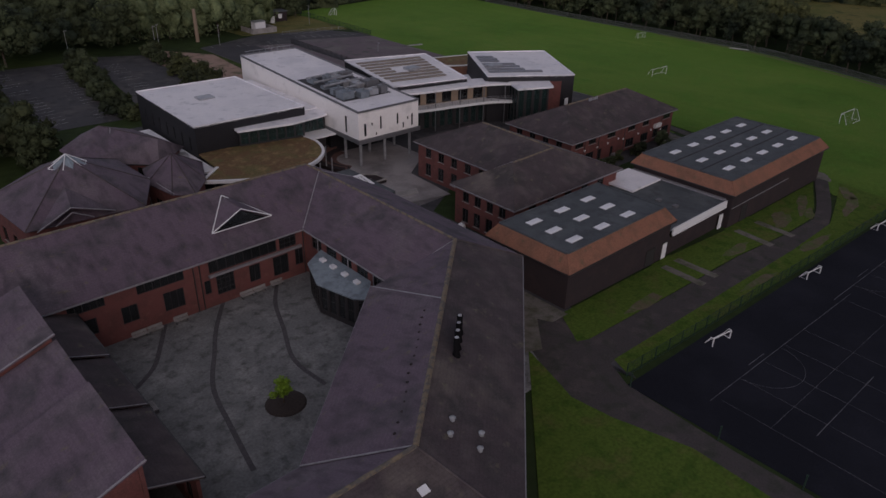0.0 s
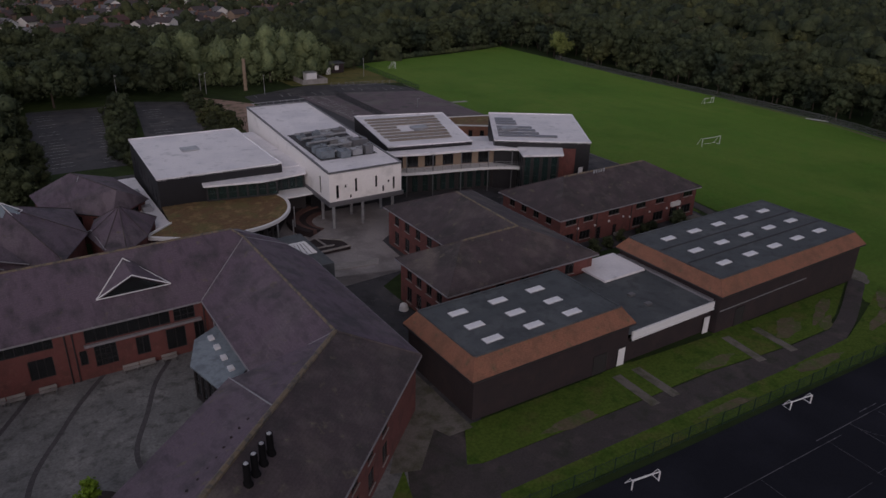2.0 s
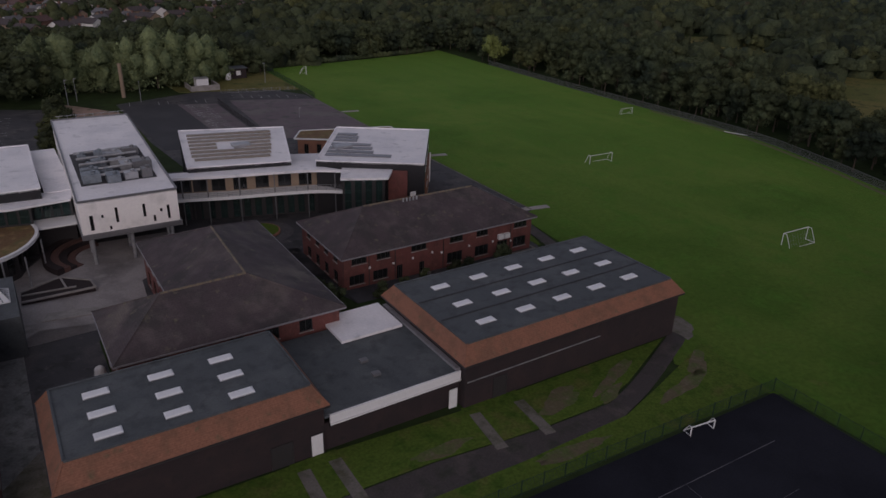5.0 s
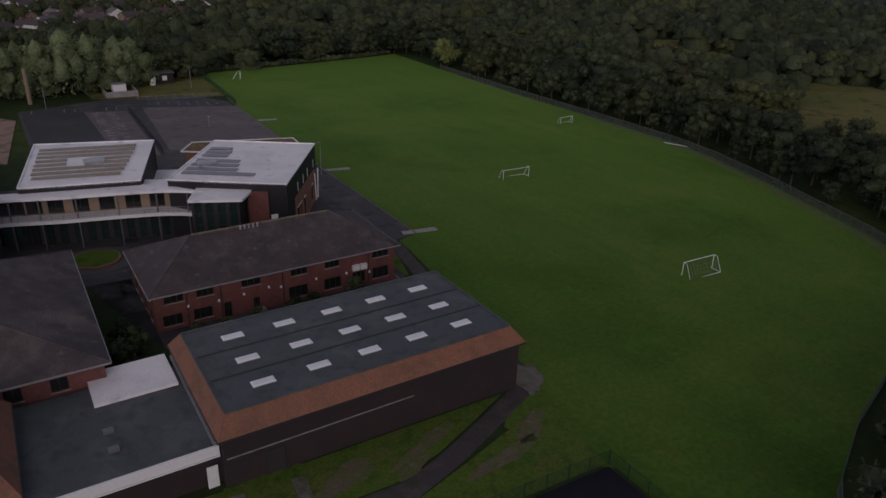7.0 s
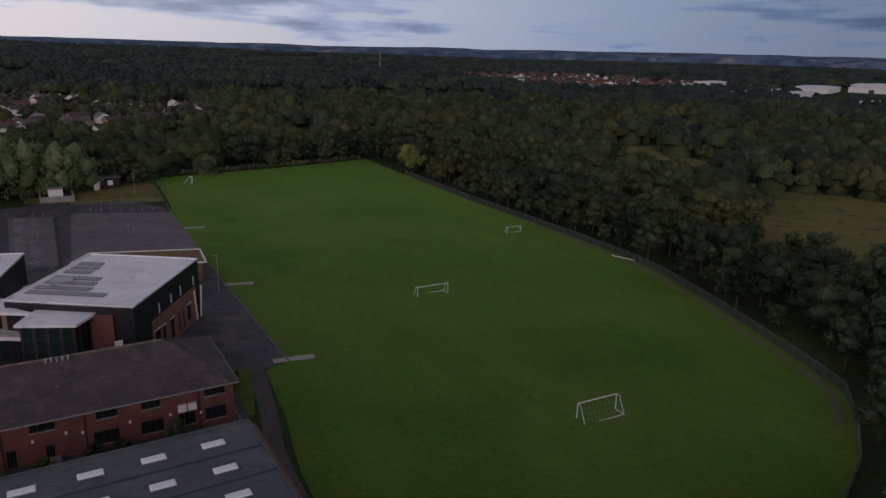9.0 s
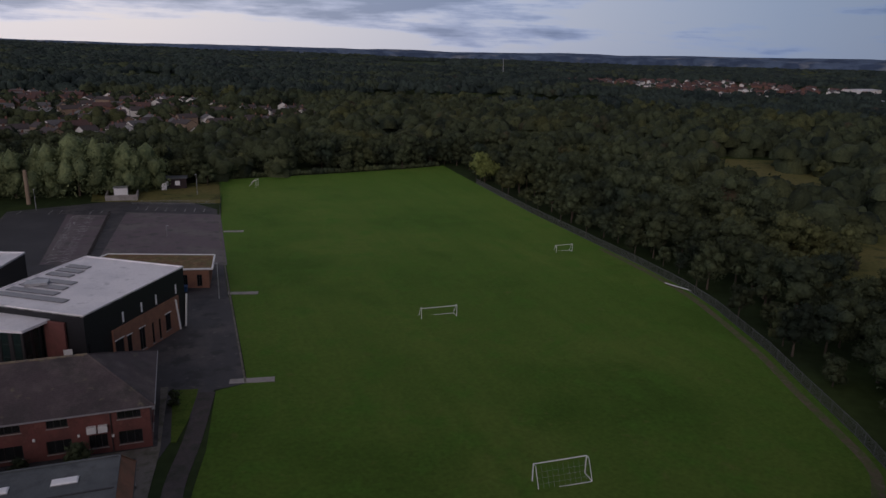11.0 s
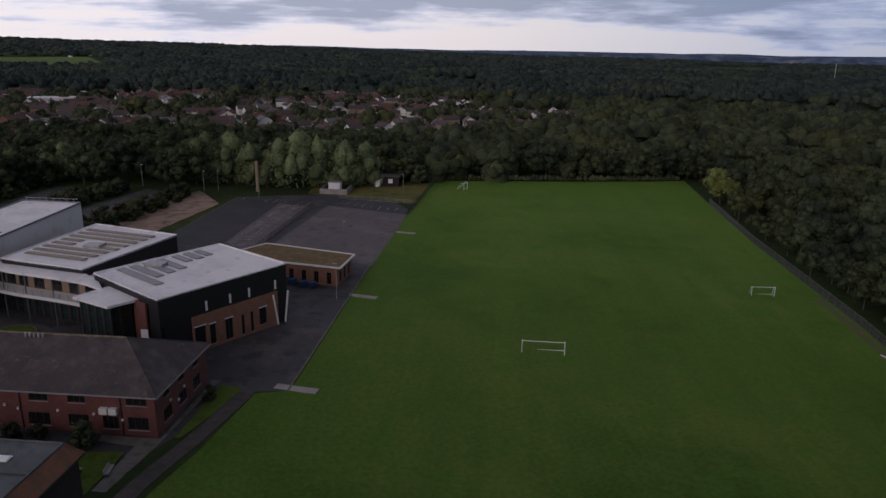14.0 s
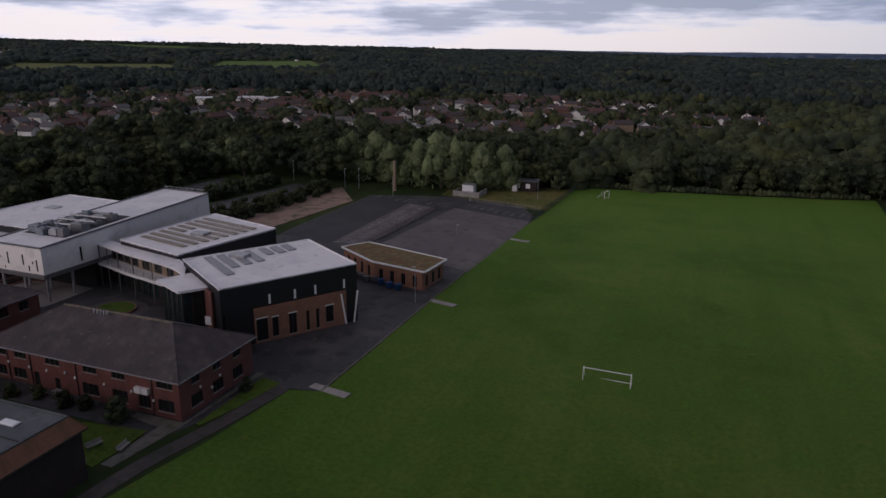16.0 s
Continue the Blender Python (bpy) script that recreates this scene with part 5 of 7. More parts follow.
roof_strips(E4[3], Vector(E4[0]) - Vector(E4[3]), Vector(E4[2]) - Vector(E4[3]), [(4.0, 1.0, 13.0), (6.2, 1.0, 9.5), (8.6, 1.0, 9.0), (11.0, 1.0, 8.5), (14.0, 1.0, 5.5), (16.2, 1.0, 5.5), (18.4, 1.0, 5.0)], lambda x, y: 8.6, 0.7, PANEL_DARK)
for x, y, z in ((100.6, 120.0, 8.62), (117, 110.5, 8.6)):
    bm = boxes((x - 1.6, x + 1.6, y - 1.1, y + 1.1, z, z + 0.55))
    bmesh.ops.bevel(bm, geom=bm.edges[:], offset=0.12, segments=1)
    part("roof_plant", bm, GREY_PALE, new_school)
# curved front: roof edge, balcony and glazed storeys
FRONT = smooth_line([(84.2, 110.6), (88.0, 109.6), (94.0, 107.6), (101.5, 105.8), (108.6, 103.6), (113.6, 100.4)], 4)
BACK = [(109.5, 105.2), (105.6, 108.0), (96, 110), (88.6, 112), (84.3, 113)]


def front_slab(name, pts, z, th, mat, shift=0.0, label=""):
    bm = bmesh.new()
    slab(bm, [(x - shift * 0.3, y - shift, z) for x, y in pts] + [(x, y, z) for x, y in BACK], th)
    return part(name, bm, mat, new_school, label)


front_slab("front_canopy", FRONT, 7.55, 0.45, MEMBRANE, 0.4)
front_slab("balcony_floor", FRONT, 3.95, 0.55, WHITE_PAINT, 0.9, "pale curved balcony edge")
GL = [(x + 0.7, y + 1.9) for x, y in FRONT]
for i in range(0, len(GL) - 4, 4):
    a, b = GL[i], GL[i + 4]
    L = (Vector(b) - Vector(a)).length
    wall(new_school, a, b, 3.95, 7.1, WOOD, row(0.1, L - 0.1, max(2, int(L / 2.6)), 2.3, 4.1, 6.85, (2, 1)), name="upper_front", th=0.2)
    wall(new_school, a, b, -2.0, 3.4, DARK, row(0.1, L - 0.1, max(2, int(L / 1.6)), 1.25, -1.1, 3.1, (1, 3)), glass_mat=GLASS_GREEN, name="lower_front", th=0.2)
bm = bmesh.new()
tube(bm, (0, 0, 0), (0, 0, 8.6), 0.11, 8)
post = mesh_of(bm, GREY)
for i in range(0, len(FRONT), 3):
    x, y = FRONT[i]
    placed("front_column", post, new_school, (x, y - 0.5, -1.4))
for i in range(len(FRONT) - 1):
    bm = bmesh.new()
    (xa, ya), (xb, yb) = FRONT[i], FRONT[i + 1]
    for z in (4.3, 4.6, 4.95):
        bar(bm, (xa - 0.25, ya - 0.85, z), (xb - 0.25, yb - 0.85, z), 0.025)
    bar(bm, (xa - 0.25, ya - 0.85, 3.95), (xa - 0.25, ya - 0.85, 4.95), 0.03)
    part("balustrade", bm, GREY_PALE, new_school)
# glazed stair bay at the bend
BAY = [(110.8, 97.6), (117.4, 94.6), (119.9, 98.9), (113.2, 102.4)]
bm = bmesh.new()
slab(bm, [(110.2, 97.0, 7.5), (117.6, 93.6, 7.5), (121.5, 98.6, 7.5), (113.2, 102.8, 7.5)], 0.4)
part("bay_roof", bm, MEMBRANE, new_school)
for i in range(3):
    a, b = BAY[i - 1], BAY[i]
    L = (Vector(b) - Vector(a)).length
    wall(new_school, a, b, -2.2, 7.1, DARK, row(0.05, L - 0.05, max(2, int(L / 1.5)), 1.25, -0.8, 6.9, (1, 4)), glass_mat=GLASS_GREEN, name="bay_wall", th=0.15)
wall(new_school, (119.6, 97.3), (122.4, 95.4), -2.4, 7.4, BRICK, name="brick_wall")
# low link between the two fan roofs
bm = bmesh.new()
slab(bm, [(105.8, 108.2, 6.9), (109.4, 105.3, 6.9), (112.4, 109.6, 6.9), (107.0, 112.2, 6.9)], 0.3)
part("flat_roof", bm, MEMBRANE, new_school)
bm = bmesh.new()
slab(bm, [(107.0, 112.3, 3.6), (112.5, 109.8, 3.6), (121.6, 123.6, 3.6), (111.6, 127.4, 3.6)], 0.3)
part("flat_roof", bm, MEMBRANE, new_school)
wall(new_school, (112.2, 109.9), (107.2, 112.2), 3.3, 6.6, CLADDING, name="link_wall")
wall(new_school, (121.6, 123.4), (112.0, 127.2), -2.0, 3.3, CLADDING, name="link_wall")

# curved sedum roof over the entrance
porch2 = thing("green_roof_canopy", (54, 102, 0), "low curved entrance wing with a brown sedum roof and white rim", "entrance wing")
edge = smooth_line([(40.9, 98.8), (47.4, 94.7), (54.1, 93.9), (59.2, 95.2), (62.8, 98.6), (64.6, 103.5), (64.2, 108.4)], 5)
outline = edge + [(53, 109.8), (46, 111.5), (45.4, 102.7)]
bm = bmesh.new()
slab(bm, [(x, y, 4.4) for x, y in outline], 0.35)
part("sedum", bm, SEDUM, porch2)
bm = bmesh.new()
for i in range(len(edge) - 1):
    bar(bm, (*edge[i], 4.3), (*edge[i + 1], 4.3), 0.24)
bar(bm, (45.4, 102.7, 4.35), (40.9, 98.8, 4.35), 0.24)
part("white_rim", bm, WHITE_PAINT, porch2, "white metal roof rim")
inner_edge = [(54 + (x - 54) * 0.84, 103.5 + (y - 103.5) * 0.84) for x, y in edge]
for i in range(0, len(inner_edge) - 5, 5):
    a, b = inner_edge[i], inner_edge[i + 5]
    L = (Vector(b) - Vector(a)).length
    wall(porch2, a, b, -0.5, 4.05, DARK, row(0.1, L - 0.1, max(2, int(L / 1.6)), 1.3, 0.3, 3.8, (1, 2)), name="glazed_wall", th=0.15)
part("low_roof", boxes((40.2, 45.7, 104.0, 131, 3.3, 3.6)), MEMBRANE, porch2, "stained pale low roof")
part("low_wall", boxes((40.4, 45.6, 104.2, 130.8, -0.5, 3.3)), CLADDING, porch2)
for k in range(5):
    part("roof_box", boxes((41.0 + (k % 2) * 2.2, 42.4 + (k % 2) * 2.2, 107 + k * 4.6, 108.6 + k * 4.6, 3.6, 4.2 + 0.2 * (k % 3))), GREY_PALE, porch2)

# low building with a sedum roof beside the field
club = thing("store_building", (132, 139, -1.8), "low orange brick store with a brown sedum roof", "outbuilding")
C4 = [(120.4, 142.4), (131.0, 135.4), (142.9, 133.0), (143.8, 142.2), (124, 148)]
for i in range(5):
    a, b = C4[i], C4[(i + 1) % 5]
    L = (Vector(b) - Vector(a)).length
    wall(club, a, b, -2.6, 1.95, BRICK_PALE, row(0.5, L - 0.5, max(2, int(L / 3)), 1.0, -1.4, 1.0) if i < 3 else ())
bm = bmesh.new()
cxx, cyy = 132, 140
slab(bm, [(cxx + (x - cxx) * 1.05, cyy + (y - cyy) * 1.05, 2.25) for x, y in C4], 0.3)
part("sedum", bm, SEDUM, club)
bm = bmesh.new()
for i in range(5):
    p, q = C4[i], C4[(i + 1) % 5]
    bar(bm, (cxx + (p[0] - cxx) * 1.06, cyy + (p[1] - cyy) * 1.06, 2.25), (cxx + (q[0] - cxx) * 1.06, cyy + (q[1] - cyy) * 1.06, 2.25), 0.16)
part("white_rim", bm, WHITE_PAINT, club)


# ---- football goals ----
def goal(name, x, y, w, h, depth, rz, label, group, r=0.06, net=True):
    t = thing(name, (x, y, gz(x)), label, "football goal", group)
    t.rotation_euler = (0, 0, radians(rz))
    BASE[t] = Vector((0, 0, 0))
    for s in (-1, 1):
        bm = bmesh.new()
        bar(bm, (s * w / 2, 0, 0), (s * w / 2, 0, h), r)
        part("post", bm, WHITE_PAINT, t)
        bm = bmesh.new()
        bar(bm, (s * w / 2, 0, h), (s * w / 2, depth * 0.35, h), r * 0.7)
        bar(bm, (s * w / 2, depth * 0.35, h), (s * w / 2, depth, 0.05), r * 0.7)
        bar(bm, (s * w / 2, 0, 0.05), (s * w / 2, depth, 0.05), r * 0.7)
        part("side_frame", bm, WHITE_PAINT, t)
    bm = bmesh.new()
    bar(bm, (-w / 2, 0, h), (w / 2, 0, h), r)
    part("crossbar", bm, WHITE_PAINT, t)
    bm = bmesh.new()
    bar(bm, (-w / 2, depth, 0.05), (w / 2, depth, 0.05), r * 0.8)
    part("rear_bar", bm, WHITE_PAINT, t)
    if net:
        bm = bmesh.new()
        n = 10
        for i in range(n + 1):
            u = -w / 2 + w * i / n
            bar(bm, (u, depth * 0.35, h), (u, depth, 0.05), 0.007)
        for k in range(1, 4):
            f = k / 4
            bar(bm, (-w / 2, depth * (0.35 + 0.65 * f), h * (1 - f) + 0.05 * f), (w / 2, depth * (0.35 + 0.65 * f), h * (1 - f) + 0.05 * f), 0.007)
        part("net", bm, GREY_PALE, t)
    return t


goal("football_goal", 178.9, 55.1, 6.9, 2.4, 1.8, 177.3, "white metal football goal with a net on the grass", "goals on the field", 0.05)
goal("football_goal", 182.7, 107.8, 6.95, 2.2, 1.7, -1.5, "white metal football goal without a net on the grass", "goals on the field", 0.045, net=False)
goal("football_goal", 230.7, 145.6, 4.75, 2.0, 1.2, 2, "small white metal football goal on the grass", "goals on the field", 0.045, net=False)
goal("football_goal", 163.2, 241.0, 3.0, 2.4, 2.6, 70, "white box-shaped football goal with a net", "goals on the field")
for x, y in ((69.4, 28.1), (94.1, 27.9), (118.9, 27.5)):
    goal("court_goal", x, y - 0.5, 3.2, 1.15, 1.0, -8, "low white five-a-side goal on the asphalt court", "goals on the court", 0.05, net=False)


# ---- trees ----
def rand_dirs(rng, n):
    v = rng.normal(size=(n, 3))
    return v / np.linalg.norm(v, axis=1)[:, None]


def ico(sub):
    bm = bmesh.new()
    bmesh.ops.create_icosphere(bm, subdivisions=sub, radius=1.0)
    v = np.array([x.co[:] for x in bm.verts])
    f = np.array([[q.index for q in p.verts] for p in bm.faces])
    bm.free()
    return v, f


ICO1 = ico(1)


def dome(segments=7):
    """A low rounded crown top, open below."""
    v, f = [(0, 0, 1.0)], []
    for ring, (r, z) in enumerate(((0.55, 0.8), (0.92, 0.35), (1.0, -0.3))):
        for i in range(segments):
            a = 2 * math.pi * (i + 0.5 * ring) / segments
            v.append((r * math.cos(a), r * math.sin(a), z))
    for i in range(segments):
        j = (i + 1) % segments
        f.append((0, 1 + i, 1 + j))
        for ring in range(2):
            a, b = 1 + ring * segments, 1 + (ring + 1) * segments
            f += [(a + i, b + i, a + j), (a + j, b + i, b + j)]
    return np.array(v), np.array(f)


DOME = dome()


class Heap:
    """Collects triangles in arrays and turns them into one mesh."""

    def __init__(self):
        self.v, self.f, self.n = [], [], 0

    def add(self, v, f):
        self.v.append(v)
        self.f.append(f + self.n)
        self.n += len(v)

    def leaves(self, rng, centres, size):
        n = len(centres)
        a, b = rand_dirs(rng, n), rand_dirs(rng, n)
        s = (size * rng.uniform(0.6, 1.4, n))[:, None]
        v = np.stack([centres + a * s, centres + b * s, centres - a * s * 0.7], 1).reshape(-1, 3)
        self.add(v, np.arange(3 * n).reshape(-1, 3))

    def mesh(self, name, mat, smooth=True):
        v, f = np.concatenate(self.v), np.concatenate(self.f)
        me = bpy.data.meshes.new(name)
        me.vertices.add(len(v))
        me.vertices.foreach_set("co", v.astype(np.float32).ravel())
        me.loops.add(len(f) * 3)
        me.loops.foreach_set("vertex_index", f.astype(np.int32).ravel())
        me.polygons.add(len(f))
        me.polygons.foreach_set("loop_start", np.arange(0, len(f) * 3, 3, dtype=np.int32))
        me.polygons.foreach_set("use_smooth", np.full(len(f), smooth))
        me.update(calc_edges=True)
        me.validate()
        me.materials.append(mat)
        return me


def clump(heap, rng, centre, r, sub=ICO1, rough=0.22):
    v, f = sub
    k = 1 + rng.uniform(-rough, rough, len(v))
    heap.add(v * k[:, None] * np.asarray(r) + centre, f)




# ---- fences ----
def fence_line(name, pts, h, label, mat, spacing, pales, group="", gauge=0.012, post=0.04):
    """Posts and panels of upright wires or pales between two rails along a line."""
    t = thing(name, (*pts[0], gz(pts[0][0])), label, "fence", group)
    for a, b in zip(pts[:-1], pts[1:]):
        a, b = Vector(a), Vector(b)
        n = max(1, round((b - a).length / spacing))
        for i in range(n):
            p, q = a + (b - a) * i / n, a + (b - a) * (i + 1) / n
            zp, zq = gz(p.x), gz(q.x)
            bm = bmesh.new()
            bar(bm, (p.x, p.y, zp - 0.2), (p.x, p.y, zp + h + 0.05), post)
            part("post", bm, mat, t)
            bm = bmesh.new()
            L, us = (q - p).length, [0.0]
            for k in range(1, pales):
                us += [L * k / pales - gauge, L * k / pales + gauge]
            us.append(L)
            zs = [0.04, h * 0.08, h * 0.08 + gauge * 2.6, h * 0.92, h * 0.92 + gauge * 2.6, h]
            lattice(bm, us, zs, lambda a_, b_: a_ % 2 == 1 or b_ in (1, 3), -0.008, 0.008, Matrix.Rotation(math.atan2(q.y - p.y, q.x - p.x), 4, "Z"))
            for v in bm.verts:
                f = min(max(Vector((v.co.x, v.co.y)).length / L, 0), 1)
                v.co += Vector((p.x, p.y, zp + (zq - zp) * f))
            part("panel", bm, mat, t)
    return t


fence_line("court_fence", [(55.4, 30.9), (81, 29.9), (132.6, 27.9), (132.4, -8)], 1.8, "dark green wire mesh fence along the sports court", MESH_GREEN, 2.6, 16)
for x, y in ((54.2, 29.6), (53.8, 19.5), (53.7, 11.5)):
    b = bmesh.new()
    tube(b, (x, y, gz(x) - 0.1), (x, y, gz(x) + 1.7), 0.07, 8)
    tube(b, (x, y, gz(x) + 1.7), (x, y, gz(x) + 1.78), 0.1, 8)
    solo("gate_post", b, MESH_GREEN, "dark green metal post beside the court", "post", "gate posts")
fence_line("palisade_fence", EAST_EDGE[1:], 2.0, "grey steel palisade fence between the field and the wood", GREY, 3.0, 12, gauge=0.032)
fence_line("playground_fence", [(118.4, 155), (119.6, 203)], 1.6, "dark mesh fence between playground and car park", DARK, 2.6, 12, gauge=0.02)
fence_line("corner_fence", [(148.6, 199), (150.2, 222), (151.5, 250)], 1.8, "dark mesh fence at the corner of the field", MESH_GREEN, 2.6, 12, gauge=0.02)
fence_line("corner_fence", [(124.5, 216), (148, 213)], 1.2, "low mesh fence across the end of the playground", GREY_PALE, 2.6, 8)

# rough hedge along the back of the field and the court verge
def hedge(name, pts, h, w, label, seed, mat=None):
    rng = np.random.default_rng(seed)
    heap = Heap()
    for a, b in zip(pts[:-1], pts[1:]):
        a, b = np.array(a), np.array(b)
        n = max(1, int(np.linalg.norm(b - a) / (w * 0.8)))
        for i in range(n):
            p = a + (b - a) * (i + rng.uniform(-0.2, 0.2)) / n
            hh_ = h * rng.uniform(0.75, 1.15)
            c = np.array([p[0], p[1], gz(p[0]) + hh_ * 0.45])
            clump(heap, rng, c, (w * 0.62, w * 0.62, hh_ * 0.55), ICO1, 0.28)
            d = rand_dirs(rng, 26)
            heap.leaves(rng, c + d * np.array([w * 0.62, w * 0.62, hh_ * 0.58]) * rng.uniform(0.85, 1.15, 26)[:, None], w * 0.14)
    return tagged(new(name, heap.mesh(name, mat or HEDGE, False)), label, "hedge")


# ---- court markings ----
def marking(pts, width=0.09, closed=False):
    if closed:
        pts = pts + pts[:1]
    bm = bmesh.new()
    for a, b in zip(pts[:-1], pts[1:]):
        a, b = Vector(a), Vector(b)
        n = Vector((-(b - a).y, (b - a).x)).normalized() * width / 2
        vs = [(a.x + n.x, a.y + n.y), (b.x + n.x, b.y + n.y), (b.x - n.x, b.y - n.y), (a.x - n.x, a.y - n.y)]
        slab(bm, [(x, y, gz(x) + 0.066) for x, y in vs], 0.004)
    return solo("court_marking", bm, LINE, "faded pale painted line on the sports court", "court line", "court lines", kind="structure")


def arc(cx, cy, r, a0, a1, n=20):
    return [(cx + r * math.cos(radians(a0 + (a1 - a0) * i / n)), cy + r * math.sin(radians(a0 + (a1 - a0) * i / n))) for i in range(n + 1)]


for x0 in (58.7, 90.0):
    marking([(x0, 23.0), (x0 + 34.5, 22.2)], 0.07)
    marking([(x0 + 3, 13.6), (x0 + 17.5, 13.5)], 0.07)
    marking(arc(x0 + 10.5, 22.8, 4.6, 180, 360), 0.035)
    marking([(x0 + 9.0, 23.4), (x0 + 12.4, 23.3)], 0.07)
    for k in range(5):
        marking([(x0 + 1 + 5 * k, 22.4), (x0 - 0.5 + 5 * k, -4)], 0.035)
    marking([(x0 - 0.3, 6.3), (x0 + 30, 5.7)], 0.05)
    marking([(x0 + 0.5, 17.0), (x0 + 30, 16.6)], 0.035)
    marking(arc(x0 + 16, 5.8, 3.0, 0, 360), 0.035)

# bay lines in the car parks
random.seed(3)


def bay_lines(x0, y0, dx, dy, n, length, ang):
    for i in range(n):
        if random.random() < 0.2:
            continue
        x, y = x0 + dx * i, y0 + dy * i
        b = bmesh.new()
        c, s = math.cos(ang), math.sin(ang)
        q = [(x, y), (x + c * length, y + s * length), (x + c * length - s * 0.12, y + s * length + c * 0.12), (x - s * 0.12, y + c * 0.12)]
        slab(b, [(u, v, gz(u) + 0.1) for u, v in q], 0.004)
        solo("bay_line", b, BAY_LINE, "faded white parking bay line", "bay line", "parking bay lines", kind="structure")


bay_lines(110.2, 158, -0.02, 2.6, 18, 5.0, 0.12)
bay_lines(110.0, 157, 0.0, 1.35, 34, 2.6, 0.75)
bay_lines(114.4, 157, 0.05, 1.35, 34, 2.6, 2.4)
bay_lines(96, 207, 2.6, -0.35, 9, 4.5, 1.45)
bay_lines(126, 207.5, 2.6, -0.8, 8, 4.5, 1.45)
bay_lines(34, 156, 0.05, 2.6, 20, 4.6, 0.05)
bay_lines(44, 156, 0.25, 2.6, 18, 4.6, 0.05)
bay_lines(58, 164, 0.25, 2.6, 16, 4.6, 0.05)


# ---- courtyard things ----
bm = bmesh.new()
bmesh.ops.create_uvsphere(bm, u_segments=24, v_segments=8, radius=1.0)
for v in bm.verts:
    v.co = Vector((25.9 + v.co.x * 2.05, 50.4 + v.co.y * 2.05, 0.05 + max(v.co.z, -0.1) * 0.4))
solo("planting_bed", bm, material("dark_soil", (0.045, 0.035, 0.032), 0.95, grain=0.3, grain_size=5.0, bump=0.5, bump_size=10.0), "round dark soil bed in the courtyard paving", "planting bed")


def bench(x, y, rz, length=1.7, label="pale wooden bench against the courtyard wall"):
    t = thing("bench", (x, y, gz(x) + 0.05), label, "bench", "benches")
    BASE[t] = Vector((0, 0, 0))
    t.rotation_euler = (0, 0, radians(rz))
    for k in range(3):
        b = bmesh.new()
        box(b, -length / 2, length / 2, -0.28 + k * 0.19, -0.12 + k * 0.19, 0.42, 0.47)
        part("slat", b, CONCRETE, t)
    b = bmesh.new()
    box(b, -length / 2, length / 2, 0.27, 0.32, 0.5, 0.85)
    part("backrest", b, CONCRETE, t)
    for s in (-1, 1):
        b = bmesh.new()
        box(b, s * length * 0.4 - 0.05, s * length * 0.4 + 0.05, -0.25, 0.25, 0, 0.42)
        part("leg", b, GREY, t)
    return t


for x in (19.6, 21.4, 24.4, 32.8, 34.6, 37.0):
    bench(x, 70.7, 0)
bench(10.8 + 5, 58.0, 90)
bench(40.2, 56.2, 140)

# vents on the slanting wing
slope_o = (RZ - EAVE) / outer


def on_outer(s, d, dz=0.0):
    """A point on the outer slope, s along the ridge and d down from it."""
    p = E1 + ud * s + no * d
    return (p.x, p.y, RZ - slope_o * d + dz)


for s in (17.2, 18.4, 19.6, 20.7):
    p = on_outer(s, 1.9)
    b = bmesh.new()
    tube(b, (p[0], p[1], p[2] - 0.3), (p[0], p[1], p[2] + 1.9), 0.27, 10)
    tube(b, (p[0], p[1], p[2] - 0.1), (p[0], p[1], p[2] + 0.35), 0.42, 10, 0.3)
    flue = part("flue_pipe", b, BLACK, quad, "tall matt black flue pipe")
    b = bmesh.new()
    tube(b, (p[0], p[1], p[2] + 1.9), (p[0], p[1], p[2] + 1.98), 0.2, 10, 0.12)
    part("flue_cap", b, GREY_PALE, flue)
for s, d in ((28.9, 2.3), (30.6, 2.3), (29.2, 4.6), (30.9, 4.6)):
    b = bmesh.new()
    p = on_outer(s, d)
    tube(b, p, (p[0], p[1], p[2] + 0.3), 0.22, 10, 0.17)
    tube(b, (p[0], p[1], p[2] + 0.3), (p[0], p[1], p[2] + 0.42), 0.27, 10, 0.08)
    part("roof_cowl", b, GREY_PALE, quad, "pale metal roof cowl")
b = bmesh.new()
box(b, -0.38, 0.38, -0.32, 0.32, 0, 0.14, Matrix.Translation((23.2, 26.6, RZ - slope_o * 2.8 + 0.05)) @ Matrix.Rotation(math.atan(slope_o), 4, "X"))
part("roof_window", b, SKYLIGHT, quad, "small white-framed roof window")
slope_i = (RZ - EAVE) / inner
for k in range(15):
    p = E1 + ud * (14.2 + k * 1.22) - no * (1.7 + 0.12 * math.sin(k))
    b = bmesh.new()
    box(b, p.x - 0.1, p.x + 0.1, p.y - 0.1, p.y + 0.1, RZ - slope_i * 1.75 - 0.05, RZ - slope_i * 1.75 + 0.13)
    part("tile_vent", b, BRICK_DARK, quad)
for x, y in ((42.05, 68.5), (42.05, 62.0), (42.05, 57.0)):
    b = bmesh.new()
    tube(b, (x - 0.15, y, -0.2), (x - 0.15, y, 6.4), 0.07, 8)
    part("downpipe", b, LEAD, quad)
for x in (26.9, 28.0 - 0.35, 41.6):
    b = bmesh.new()
    tube(b, (x, NW_Y - 0.1, 0), (x, NW_Y - 0.1, 6.4), 0.07, 8)
    part("downpipe", b, DARK, quad)
part("canopy_band", boxes((28.6, 41.2, NW_Y - 0.35, NW_Y, 4.05, 4.35)), LEAD, quad)

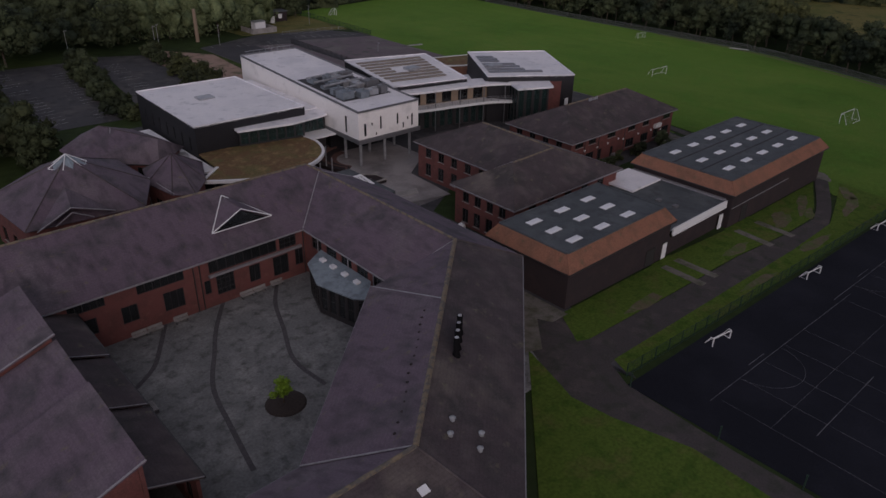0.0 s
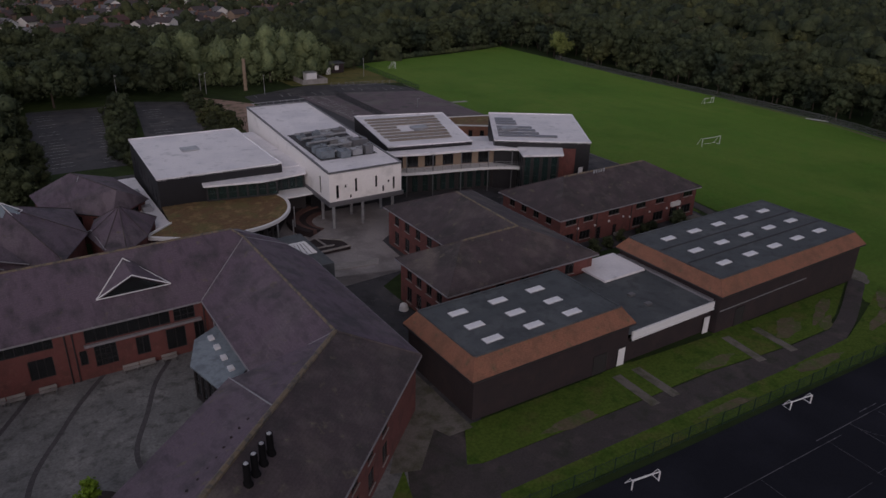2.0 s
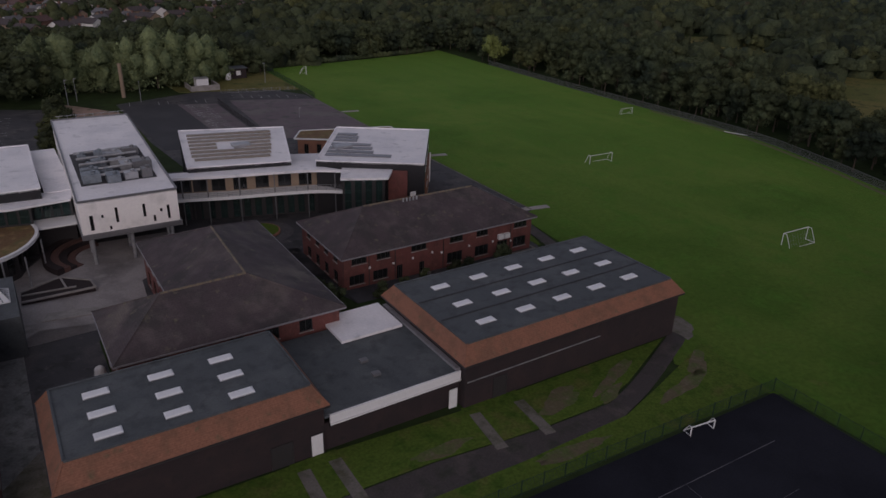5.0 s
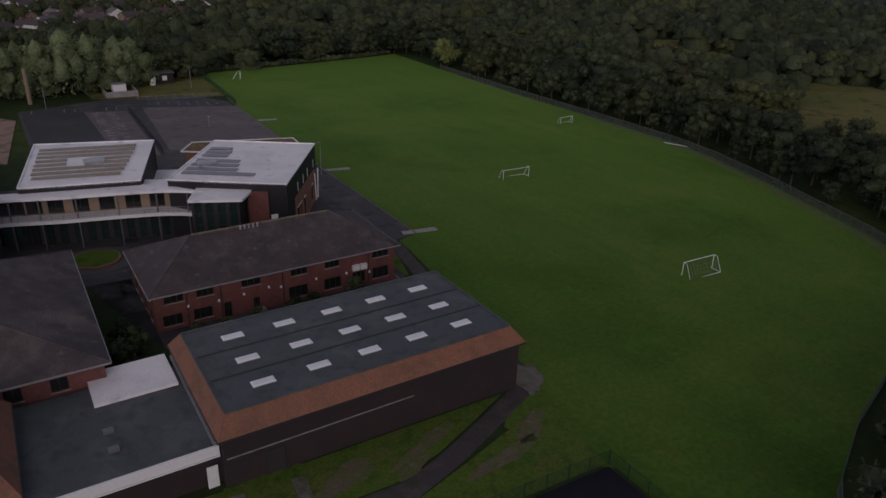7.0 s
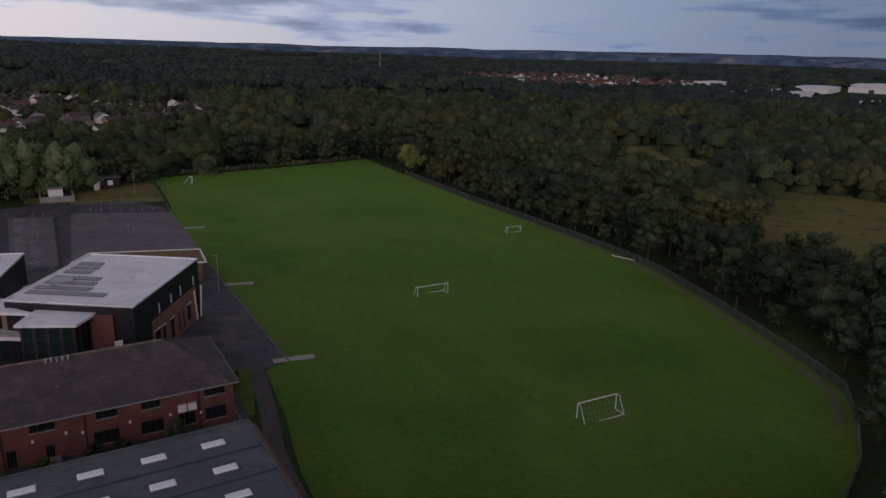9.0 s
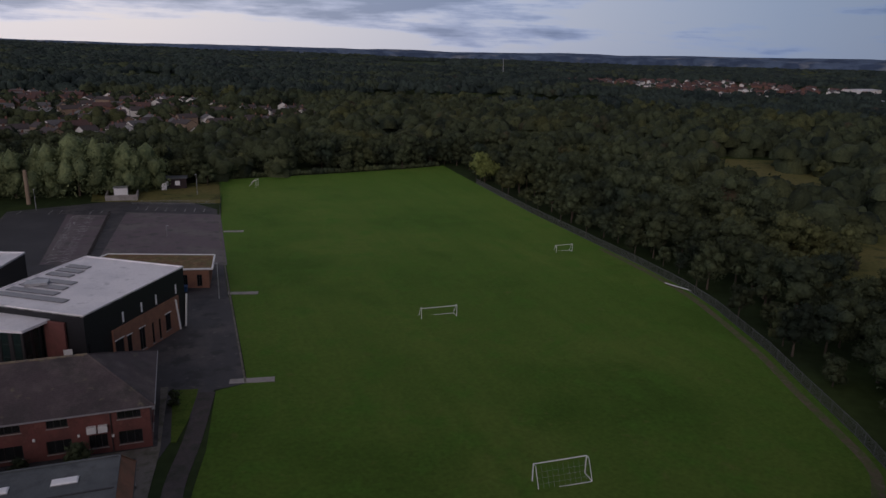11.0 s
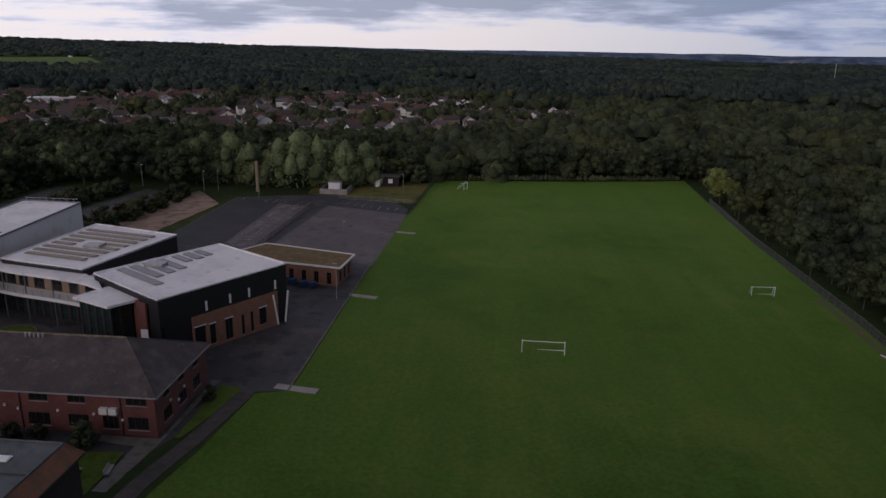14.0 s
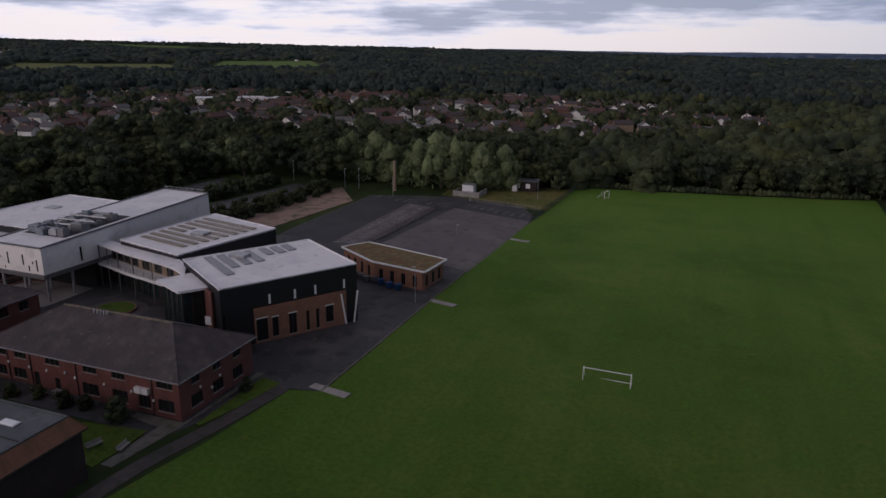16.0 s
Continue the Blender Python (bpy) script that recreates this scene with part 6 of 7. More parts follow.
# ---- plaza: curved steps, beds and pale ramp ----
amph = thing("curved_steps", (73, 103, -0.6), "curved dark red brick seating steps on the plaza", "steps")
for k in range(4):
    r0, r1 = 4.2 + k * 1.1, 4.2 + (k + 1) * 1.1
    b = bmesh.new()
    ring = arc(73, 102.5, r0, 95, 215, 16) + arc(73, 102.5, r1, 95, 215, 16)[::-1]
    slab(b, [(x, y, gz(73) + 0.3 + 0.3 * k) for x, y in ring], 0.7 + 0.3 * k)
    part("step", b, BRICK_DARK if k % 2 else material("red_brown_paving", (0.13, 0.07, 0.06), 0.9, grain=0.2, grain_size=5.0), amph)
bed = thing("raised_bed", (66, 92.5, -0.5), "low dark red brick terrace with pale edges on the plaza", "terrace")
b = bmesh.new()
slab(b, [(60.8, 90.0, 0.0), (69.8, 90.2, 0.0), (69.6, 92.8, 0.0), (66.0, 95.8, 0.0), (61.0, 93.2, 0.0)], 0.8)
part("bed_top", b, BRICK_DARK, bed)
for a, c in (((60.8, 90.0), (69.8, 90.2)), ((69.8, 90.2), (69.6, 92.8)), ((69.6, 92.8), (66, 95.8)), ((66, 95.8), (61.0, 93.2)), ((61.0, 92.0), (67.6, 91.6)), ((66.0, 95.8), (66.4, 91.6))):
    b = bmesh.new()
    bar(b, (*a, 0.06), (*c, 0.06), 0.12)
    part("edging", b, CONCRETE, bed)
sheet("pale_ramp", [(62.6, 84.0), (71.0, 83.0), (72.0, 84.8), (63.4, 86.0)], 0.2, CONCRETE, "pale concrete ramp on the plaza", "ramp")
for x, y in ((62.4, 95.5), (59.6, 94.8), (64.8, 101.0)):
    b = bmesh.new()
    tube(b, (x, y, -0.6), (x, y, 4.1), 0.11, 8)
    part("canopy_column", b, GREY_PALE, porch2)

# oval lawn in front of the curved block
ring = arc(0, 0, 1, 0, 360, 36)[:-1]
sheet("dark_paving_ring", [(96.8 + x * 5.6, 100.7 + y * 5.2) for x, y in ring], 0.08, PAVING_DARK, "dark paving round the oval lawn", "paving")
b = bmesh.new()
slab(b, [(96.6 + x * 3.6, 100.8 + y * 3.4, gz(96.6) + 0.42) for x, y in ring], 0.6)
oval = thing("oval_lawn", (96.6, 100.8, gz(96.6)), "small raised oval lawn with a dark kerb", "lawn bed")
part("kerb", b, BRICK_PALE, oval)
b = bmesh.new()
slab(b, [(96.6 + x * 3.35, 100.8 + y * 3.15, gz(96.6) + 0.47) for x, y in ring], 0.1)
part("turf", b, LAWN, oval)


# ---- street furniture ----
def lamp_post(x, y, h, rz=0):
    t = thing("street_lamp", (x, y, gz(x)), "slim grey steel lamp post", "lamp post", "lamp posts")
    b = bmesh.new()
    tube(b, (x, y, gz(x) - 0.2), (x, y, gz(x) + h), 0.1, 8, 0.055)
    part("pole", b, GREY_PALE, t)
    b = bmesh.new()
    box(b, -0.12, 0.65, -0.13, 0.13, -0.05, 0.07, pose(x, y, gz(x) + h, 0, 0, rz))
    bmesh.ops.bevel(b, geom=b.edges[:], offset=0.03, segments=1)
    part("lamp_head", b, GREY_PALE, t)


for x, y, h, rz in ((144.3, 126, 7.2, 180), (81.2, 215, 7, 0), (84, 219.5, 6.5, 0), (143.2, 228.5, 6.5, 200), (100, 212, 6, -90), (134.5, 176.5, 2.6, 0), (58.4, 220, 7, 0)):
    lamp_post(x, y, h, rz)


def wheeled_bin(x, y, rz, mat, label):
    t = thing("wheeled_bin", (x, y, gz(x)), label, "bin", "bins by the store")
    BASE[t] = Vector((0, 0, 0))
    t.rotation_euler = (0, 0, radians(rz))
    b = bmesh.new()
    vs = box(b, -0.62, 0.62, -0.5, 0.5, 0.15, 1.15)
    for v in vs[:4]:
        v.co.x *= 0.85
        v.co.y *= 0.85
    part("body", b, mat, t)
    b = bmesh.new()
    box(b, -0.66, 0.66, -0.55, 0.55, 1.15, 1.28)
    bmesh.ops.bevel(b, geom=b.edges[:], offset=0.05, segments=1)
    part("lid", b, mat, t)
    for sx in (-0.5, 0.5):
        for sy in (-0.38, 0.38):
            b = bmesh.new()
            tube(b, (sx - 0.04, sy, 0.1), (sx + 0.04, sy, 0.1), 0.1, 8)
            part("wheel", b, DARK, t)


for k, (x, y) in enumerate(((130.2, 133.6), (132.0, 133.9), (133.8, 133.0), (136.2, 131.9), (138.2, 131.6), (126.8, 135.2), (128.4, 134.6))):
    wheeled_bin(x, y, 10 + 17 * k, BIN_BLUE if k in (2, 3, 4) else GREY, "blue wheeled bin beside the store" if k in (2, 3, 4) else "grey wheeled bin beside the store")

# white cabinet on a walled base, hut and bare pole north of the playground
shed = thing("white_cabinet", (120.5, 225.5, gz(120)), "white cabinet inside a low grey walled enclosure", "cabinet")
part("base_wall", boxes((116.8, 125.8, 221.6, 222.0, -2.0, 0.2), (116.8, 117.2, 222, 230, -2.0, 0.2), (125.4, 125.8, 222, 230, -2.0, 0.2)), CONCRETE, shed)
part("body", boxes((119.2, 123.0, 224, 227, -2.0, 1.9)), WHITE_PAINT, shed)
part("roof", boxes((119.0, 123.2, 223.8, 227.2, 1.9, 2.05)), GREY_PALE, shed)
hut = thing("dark_hut", (136, 240.5, gz(136)), "small dark hut with white window panels beside the trees", "hut")
part("body", boxes((131.8, 140.2, 238.8, 243.5, -2.2, 1.6)), BRICK_DARK, hut)
part("roof", boxes((131.4, 140.6, 238.4, 243.9, 1.6, 1.85)), FELT, hut)
for x in (133.0, 136.6):
    part("window", boxes((x, x + 1.5, 238.7, 238.8, -0.6, 0.9)), WHITE_PAINT, hut)
part("cabinet", boxes((132.4, 134.0, 236.8, 238.2, -2.2, 0.6)), WHITE_PAINT, hut)
b = bmesh.new()
tube(b, (96.8, 220.5, -1.4), (96.8, 220.5, 8.8), 0.6, 10, 0.5)
solo("bare_trunk", b, WOOD, "tall bare pale brown tree trunk before the willows", "tree trunk")

# ---- beside the brick block near the field ----
sheet("side_pavement", [(133.4, 63), (134.6, 73), (135.4, 90), (134.4, 90), (134.3, 74), (127, 73.9), (127, 72.6), (132, 72.0), (131.8, 63)], 0.1, DIRTY, "pale concrete pavement beside the brick block", "pavement")
sheet("strip_lawn", [(135.8, 74.6), (136.4, 74.4), (138.0, 80), (139.2, 86.6), (139.4, 88.4), (136.0, 88.8)], 0.075, LAWN, "narrow strip of rough grass beside the pavement", "lawn")
sheet("small_lawn", [(122.5, 62.2), (131.4, 62.2), (131.6, 66), (131.4, 70.8), (122.5, 69.4)], 0.08, LAWN, "small lawn between hall and brick block", "lawn")
bench(128.4, 65.5, 75, 2.0, "weathered bench on the small lawn")
bench(131.9, 66.5, 100, 2.0, "weathered bench beside the pavement")
rail = thing("hand_rail", (126, 62.5, gz(126)), "pale metal rail round the small lawn", "rail")
for k in range(5):
    b = bmesh.new()
    x = 121.5 + k * 2.2
    bar(b, (x, 62.4, gz(x)), (x, 62.4, gz(x) + 0.95), 0.035)
    part("rail_post", b, GREY_PALE, rail)
b = bmesh.new()
bar(b, (121.5, 62.4, gz(121.5) + 0.95), (130.3, 62.4, gz(130.3) + 0.95), 0.035)
part("top_rail", b, GREY_PALE, rail)
for x in (126.9, 128.1):
    b = boxes((x, x + 1.0, 73.75, 74.28, 1.35, 2.15))
    bmesh.ops.bevel(b, geom=b.edges[:], offset=0.04, segments=1)
    part("air_conditioner", b, WHITE_PAINT, far_block, "white air conditioning unit")
for x, z in ((104.0, 1.5), (107.9, 1.3), (111.2, 1.4), (114.6, 1.6), (116.3, 1.2), (121.4, 1.2), (126.0, 1.0), (129.6, 0.4)):
    part("wall_lamp", boxes((x - 0.13, x + 0.13, 74.1, 74.3, z, z + 0.3)), WHITE_PAINT, far_block)
for y, z in ((78, 1.3), (82, 1.2), (80.2, 0.2)):
    part("wall_lamp", boxes((133.8, 134.0, y, y + 0.28, z, z + 0.3)), WHITE_PAINT, far_block)
for x in (103.9, 108.2, 116.6, 129.5):
    b = bmesh.new()
    tube(b, (x, 74.2, -2), (x, 74.2, 3.9), 0.06, 8)
    part("downpipe", b, DARK, far_block)
for k in range(5):
    b = bmesh.new()
    tube(b, (113.5 + k * 0.6, 81.2, 7.8), (113.5 + k * 0.6, 81.2, 8.35), 0.14, 8)
    part("ridge_vent", b, GREY_PALE, far_block)
b = boxes((112.6, 113.8, 73.2, 74.2, -1.9, -0.9))
part("entrance_step", b, CONCRETE, far_block)
for k, s in enumerate((0, 1.4)):
    b = bmesh.new()
    p = Vector(E4[1]) - ed * (1.0 + s) + en * 0.4
    bar(b, (p.x, p.y, -2.2), (p.x + (0.9 - 1.8 * k) * ed.x, p.y + (0.9 - 1.8 * k) * ed.y, 3.9), 0.12)
    part("slanted_prop", b, WHITE_PAINT, new_school)
part("white_sign", boxes((122.2, 123.3, 93.9, 94.0, 2.6, 4.0)), WHITE_PAINT, new_school)
b = bmesh.new()
tube(b, (240.3, 116.5, gz(240) + 0.3), (242.6, 110.5, gz(242) + 0.3), 0.1, 8)
solo("white_barrier", b, WHITE_PAINT, "long white barrier lying along the field edge", "barrier")
b = bmesh.new()
tube(b, (740, 1292, -6), (740, 1292, 28), 0.8, 8, 0.4)
solo("far_mast", b, GREY_PALE, "slim pale mast above the far woods", "mast")
b = bmesh.new()
bmesh.ops.create_icosphere(b, subdivisions=2, radius=0.6, matrix=Matrix.Translation((67.0, 68.4, gz(67) + 0.5)))
bmesh.ops.create_cone(b, cap_ends=True, segments=10, radius1=0.75, radius2=0.55, depth=0.6, matrix=Matrix.Translation((67.0, 68.4, gz(67) + 0.2)))
solo("white_sack", b, WHITE_PAINT, "rounded white bulk bag beside the brick wall", "bag")


# ---- trees standing free and in woods ----
def tree_meshes(seed, h, spread, leaf, leaves, size=0.55, droop=0.0, low=0.34):
    """Trunk with limbs, and a crown of lumps and leaf sprays, standing at the origin."""
    rng = np.random.default_rng(seed)
    bm = bmesh.new()
    tube(bm, (0, 0, -0.6), (0, 0, h * 0.62), h * 0.026, 7, h * 0.009)
    crown = Heap()
    cents = []
    for i in range(13):
        ang, lev = i * 2.4 + rng.uniform(-0.4, 0.4), rng.uniform(low, 0.9)
        rad = spread * rng.uniform(0.25, 0.72) * (1.15 - abs(lev - 0.5))
        c = np.array([math.cos(ang) * rad, math.sin(ang) * rad, h * lev])
        cents.append((c, spread * rng.uniform(0.26, 0.42)))
        if i < 6:
            tube(bm, (0, 0, h * (0.25 + 0.04 * i)), tuple(c), h * 0.009, 5, h * 0.003)
    cents.append((np.array([0, 0, h * 0.86]), spread * 0.4))
    cents.append((np.array([0, 0, h * 0.6]), spread * 0.55))
    for c, r in cents:
        clump(crown, rng, c, (r * 0.8, r * 0.8, r * (0.7 + droop)), ICO1, 0.38)
        n = leaves // len(cents)
        d = rand_dirs(rng, n)
        p = c + d * np.array([1, 1, 0.85 + droop]) * r * rng.uniform(0.78, 1.22, n)[:, None]
        if droop:
            p[:, 2] -= rng.uniform(0, droop * 2.5, n) * r * 0.5
        crown.leaves(rng, p, size)
    return mesh_of(bm, BARK), crown.mesh("crown", leaf, True)


def plant(name, trunk_me, crown_me, x, y, s, rz, label, group, z=None):
    t = new(name)
    t.location = (x, y, (gz(x) if z is None else z) - 0.1)
    t.rotation_euler = (0, 0, rz)
    t.scale = (s, s, s * random.uniform(0.9, 1.1))
    tagged(t, label, "tree", group)
    a = new("trunk", trunk_me)
    b = new("crown", crown_me)
    a.parent = b.parent = t
    return t


BROAD = [tree_meshes(10 + i, 9.5 + i % 3, 4.3 + 0.3 * (i % 4), LEAF, 1150, 0.38) for i in range(6)]
WILLOW = [tree_meshes(40 + i, 15.0, 8.6, LEAF_PALE, 3000, 0.45, 0.35, 0.12) for i in range(3)]
BUSHES = [tree_meshes(80 + i, 4.2, 2.6, LEAF, 560, 0.3, low=0.08) for i in range(4)]
YELLOW = tree_meshes(60, 8.5, 4.2, LEAF_YELLOW, 900)
SHRUB = tree_meshes(70, 3.0, 0.95, LEAF_BRIGHT, 500, 0.16)


EDGE_A = np.array(EAST_EDGE[:-1], float)
EDGE_D = np.array(EAST_EDGE[1:], float) - EDGE_A
FIELD_P = np.array(FIELD, float)
FIELD_Q = np.roll(FIELD_P, -1, axis=0)


def wood_depth(x, y):
    """How deep a point lies in the wood behind the field fence; below zero on the field's side."""
    p = np.array((x, y))
    t = np.clip(((p - EDGE_A) * EDGE_D).sum(1) / (EDGE_D ** 2).sum(1), 0, 1)
    d = float(np.linalg.norm(p - EDGE_A - EDGE_D * t[:, None], axis=1).min())
    cut = (FIELD_P[:, 1] > y) != (FIELD_Q[:, 1] > y)
    at = FIELD_P[cut, 0] + (y - FIELD_P[cut, 1]) / (FIELD_Q[cut, 1] - FIELD_P[cut, 1]) * (FIELD_Q[cut, 0] - FIELD_P[cut, 0])
    return -d if (at > x).sum() % 2 else d


def arrays(me):
    v = np.empty(len(me.vertices) * 3, np.float32)
    me.vertices.foreach_get("co", v)
    f = np.empty(len(me.loops), np.int32)
    me.loops.foreach_get("vertex_index", f)
    return v.reshape(-1, 3).astype(float), f.reshape(-1, 3)


BROAD_ARRAYS = [arrays(cr) for _, cr in BROAD]


def bake(heap, k, x, y, s, rz, sz=1.0):
    """Adds a crown to a joined wood."""
    v, f = BROAD_ARRAYS[k % 6]
    c, n = math.cos(rz) * s, math.sin(rz) * s
    w = np.stack([v[:, 0] * c - v[:, 1] * n + x, v[:, 0] * n + v[:, 1] * c + y, v[:, 2] * s * sz + gz(x) - 0.4], 1)
    heap.add(w, f)


random.seed(11)
wood_edge = Heap()
k = 0
for j in range(56):
    for i in range(28):
        y, x = -60 + j * 6.5 + random.uniform(-2.4, 2.4), 138 + i * 6.9 + random.uniform(-2.6, 2.6)
        d = wood_depth(x, y)
        if not 2.2 < d < 58 or y > 300 or x < 136 or (x < 190 and y > 24) or (x > 284 + max(0, y - 105) * 1.3 and 52 < y < 150) or (d > 9 and random.random() < 0.08):
            continue
        k += 1
        if d < 9:
            s = random.uniform(0.45, 0.95)
        else:
            s = random.uniform(0.66, 1.4) * (0.66 if x > 256 and 48 < y < 120 else 1.0)
        if d < 23:
            tr, cr = BROAD[k % 6]
            plant("tree", tr, cr, x, y, s, random.uniform(0, 6.28), "dark green broadleaf tree in the wood beside the field", "trees beside the field")
        else:
            bake(wood_edge, k, x, y, s, random.uniform(0, 6.28), random.uniform(0.8, 1.15))
tagged(new("wood_crowns", wood_edge.mesh("wood_crowns", LEAF, True)), "dense dark green wood beyond the field fence", "woodland", kind="stuff")
tr, cr = YELLOW
plant("tree", tr, cr, 249.0, 240.6, 1.25, 0.4, "yellow-green tree standing out at the wood's edge", "trees beside the field")
plant("tree", tr, cr, 253.5, 247, 1.0, 2.4, "yellow-green tree standing out at the wood's edge", "trees beside the field")
for k, (x, y, s) in enumerate(((76, 231, 0.98), (84, 234, 1.05), (92, 230, 0.92), (101, 231, 1.05), (109, 231, 1.08), (116, 234, 1.0), (123, 234, 0.95), (128, 240, 0.9), (18, 214, 0.7), (26, 219, 0.75), (31, 224, 0.7), (99, 246, 0.9), (112, 248, 0.9))):
    tr, cr = WILLOW[k % 3]
    plant("willow_tree", tr, cr, x, y, s, random.uniform(0, 6.28), "large pale green willow beyond the car park", "willows")


def scatter(name, n_try, xr, yr, keep, label, spacing, tall=(6, 11), most=40):
    made = 0
    pts = []
    rest = Heap()
    while n_try:
        n_try -= 1
        x, y = random.uniform(*xr), random.uniform(*yr)
        if keep(x, y) and all((x - a) ** 2 + (y - b) ** 2 > spacing ** 2 for a, b in pts):
            pts.append((x, y))
            tr, cr = BROAD[made % 6] if name == "tree" else BUSHES[made % 4]
            if made < most:
                plant(name, tr, cr, x, y, random.uniform(*tall) / (10.5 if name == "tree" else 4.2), random.uniform(0, 6.28), label, name + "s of the site")
            else:
                bake(rest, made, x, y, random.uniform(*tall) / 10.5, random.uniform(0, 6.28))
            made += 1
    if rest.n:
        tagged(new(name + "_crowns", rest.mesh("crowns", LEAF, True)), label, "woodland", kind="stuff")


# trees round the car parks and along the back of the field
scatter("tree", 1500, (-60, 76), (130, 300), lambda x, y: not (29 < x < 60 and 148 < y < 214) and not (50 < x < 84 and 154 < y < 218) and y > 150 + (x < 28) * -25 and not (28 < x < 90 and y < 206), "dark green broadleaf tree beside the car park", 5.2, (8, 14))
scatter("tree", 700, (130, 250), (262, 300), lambda x, y: y > 262 + (x - 150) * 0.17 + 4, "dark green broadleaf tree behind the field", 5.0, (7, 12))
scatter("tree", 300, (60, 150), (246, 300), lambda x, y: True, "dark green broadleaf tree behind the willows", 5.6, (8, 12))
scatter("bush", 240, (47, 58), (150, 212), lambda x, y: abs(x - (48.8 + (y - 152) * 0.13)) < 2.2, "dark green bush between the car parks", 2.2, (2.4, 4.6), 90)
scatter("bush", 200, (66, 80), (150, 212), lambda x, y: abs(x - (72.5 + (y - 160) * 0.14)) < 3.0, "dark green bush beside the bare soil", 2.2, (2.4, 5), 90)
scatter("bush", 60, (24, 32), (130, 215), lambda x, y: True, "dark green bush along the car park", 4.0, (3, 6), 60)
for k, (x, y, s) in enumerate(((94.8, 68, 0.9), (96.8, 71, 0.7), (126.2, 71.4, 0.75), (136.2, 84.5, 0.45), (96, 74.5, 0.7), (112, 72, 0.45), (120, 72, 0.5), (117, 71.5, 0.6), (108, 71, 0.5), (104, 70, 0.6))):
    tr, cr = BUSHES[k % 4]
    plant("bush", tr, cr, x, y, s, k, "dark green shrub beside the brick block", "shrubs by the brick blocks")


# ---- far woods ----
def woods(name, n, inner_r, outer_r, size, detail, seed, label, keep):
    rng = np.random.default_rng(seed)
    heap = Heap()
    count = 0
    while count < n:
        az = math.radians(rng.uniform(-80, 58))
        r = math.sqrt(rng.uniform(inner_r ** 2, outer_r ** 2))
        x, y = 130 - math.sin(az) * r, math.cos(az) * r
        count += 1
        if not keep(x, y, r):
            continue
        z = gz(x) + hills(x, y)
        low_ = 0.55 if town(x, y) else 0.68 if any(town(x + 20, y + q) for q in (25, 50, 75)) else 1.0
        h = size * rng.uniform(0.6, 1.35) * low_
        w = size * rng.uniform(0.45, 0.95) * min(1.0, low_ * 1.1)
        if r > 1650:
            w *= 1.5
        if detail:
            for k in range(7):
                a_, q_ = k * 2.4 + rng.uniform(-0.5, 0.5), (0.0 if k == 0 else rng.uniform(0.35, 0.75))
                rr = w * rng.uniform(0.34, 0.52)
                c = np.array([x + math.cos(a_) * q_ * w, y + math.sin(a_) * q_ * w, z + h * (0.82 - 0.42 * q_ * rng.uniform(0.6, 1.3))])
                clump(heap, rng, c, (rr, rr, rr * rng.uniform(0.8, 1.2)), DOME, 0.3)
            clump(heap, rng, np.array([x, y, z + h * 0.14]), (w * 0.8, w * 0.8, h * 0.58), DOME, 0.25)
            d = rand_dirs(rng, 70)
            d[:, 2] = np.abs(d[:, 2])
            heap.leaves(rng, np.array([x, y, z + h * 0.52]) + d * np.array([w, w, h * 0.5]) * rng.uniform(0.75, 1.15, 70)[:, None], size * 0.07)
        elif r < 1000:
            for k in range(3):
                o = rng.uniform(-0.55, 0.55, 2) * w
                clump(heap, rng, np.array([x + o[0], y + o[1], z + h * rng.uniform(0.45, 0.66)]), (w * 0.56, w * 0.56, h * 0.36), DOME, 0.34)
        else:
            clump(heap, rng, np.array([x, y, z + h * 0.45]), (w, w * rng.uniform(0.8, 1.2), h * 0.5), DOME, 0.34)
    # woods farther off take the foliage with haze in its colour
    ob = new(name, heap.mesh(name, LEAF if detail else LEAF_HAZED))
    return tagged(ob, label, "woodland", kind="stuff")


def town(x, y):
    if 840 < x < 1460 and 370 < y < 720 and abs(y - 370 - (x - 840) * 0.5) < 120:
        return True
    low = np.interp(x, (-330, -150, -20, 60, 130, 228), (252, 264, 306, 348, 364, 476))
    if -330 < x < 228 and low < y < 640 - 0.2 * abs(x):
        return noise.noise((x * 0.016, y * 0.022, 9)) > -0.16
    return 720 < x < 1120 and 700 < y < 1130


FARM = ((-950, 1105, 310, 540, 0.81), (-800, 1465, 240, 700, 0.6), (-2300, 2600, 500, 300, 0.6))


def farmland(x, y):
    for cx, cy, w, d, rz in FARM:
        u, v = (x - cx) * math.cos(rz) + (y - cy) * math.sin(rz), -(x - cx) * math.sin(rz) + (y - cy) * math.cos(rz)
        if abs(u) < w / 2 + 10 and -d / 2 - 40 < v < d / 2 + 8:
            return True
    return False


def clearing(x, y):
    return (y > 52 and x > 284 + max(0, y - 105) * 1.3 and y < 147 - (x - 347) * 0.8) or (352 < x < 408 and 192 < y < 272 and abs(x - 352 - (y - 192) * 0.45) < 26)


near = lambda x, y, r: not (x < 150 and y < 300) and not (y < 303 and wood_depth(x, y) < 56) and not clearing(x, y) and (not town(x, y) or random.random() < 0.34)
woods("near_woods", 3700, 120, 640, 10, True, 1, "dense dark green broadleaf wood", near)
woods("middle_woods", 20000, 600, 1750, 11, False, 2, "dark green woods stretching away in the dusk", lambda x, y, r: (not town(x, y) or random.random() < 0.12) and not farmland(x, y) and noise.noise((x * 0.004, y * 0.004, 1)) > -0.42)
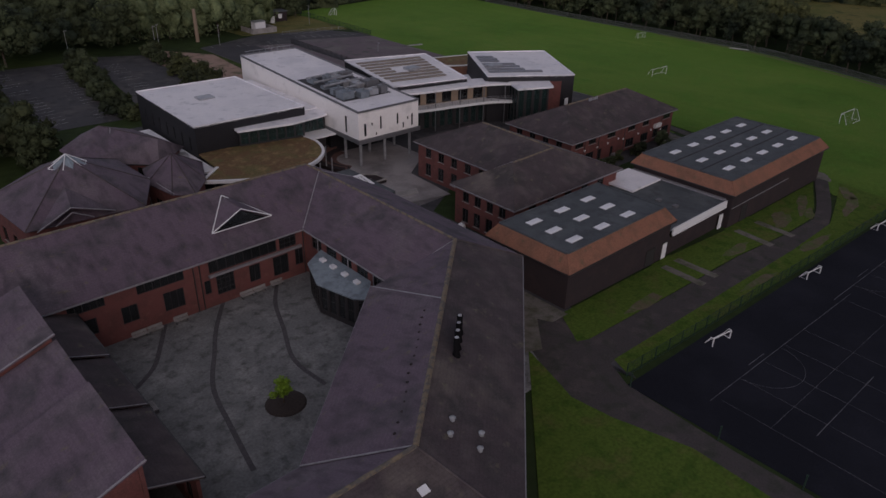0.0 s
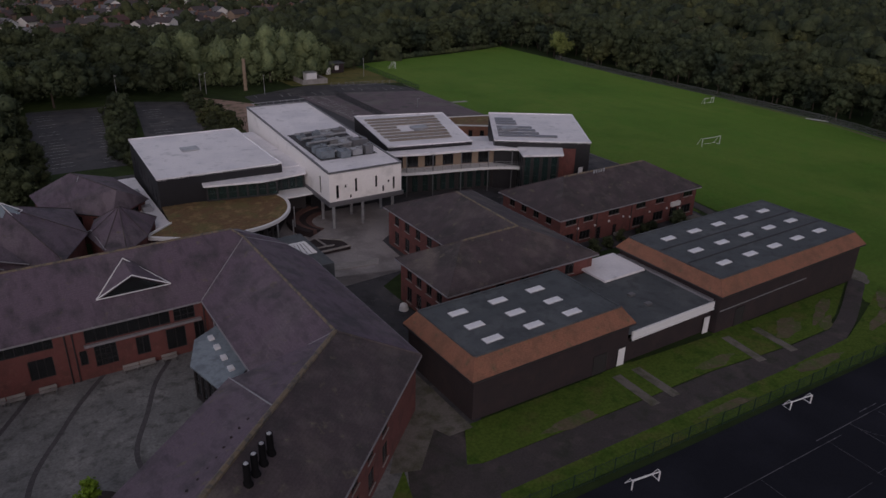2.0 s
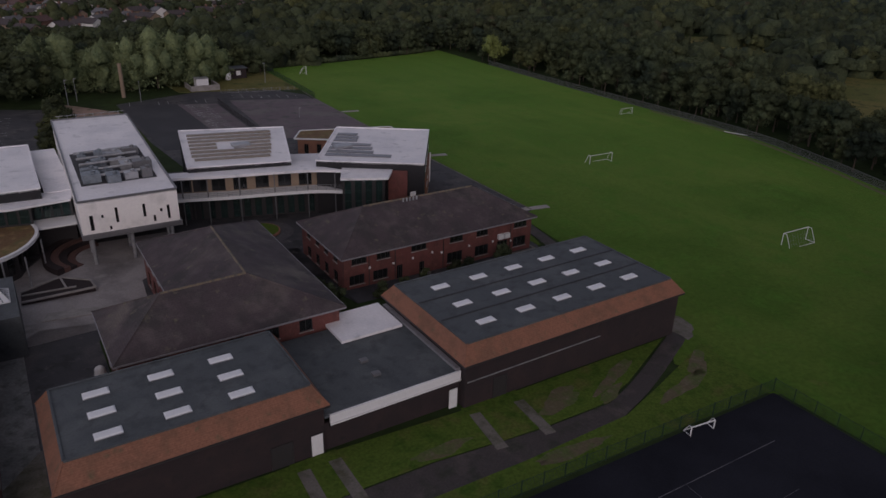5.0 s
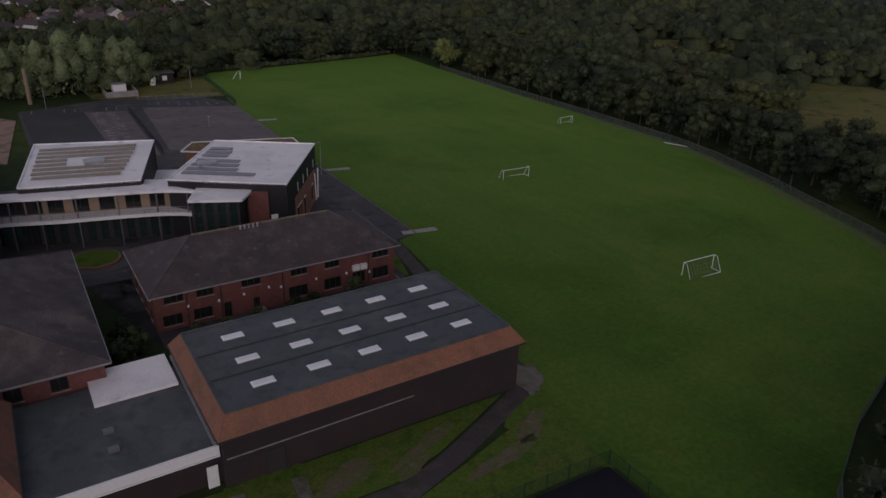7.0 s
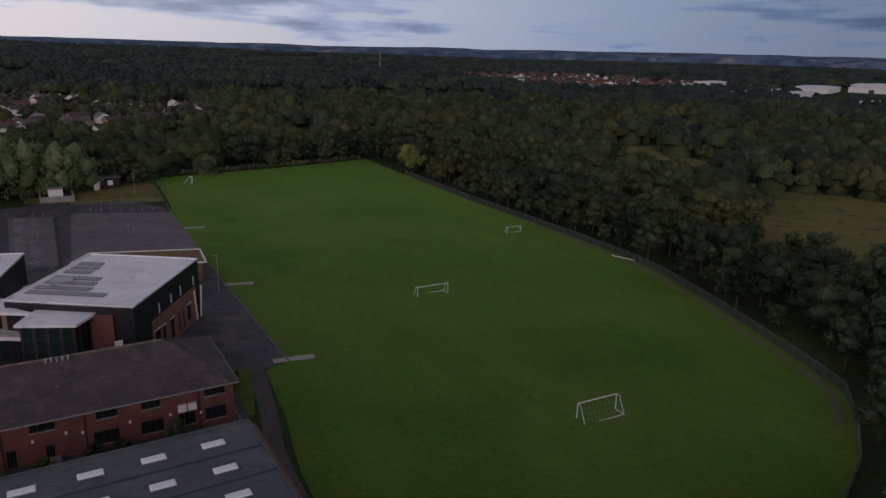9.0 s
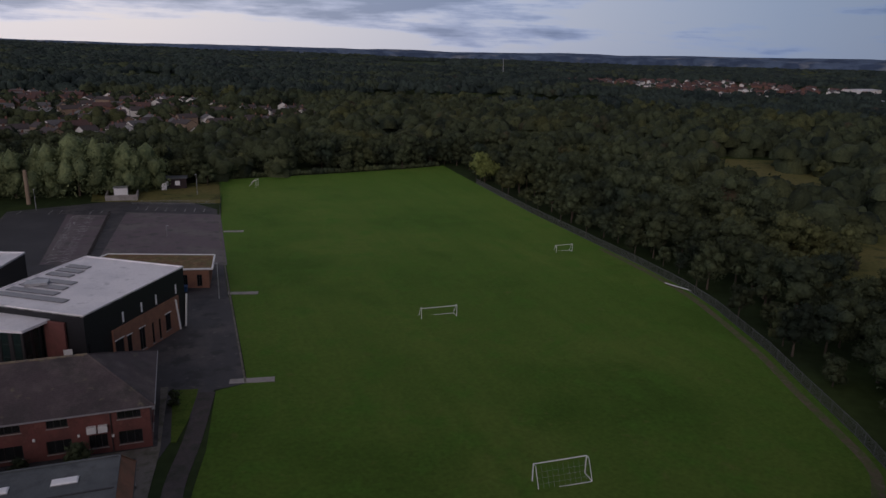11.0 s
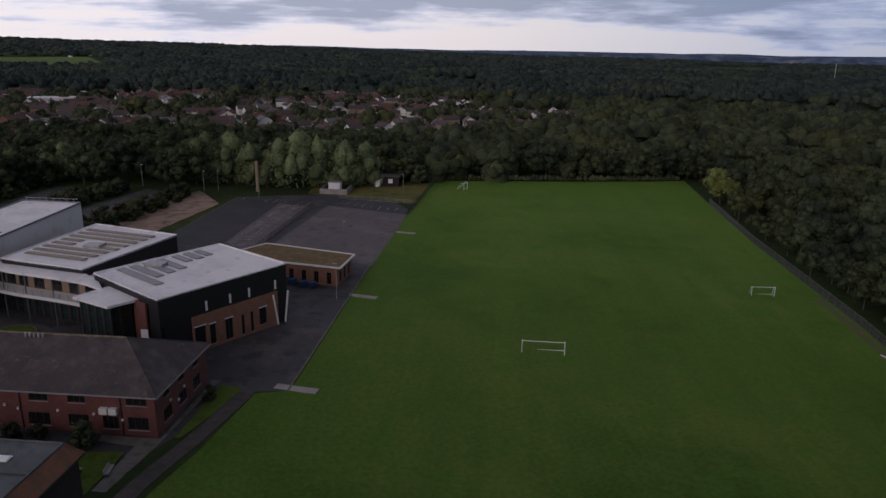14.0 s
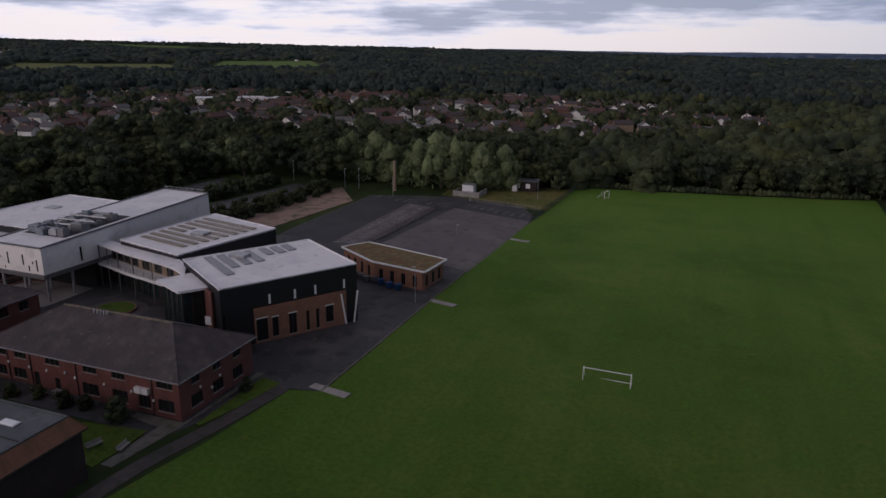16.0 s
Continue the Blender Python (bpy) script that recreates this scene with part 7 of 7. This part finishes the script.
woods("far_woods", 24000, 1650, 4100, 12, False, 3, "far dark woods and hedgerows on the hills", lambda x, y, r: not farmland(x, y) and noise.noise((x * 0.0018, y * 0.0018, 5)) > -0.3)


# ---- houses beyond the trees ----
def house_meshes(k, w, d, h, rz_):
    top = h + d * 0.3
    bm = bmesh.new()
    ends = []
    for s in (-1, 1):
        ends.append([bm.verts.new((s * w / 2, y, z)) for y, z in ((-d / 2, -1), (d / 2, -1), (d / 2, h - 0.25), (0, top - 0.15), (-d / 2, h - 0.25))])
        bm.faces.new(ends[-1])
    for i in range(5):
        bm.faces.new((ends[0][i], ends[0][(i + 1) % 5], ends[1][(i + 1) % 5], ends[1][i]))
    body = mesh_of(bm, HOUSE_WALLS[(1, 1, 2, 1, 0, 1, 2, 1)[k]])
    bm = bmesh.new()
    for s in (-1, 1):
        slab(bm, [(-w / 2 - 0.3, s * (d / 2 + 0.4), h - 0.2), (w / 2 + 0.3, s * (d / 2 + 0.4), h - 0.2), (w / 2 + 0.3, 0, top), (-w / 2 - 0.3, 0, top)], 0.2)
    roof = mesh_of(bm, HOUSE_ROOFS[(0, 2, 0, 2, 1, 0, 0, 0)[k]])
    bm = boxes((w * 0.25, w * 0.25 + 0.8, -0.4, 0.4, h, top + 1.1))
    chim = mesh_of(bm, HOUSE_WALLS[0])
    return body, roof, chim


HOUSES = [house_meshes(k, (8, 9, 11, 7.5, 13, 8.5, 9, 8)[k], (7, 7, 6.5, 6.5, 7, 7, 6.5, 7)[k], (4.2, 4.0, 4.4, 2.6, 4.4, 2.6, 2.8, 2.7)[k], 0) for k in range(8)]


def house(k, x, y, rz, label="small brick and render house with a pitched roof among trees"):
    t = new("house")
    t.location = (x, y, gz(x) + hills(x, y))
    t.rotation_euler = (0, 0, rz)
    tagged(t, label, "house", "houses beyond the wood")
    for name, me in zip(("wall", "roof", "chimney"), HOUSES[k % 8]):
        o = new(name, me)
        o.parent = t
    return t


HOUSE_ARRAYS = []
for group in HOUSES:
    sets = []
    for me in group:
        me.calc_loop_triangles()
        v = np.array([q.co[:] for q in me.vertices])
        f = np.array([q.vertices[:] for q in me.loop_triangles])
        sets.append((v, f, me.materials[0]))
    HOUSE_ARRAYS.append(sets)


def joined_houses(name, places, label):
    """Houses too far off to be told apart, as one mesh with its materials."""
    vs, fs, ms, mats, n = [], [], [], [], 0
    for k, x, y, rz in places:
        c, s = math.cos(rz), math.sin(rz)
        z = gz(x) + hills(x, y)
        for v, f, m in HOUSE_ARRAYS[k % 8]:
            if m not in mats:
                mats.append(m)
            vs.append(np.stack([v[:, 0] * c - v[:, 1] * s + x, v[:, 0] * s + v[:, 1] * c + y, v[:, 2] + z], 1))
            fs.append(f + n)
            ms += [mats.index(m)] * len(f)
            n += len(v)
    me = bpy.data.meshes.new(name)
    me.from_pydata(np.concatenate(vs).tolist(), [], np.concatenate(fs).tolist())
    for m in mats:
        me.materials.append(m)
    me.polygons.foreach_set("material_index", ms)
    return tagged(new(name, me), label, "houses", kind="stuff")


random.seed(21)
made = []
tries = 0
street_rest = []
while len(made) < 520 and tries < 12000:
    tries += 1
    x, y = random.uniform(-330, 228), random.uniform(252, 640)
    if not town(x, y):
        continue
    if all((x - a) ** 2 + (y - b) ** 2 > 10.4 ** 2 for a, b in made):
        made.append((x, y))
        q = (random.randrange(8), x, y, random.choice((0.2, 1.75)) + 0.5 * math.sin(x * 0.012 + y * 0.017) + random.uniform(-0.12, 0.12))
        if len(made) < 300:
            house(*q)
        else:
            street_rest.append(q)
joined_houses("town_houses", street_rest, "brick and render houses crowded among trees")
far_town = []
for q in range(260):
    x, y = random.uniform(720, 1120), random.uniform(700, 1130)
    far_town.append((random.choice((1, 4, 7, 4)), x, y, random.choice((0.5, 2.0)) + random.uniform(-0.2, 0.2)))
for q in range(160):
    far_town.append((random.randrange(8), random.uniform(-620, -120), random.uniform(760, 1000), random.uniform(0, 3)))
for q in range(330):
    far_town.append((random.choice((1, 3, 6, 2)), random.gauss(-1750, 330), random.gauss(1850, 130), random.uniform(0, 3)))
for q in range(120):
    far_town.append((random.randrange(8), random.uniform(-520, 120), random.uniform(820, 900), random.uniform(0, 3)))
joined_houses("far_town_houses", far_town, "red-roofed houses of a far town")
random.seed(31)
for cx, cy, w, d, rz in ((880, 560, 90, 40, 0.3), (975, 570, 80, 45, 0.3), (1150, 640, 110, 50, 0.4), (1260, 620, 90, 50, 0.4), (868, 400, 70, 30, 0.2), (1085, 780, 60, 30, 0.3), (1400, 690, 120, 60, 0.4), (-175, 480, 34, 16, 0.4), (-150, 500, 30, 14, 0.4)):
    t = thing("warehouse", (cx, cy, gz(cx)), "long pale flat-roofed warehouse beyond the woods", "warehouse", "far warehouses")
    BASE[t] = Vector((0, 0, 0))
    t.rotation_euler = (0, 0, rz)
    h = 7.5 if w > 50 else 5
    part("wall", boxes((-w / 2, w / 2, -d / 2, d / 2, -3, h)), HOUSE_WALLS[1], t)
    bm = bmesh.new()
    slab(bm, [(-w / 2 - 0.5, -d / 2 - 0.5, h + 0.2), (w / 2 + 0.5, -d / 2 - 0.5, h + 0.2), (w / 2 + 0.5, 0, h + 0.9), (-w / 2 - 0.5, 0, h + 0.9)], 0.3)
    part("roof_slope", bm, MEMBRANE, t)
    bm = bmesh.new()
    slab(bm, [(-w / 2 - 0.5, 0, h + 0.9), (w / 2 + 0.5, 0, h + 0.9), (w / 2 + 0.5, d / 2 + 0.5, h + 0.2), (-w / 2 - 0.5, d / 2 + 0.5, h + 0.2)], 0.3)
    part("roof_slope", bm, MEMBRANE, t)
# pale farm fields on the far slopes
for cx, cy, w, d, rz in FARM + ((356, 100, 170, 104, -0.25), (382, 232, 56, 90, -0.4)):
    bm = bmesh.new()
    n = 10
    grid = [[bm.verts.new((cx + math.cos(rz) * u * w - math.sin(rz) * v * d, cy + math.sin(rz) * u * w + math.cos(rz) * v * d, 0)) for u in np.linspace(-0.5, 0.5, n)] for v in np.linspace(-0.5, 0.5, n)]
    for r_ in grid:
        for v in r_:
            v.co.z = gz(v.co.x) + hills(v.co.x, v.co.y) + 0.6
    for i in range(n - 1):
        for j in range(n - 1):
            bm.faces.new((grid[i][j], grid[i][j + 1], grid[i + 1][j + 1], grid[i + 1][j]))
    solo("farm_field", bm, DRY if cy < 300 else OLIVE_FIELD if cx == -950 else FIELDS, "dry meadow in a clearing of the wood" if cy < 300 else "pale green farm field beyond the houses", "field", kind="structure")


# ---- hedges, shrub and rough edges ----
tr, cr = SHRUB
plant("shrub", tr, cr, 25.6, 50.2, 1.25, 0.5, "bright green leafy shrub in the courtyard bed", "", z=0.3)
hedge("back_hedge", [(153, 256.5), (200, 270), (246, 284.5)], 2.2, 2.0, "rough dark hedge along the back of the field", 81, LEAF)
hedge("corner_bushes", [(145, 246), (150, 252)], 4.0, 3.0, "dark bushes at the corner of the field", 82, LEAF)
for k, (x, y, s) in enumerate(((201, 269.5, 0.55), (147, 244, 0.7), (143.5, 247, 0.8), (139, 248, 0.7))):
    t_, c_ = BROAD[k % 6]
    plant("tree", t_, c_, x, y, s, k, "dark conical tree at the back of the field", "trees at the back of the field")
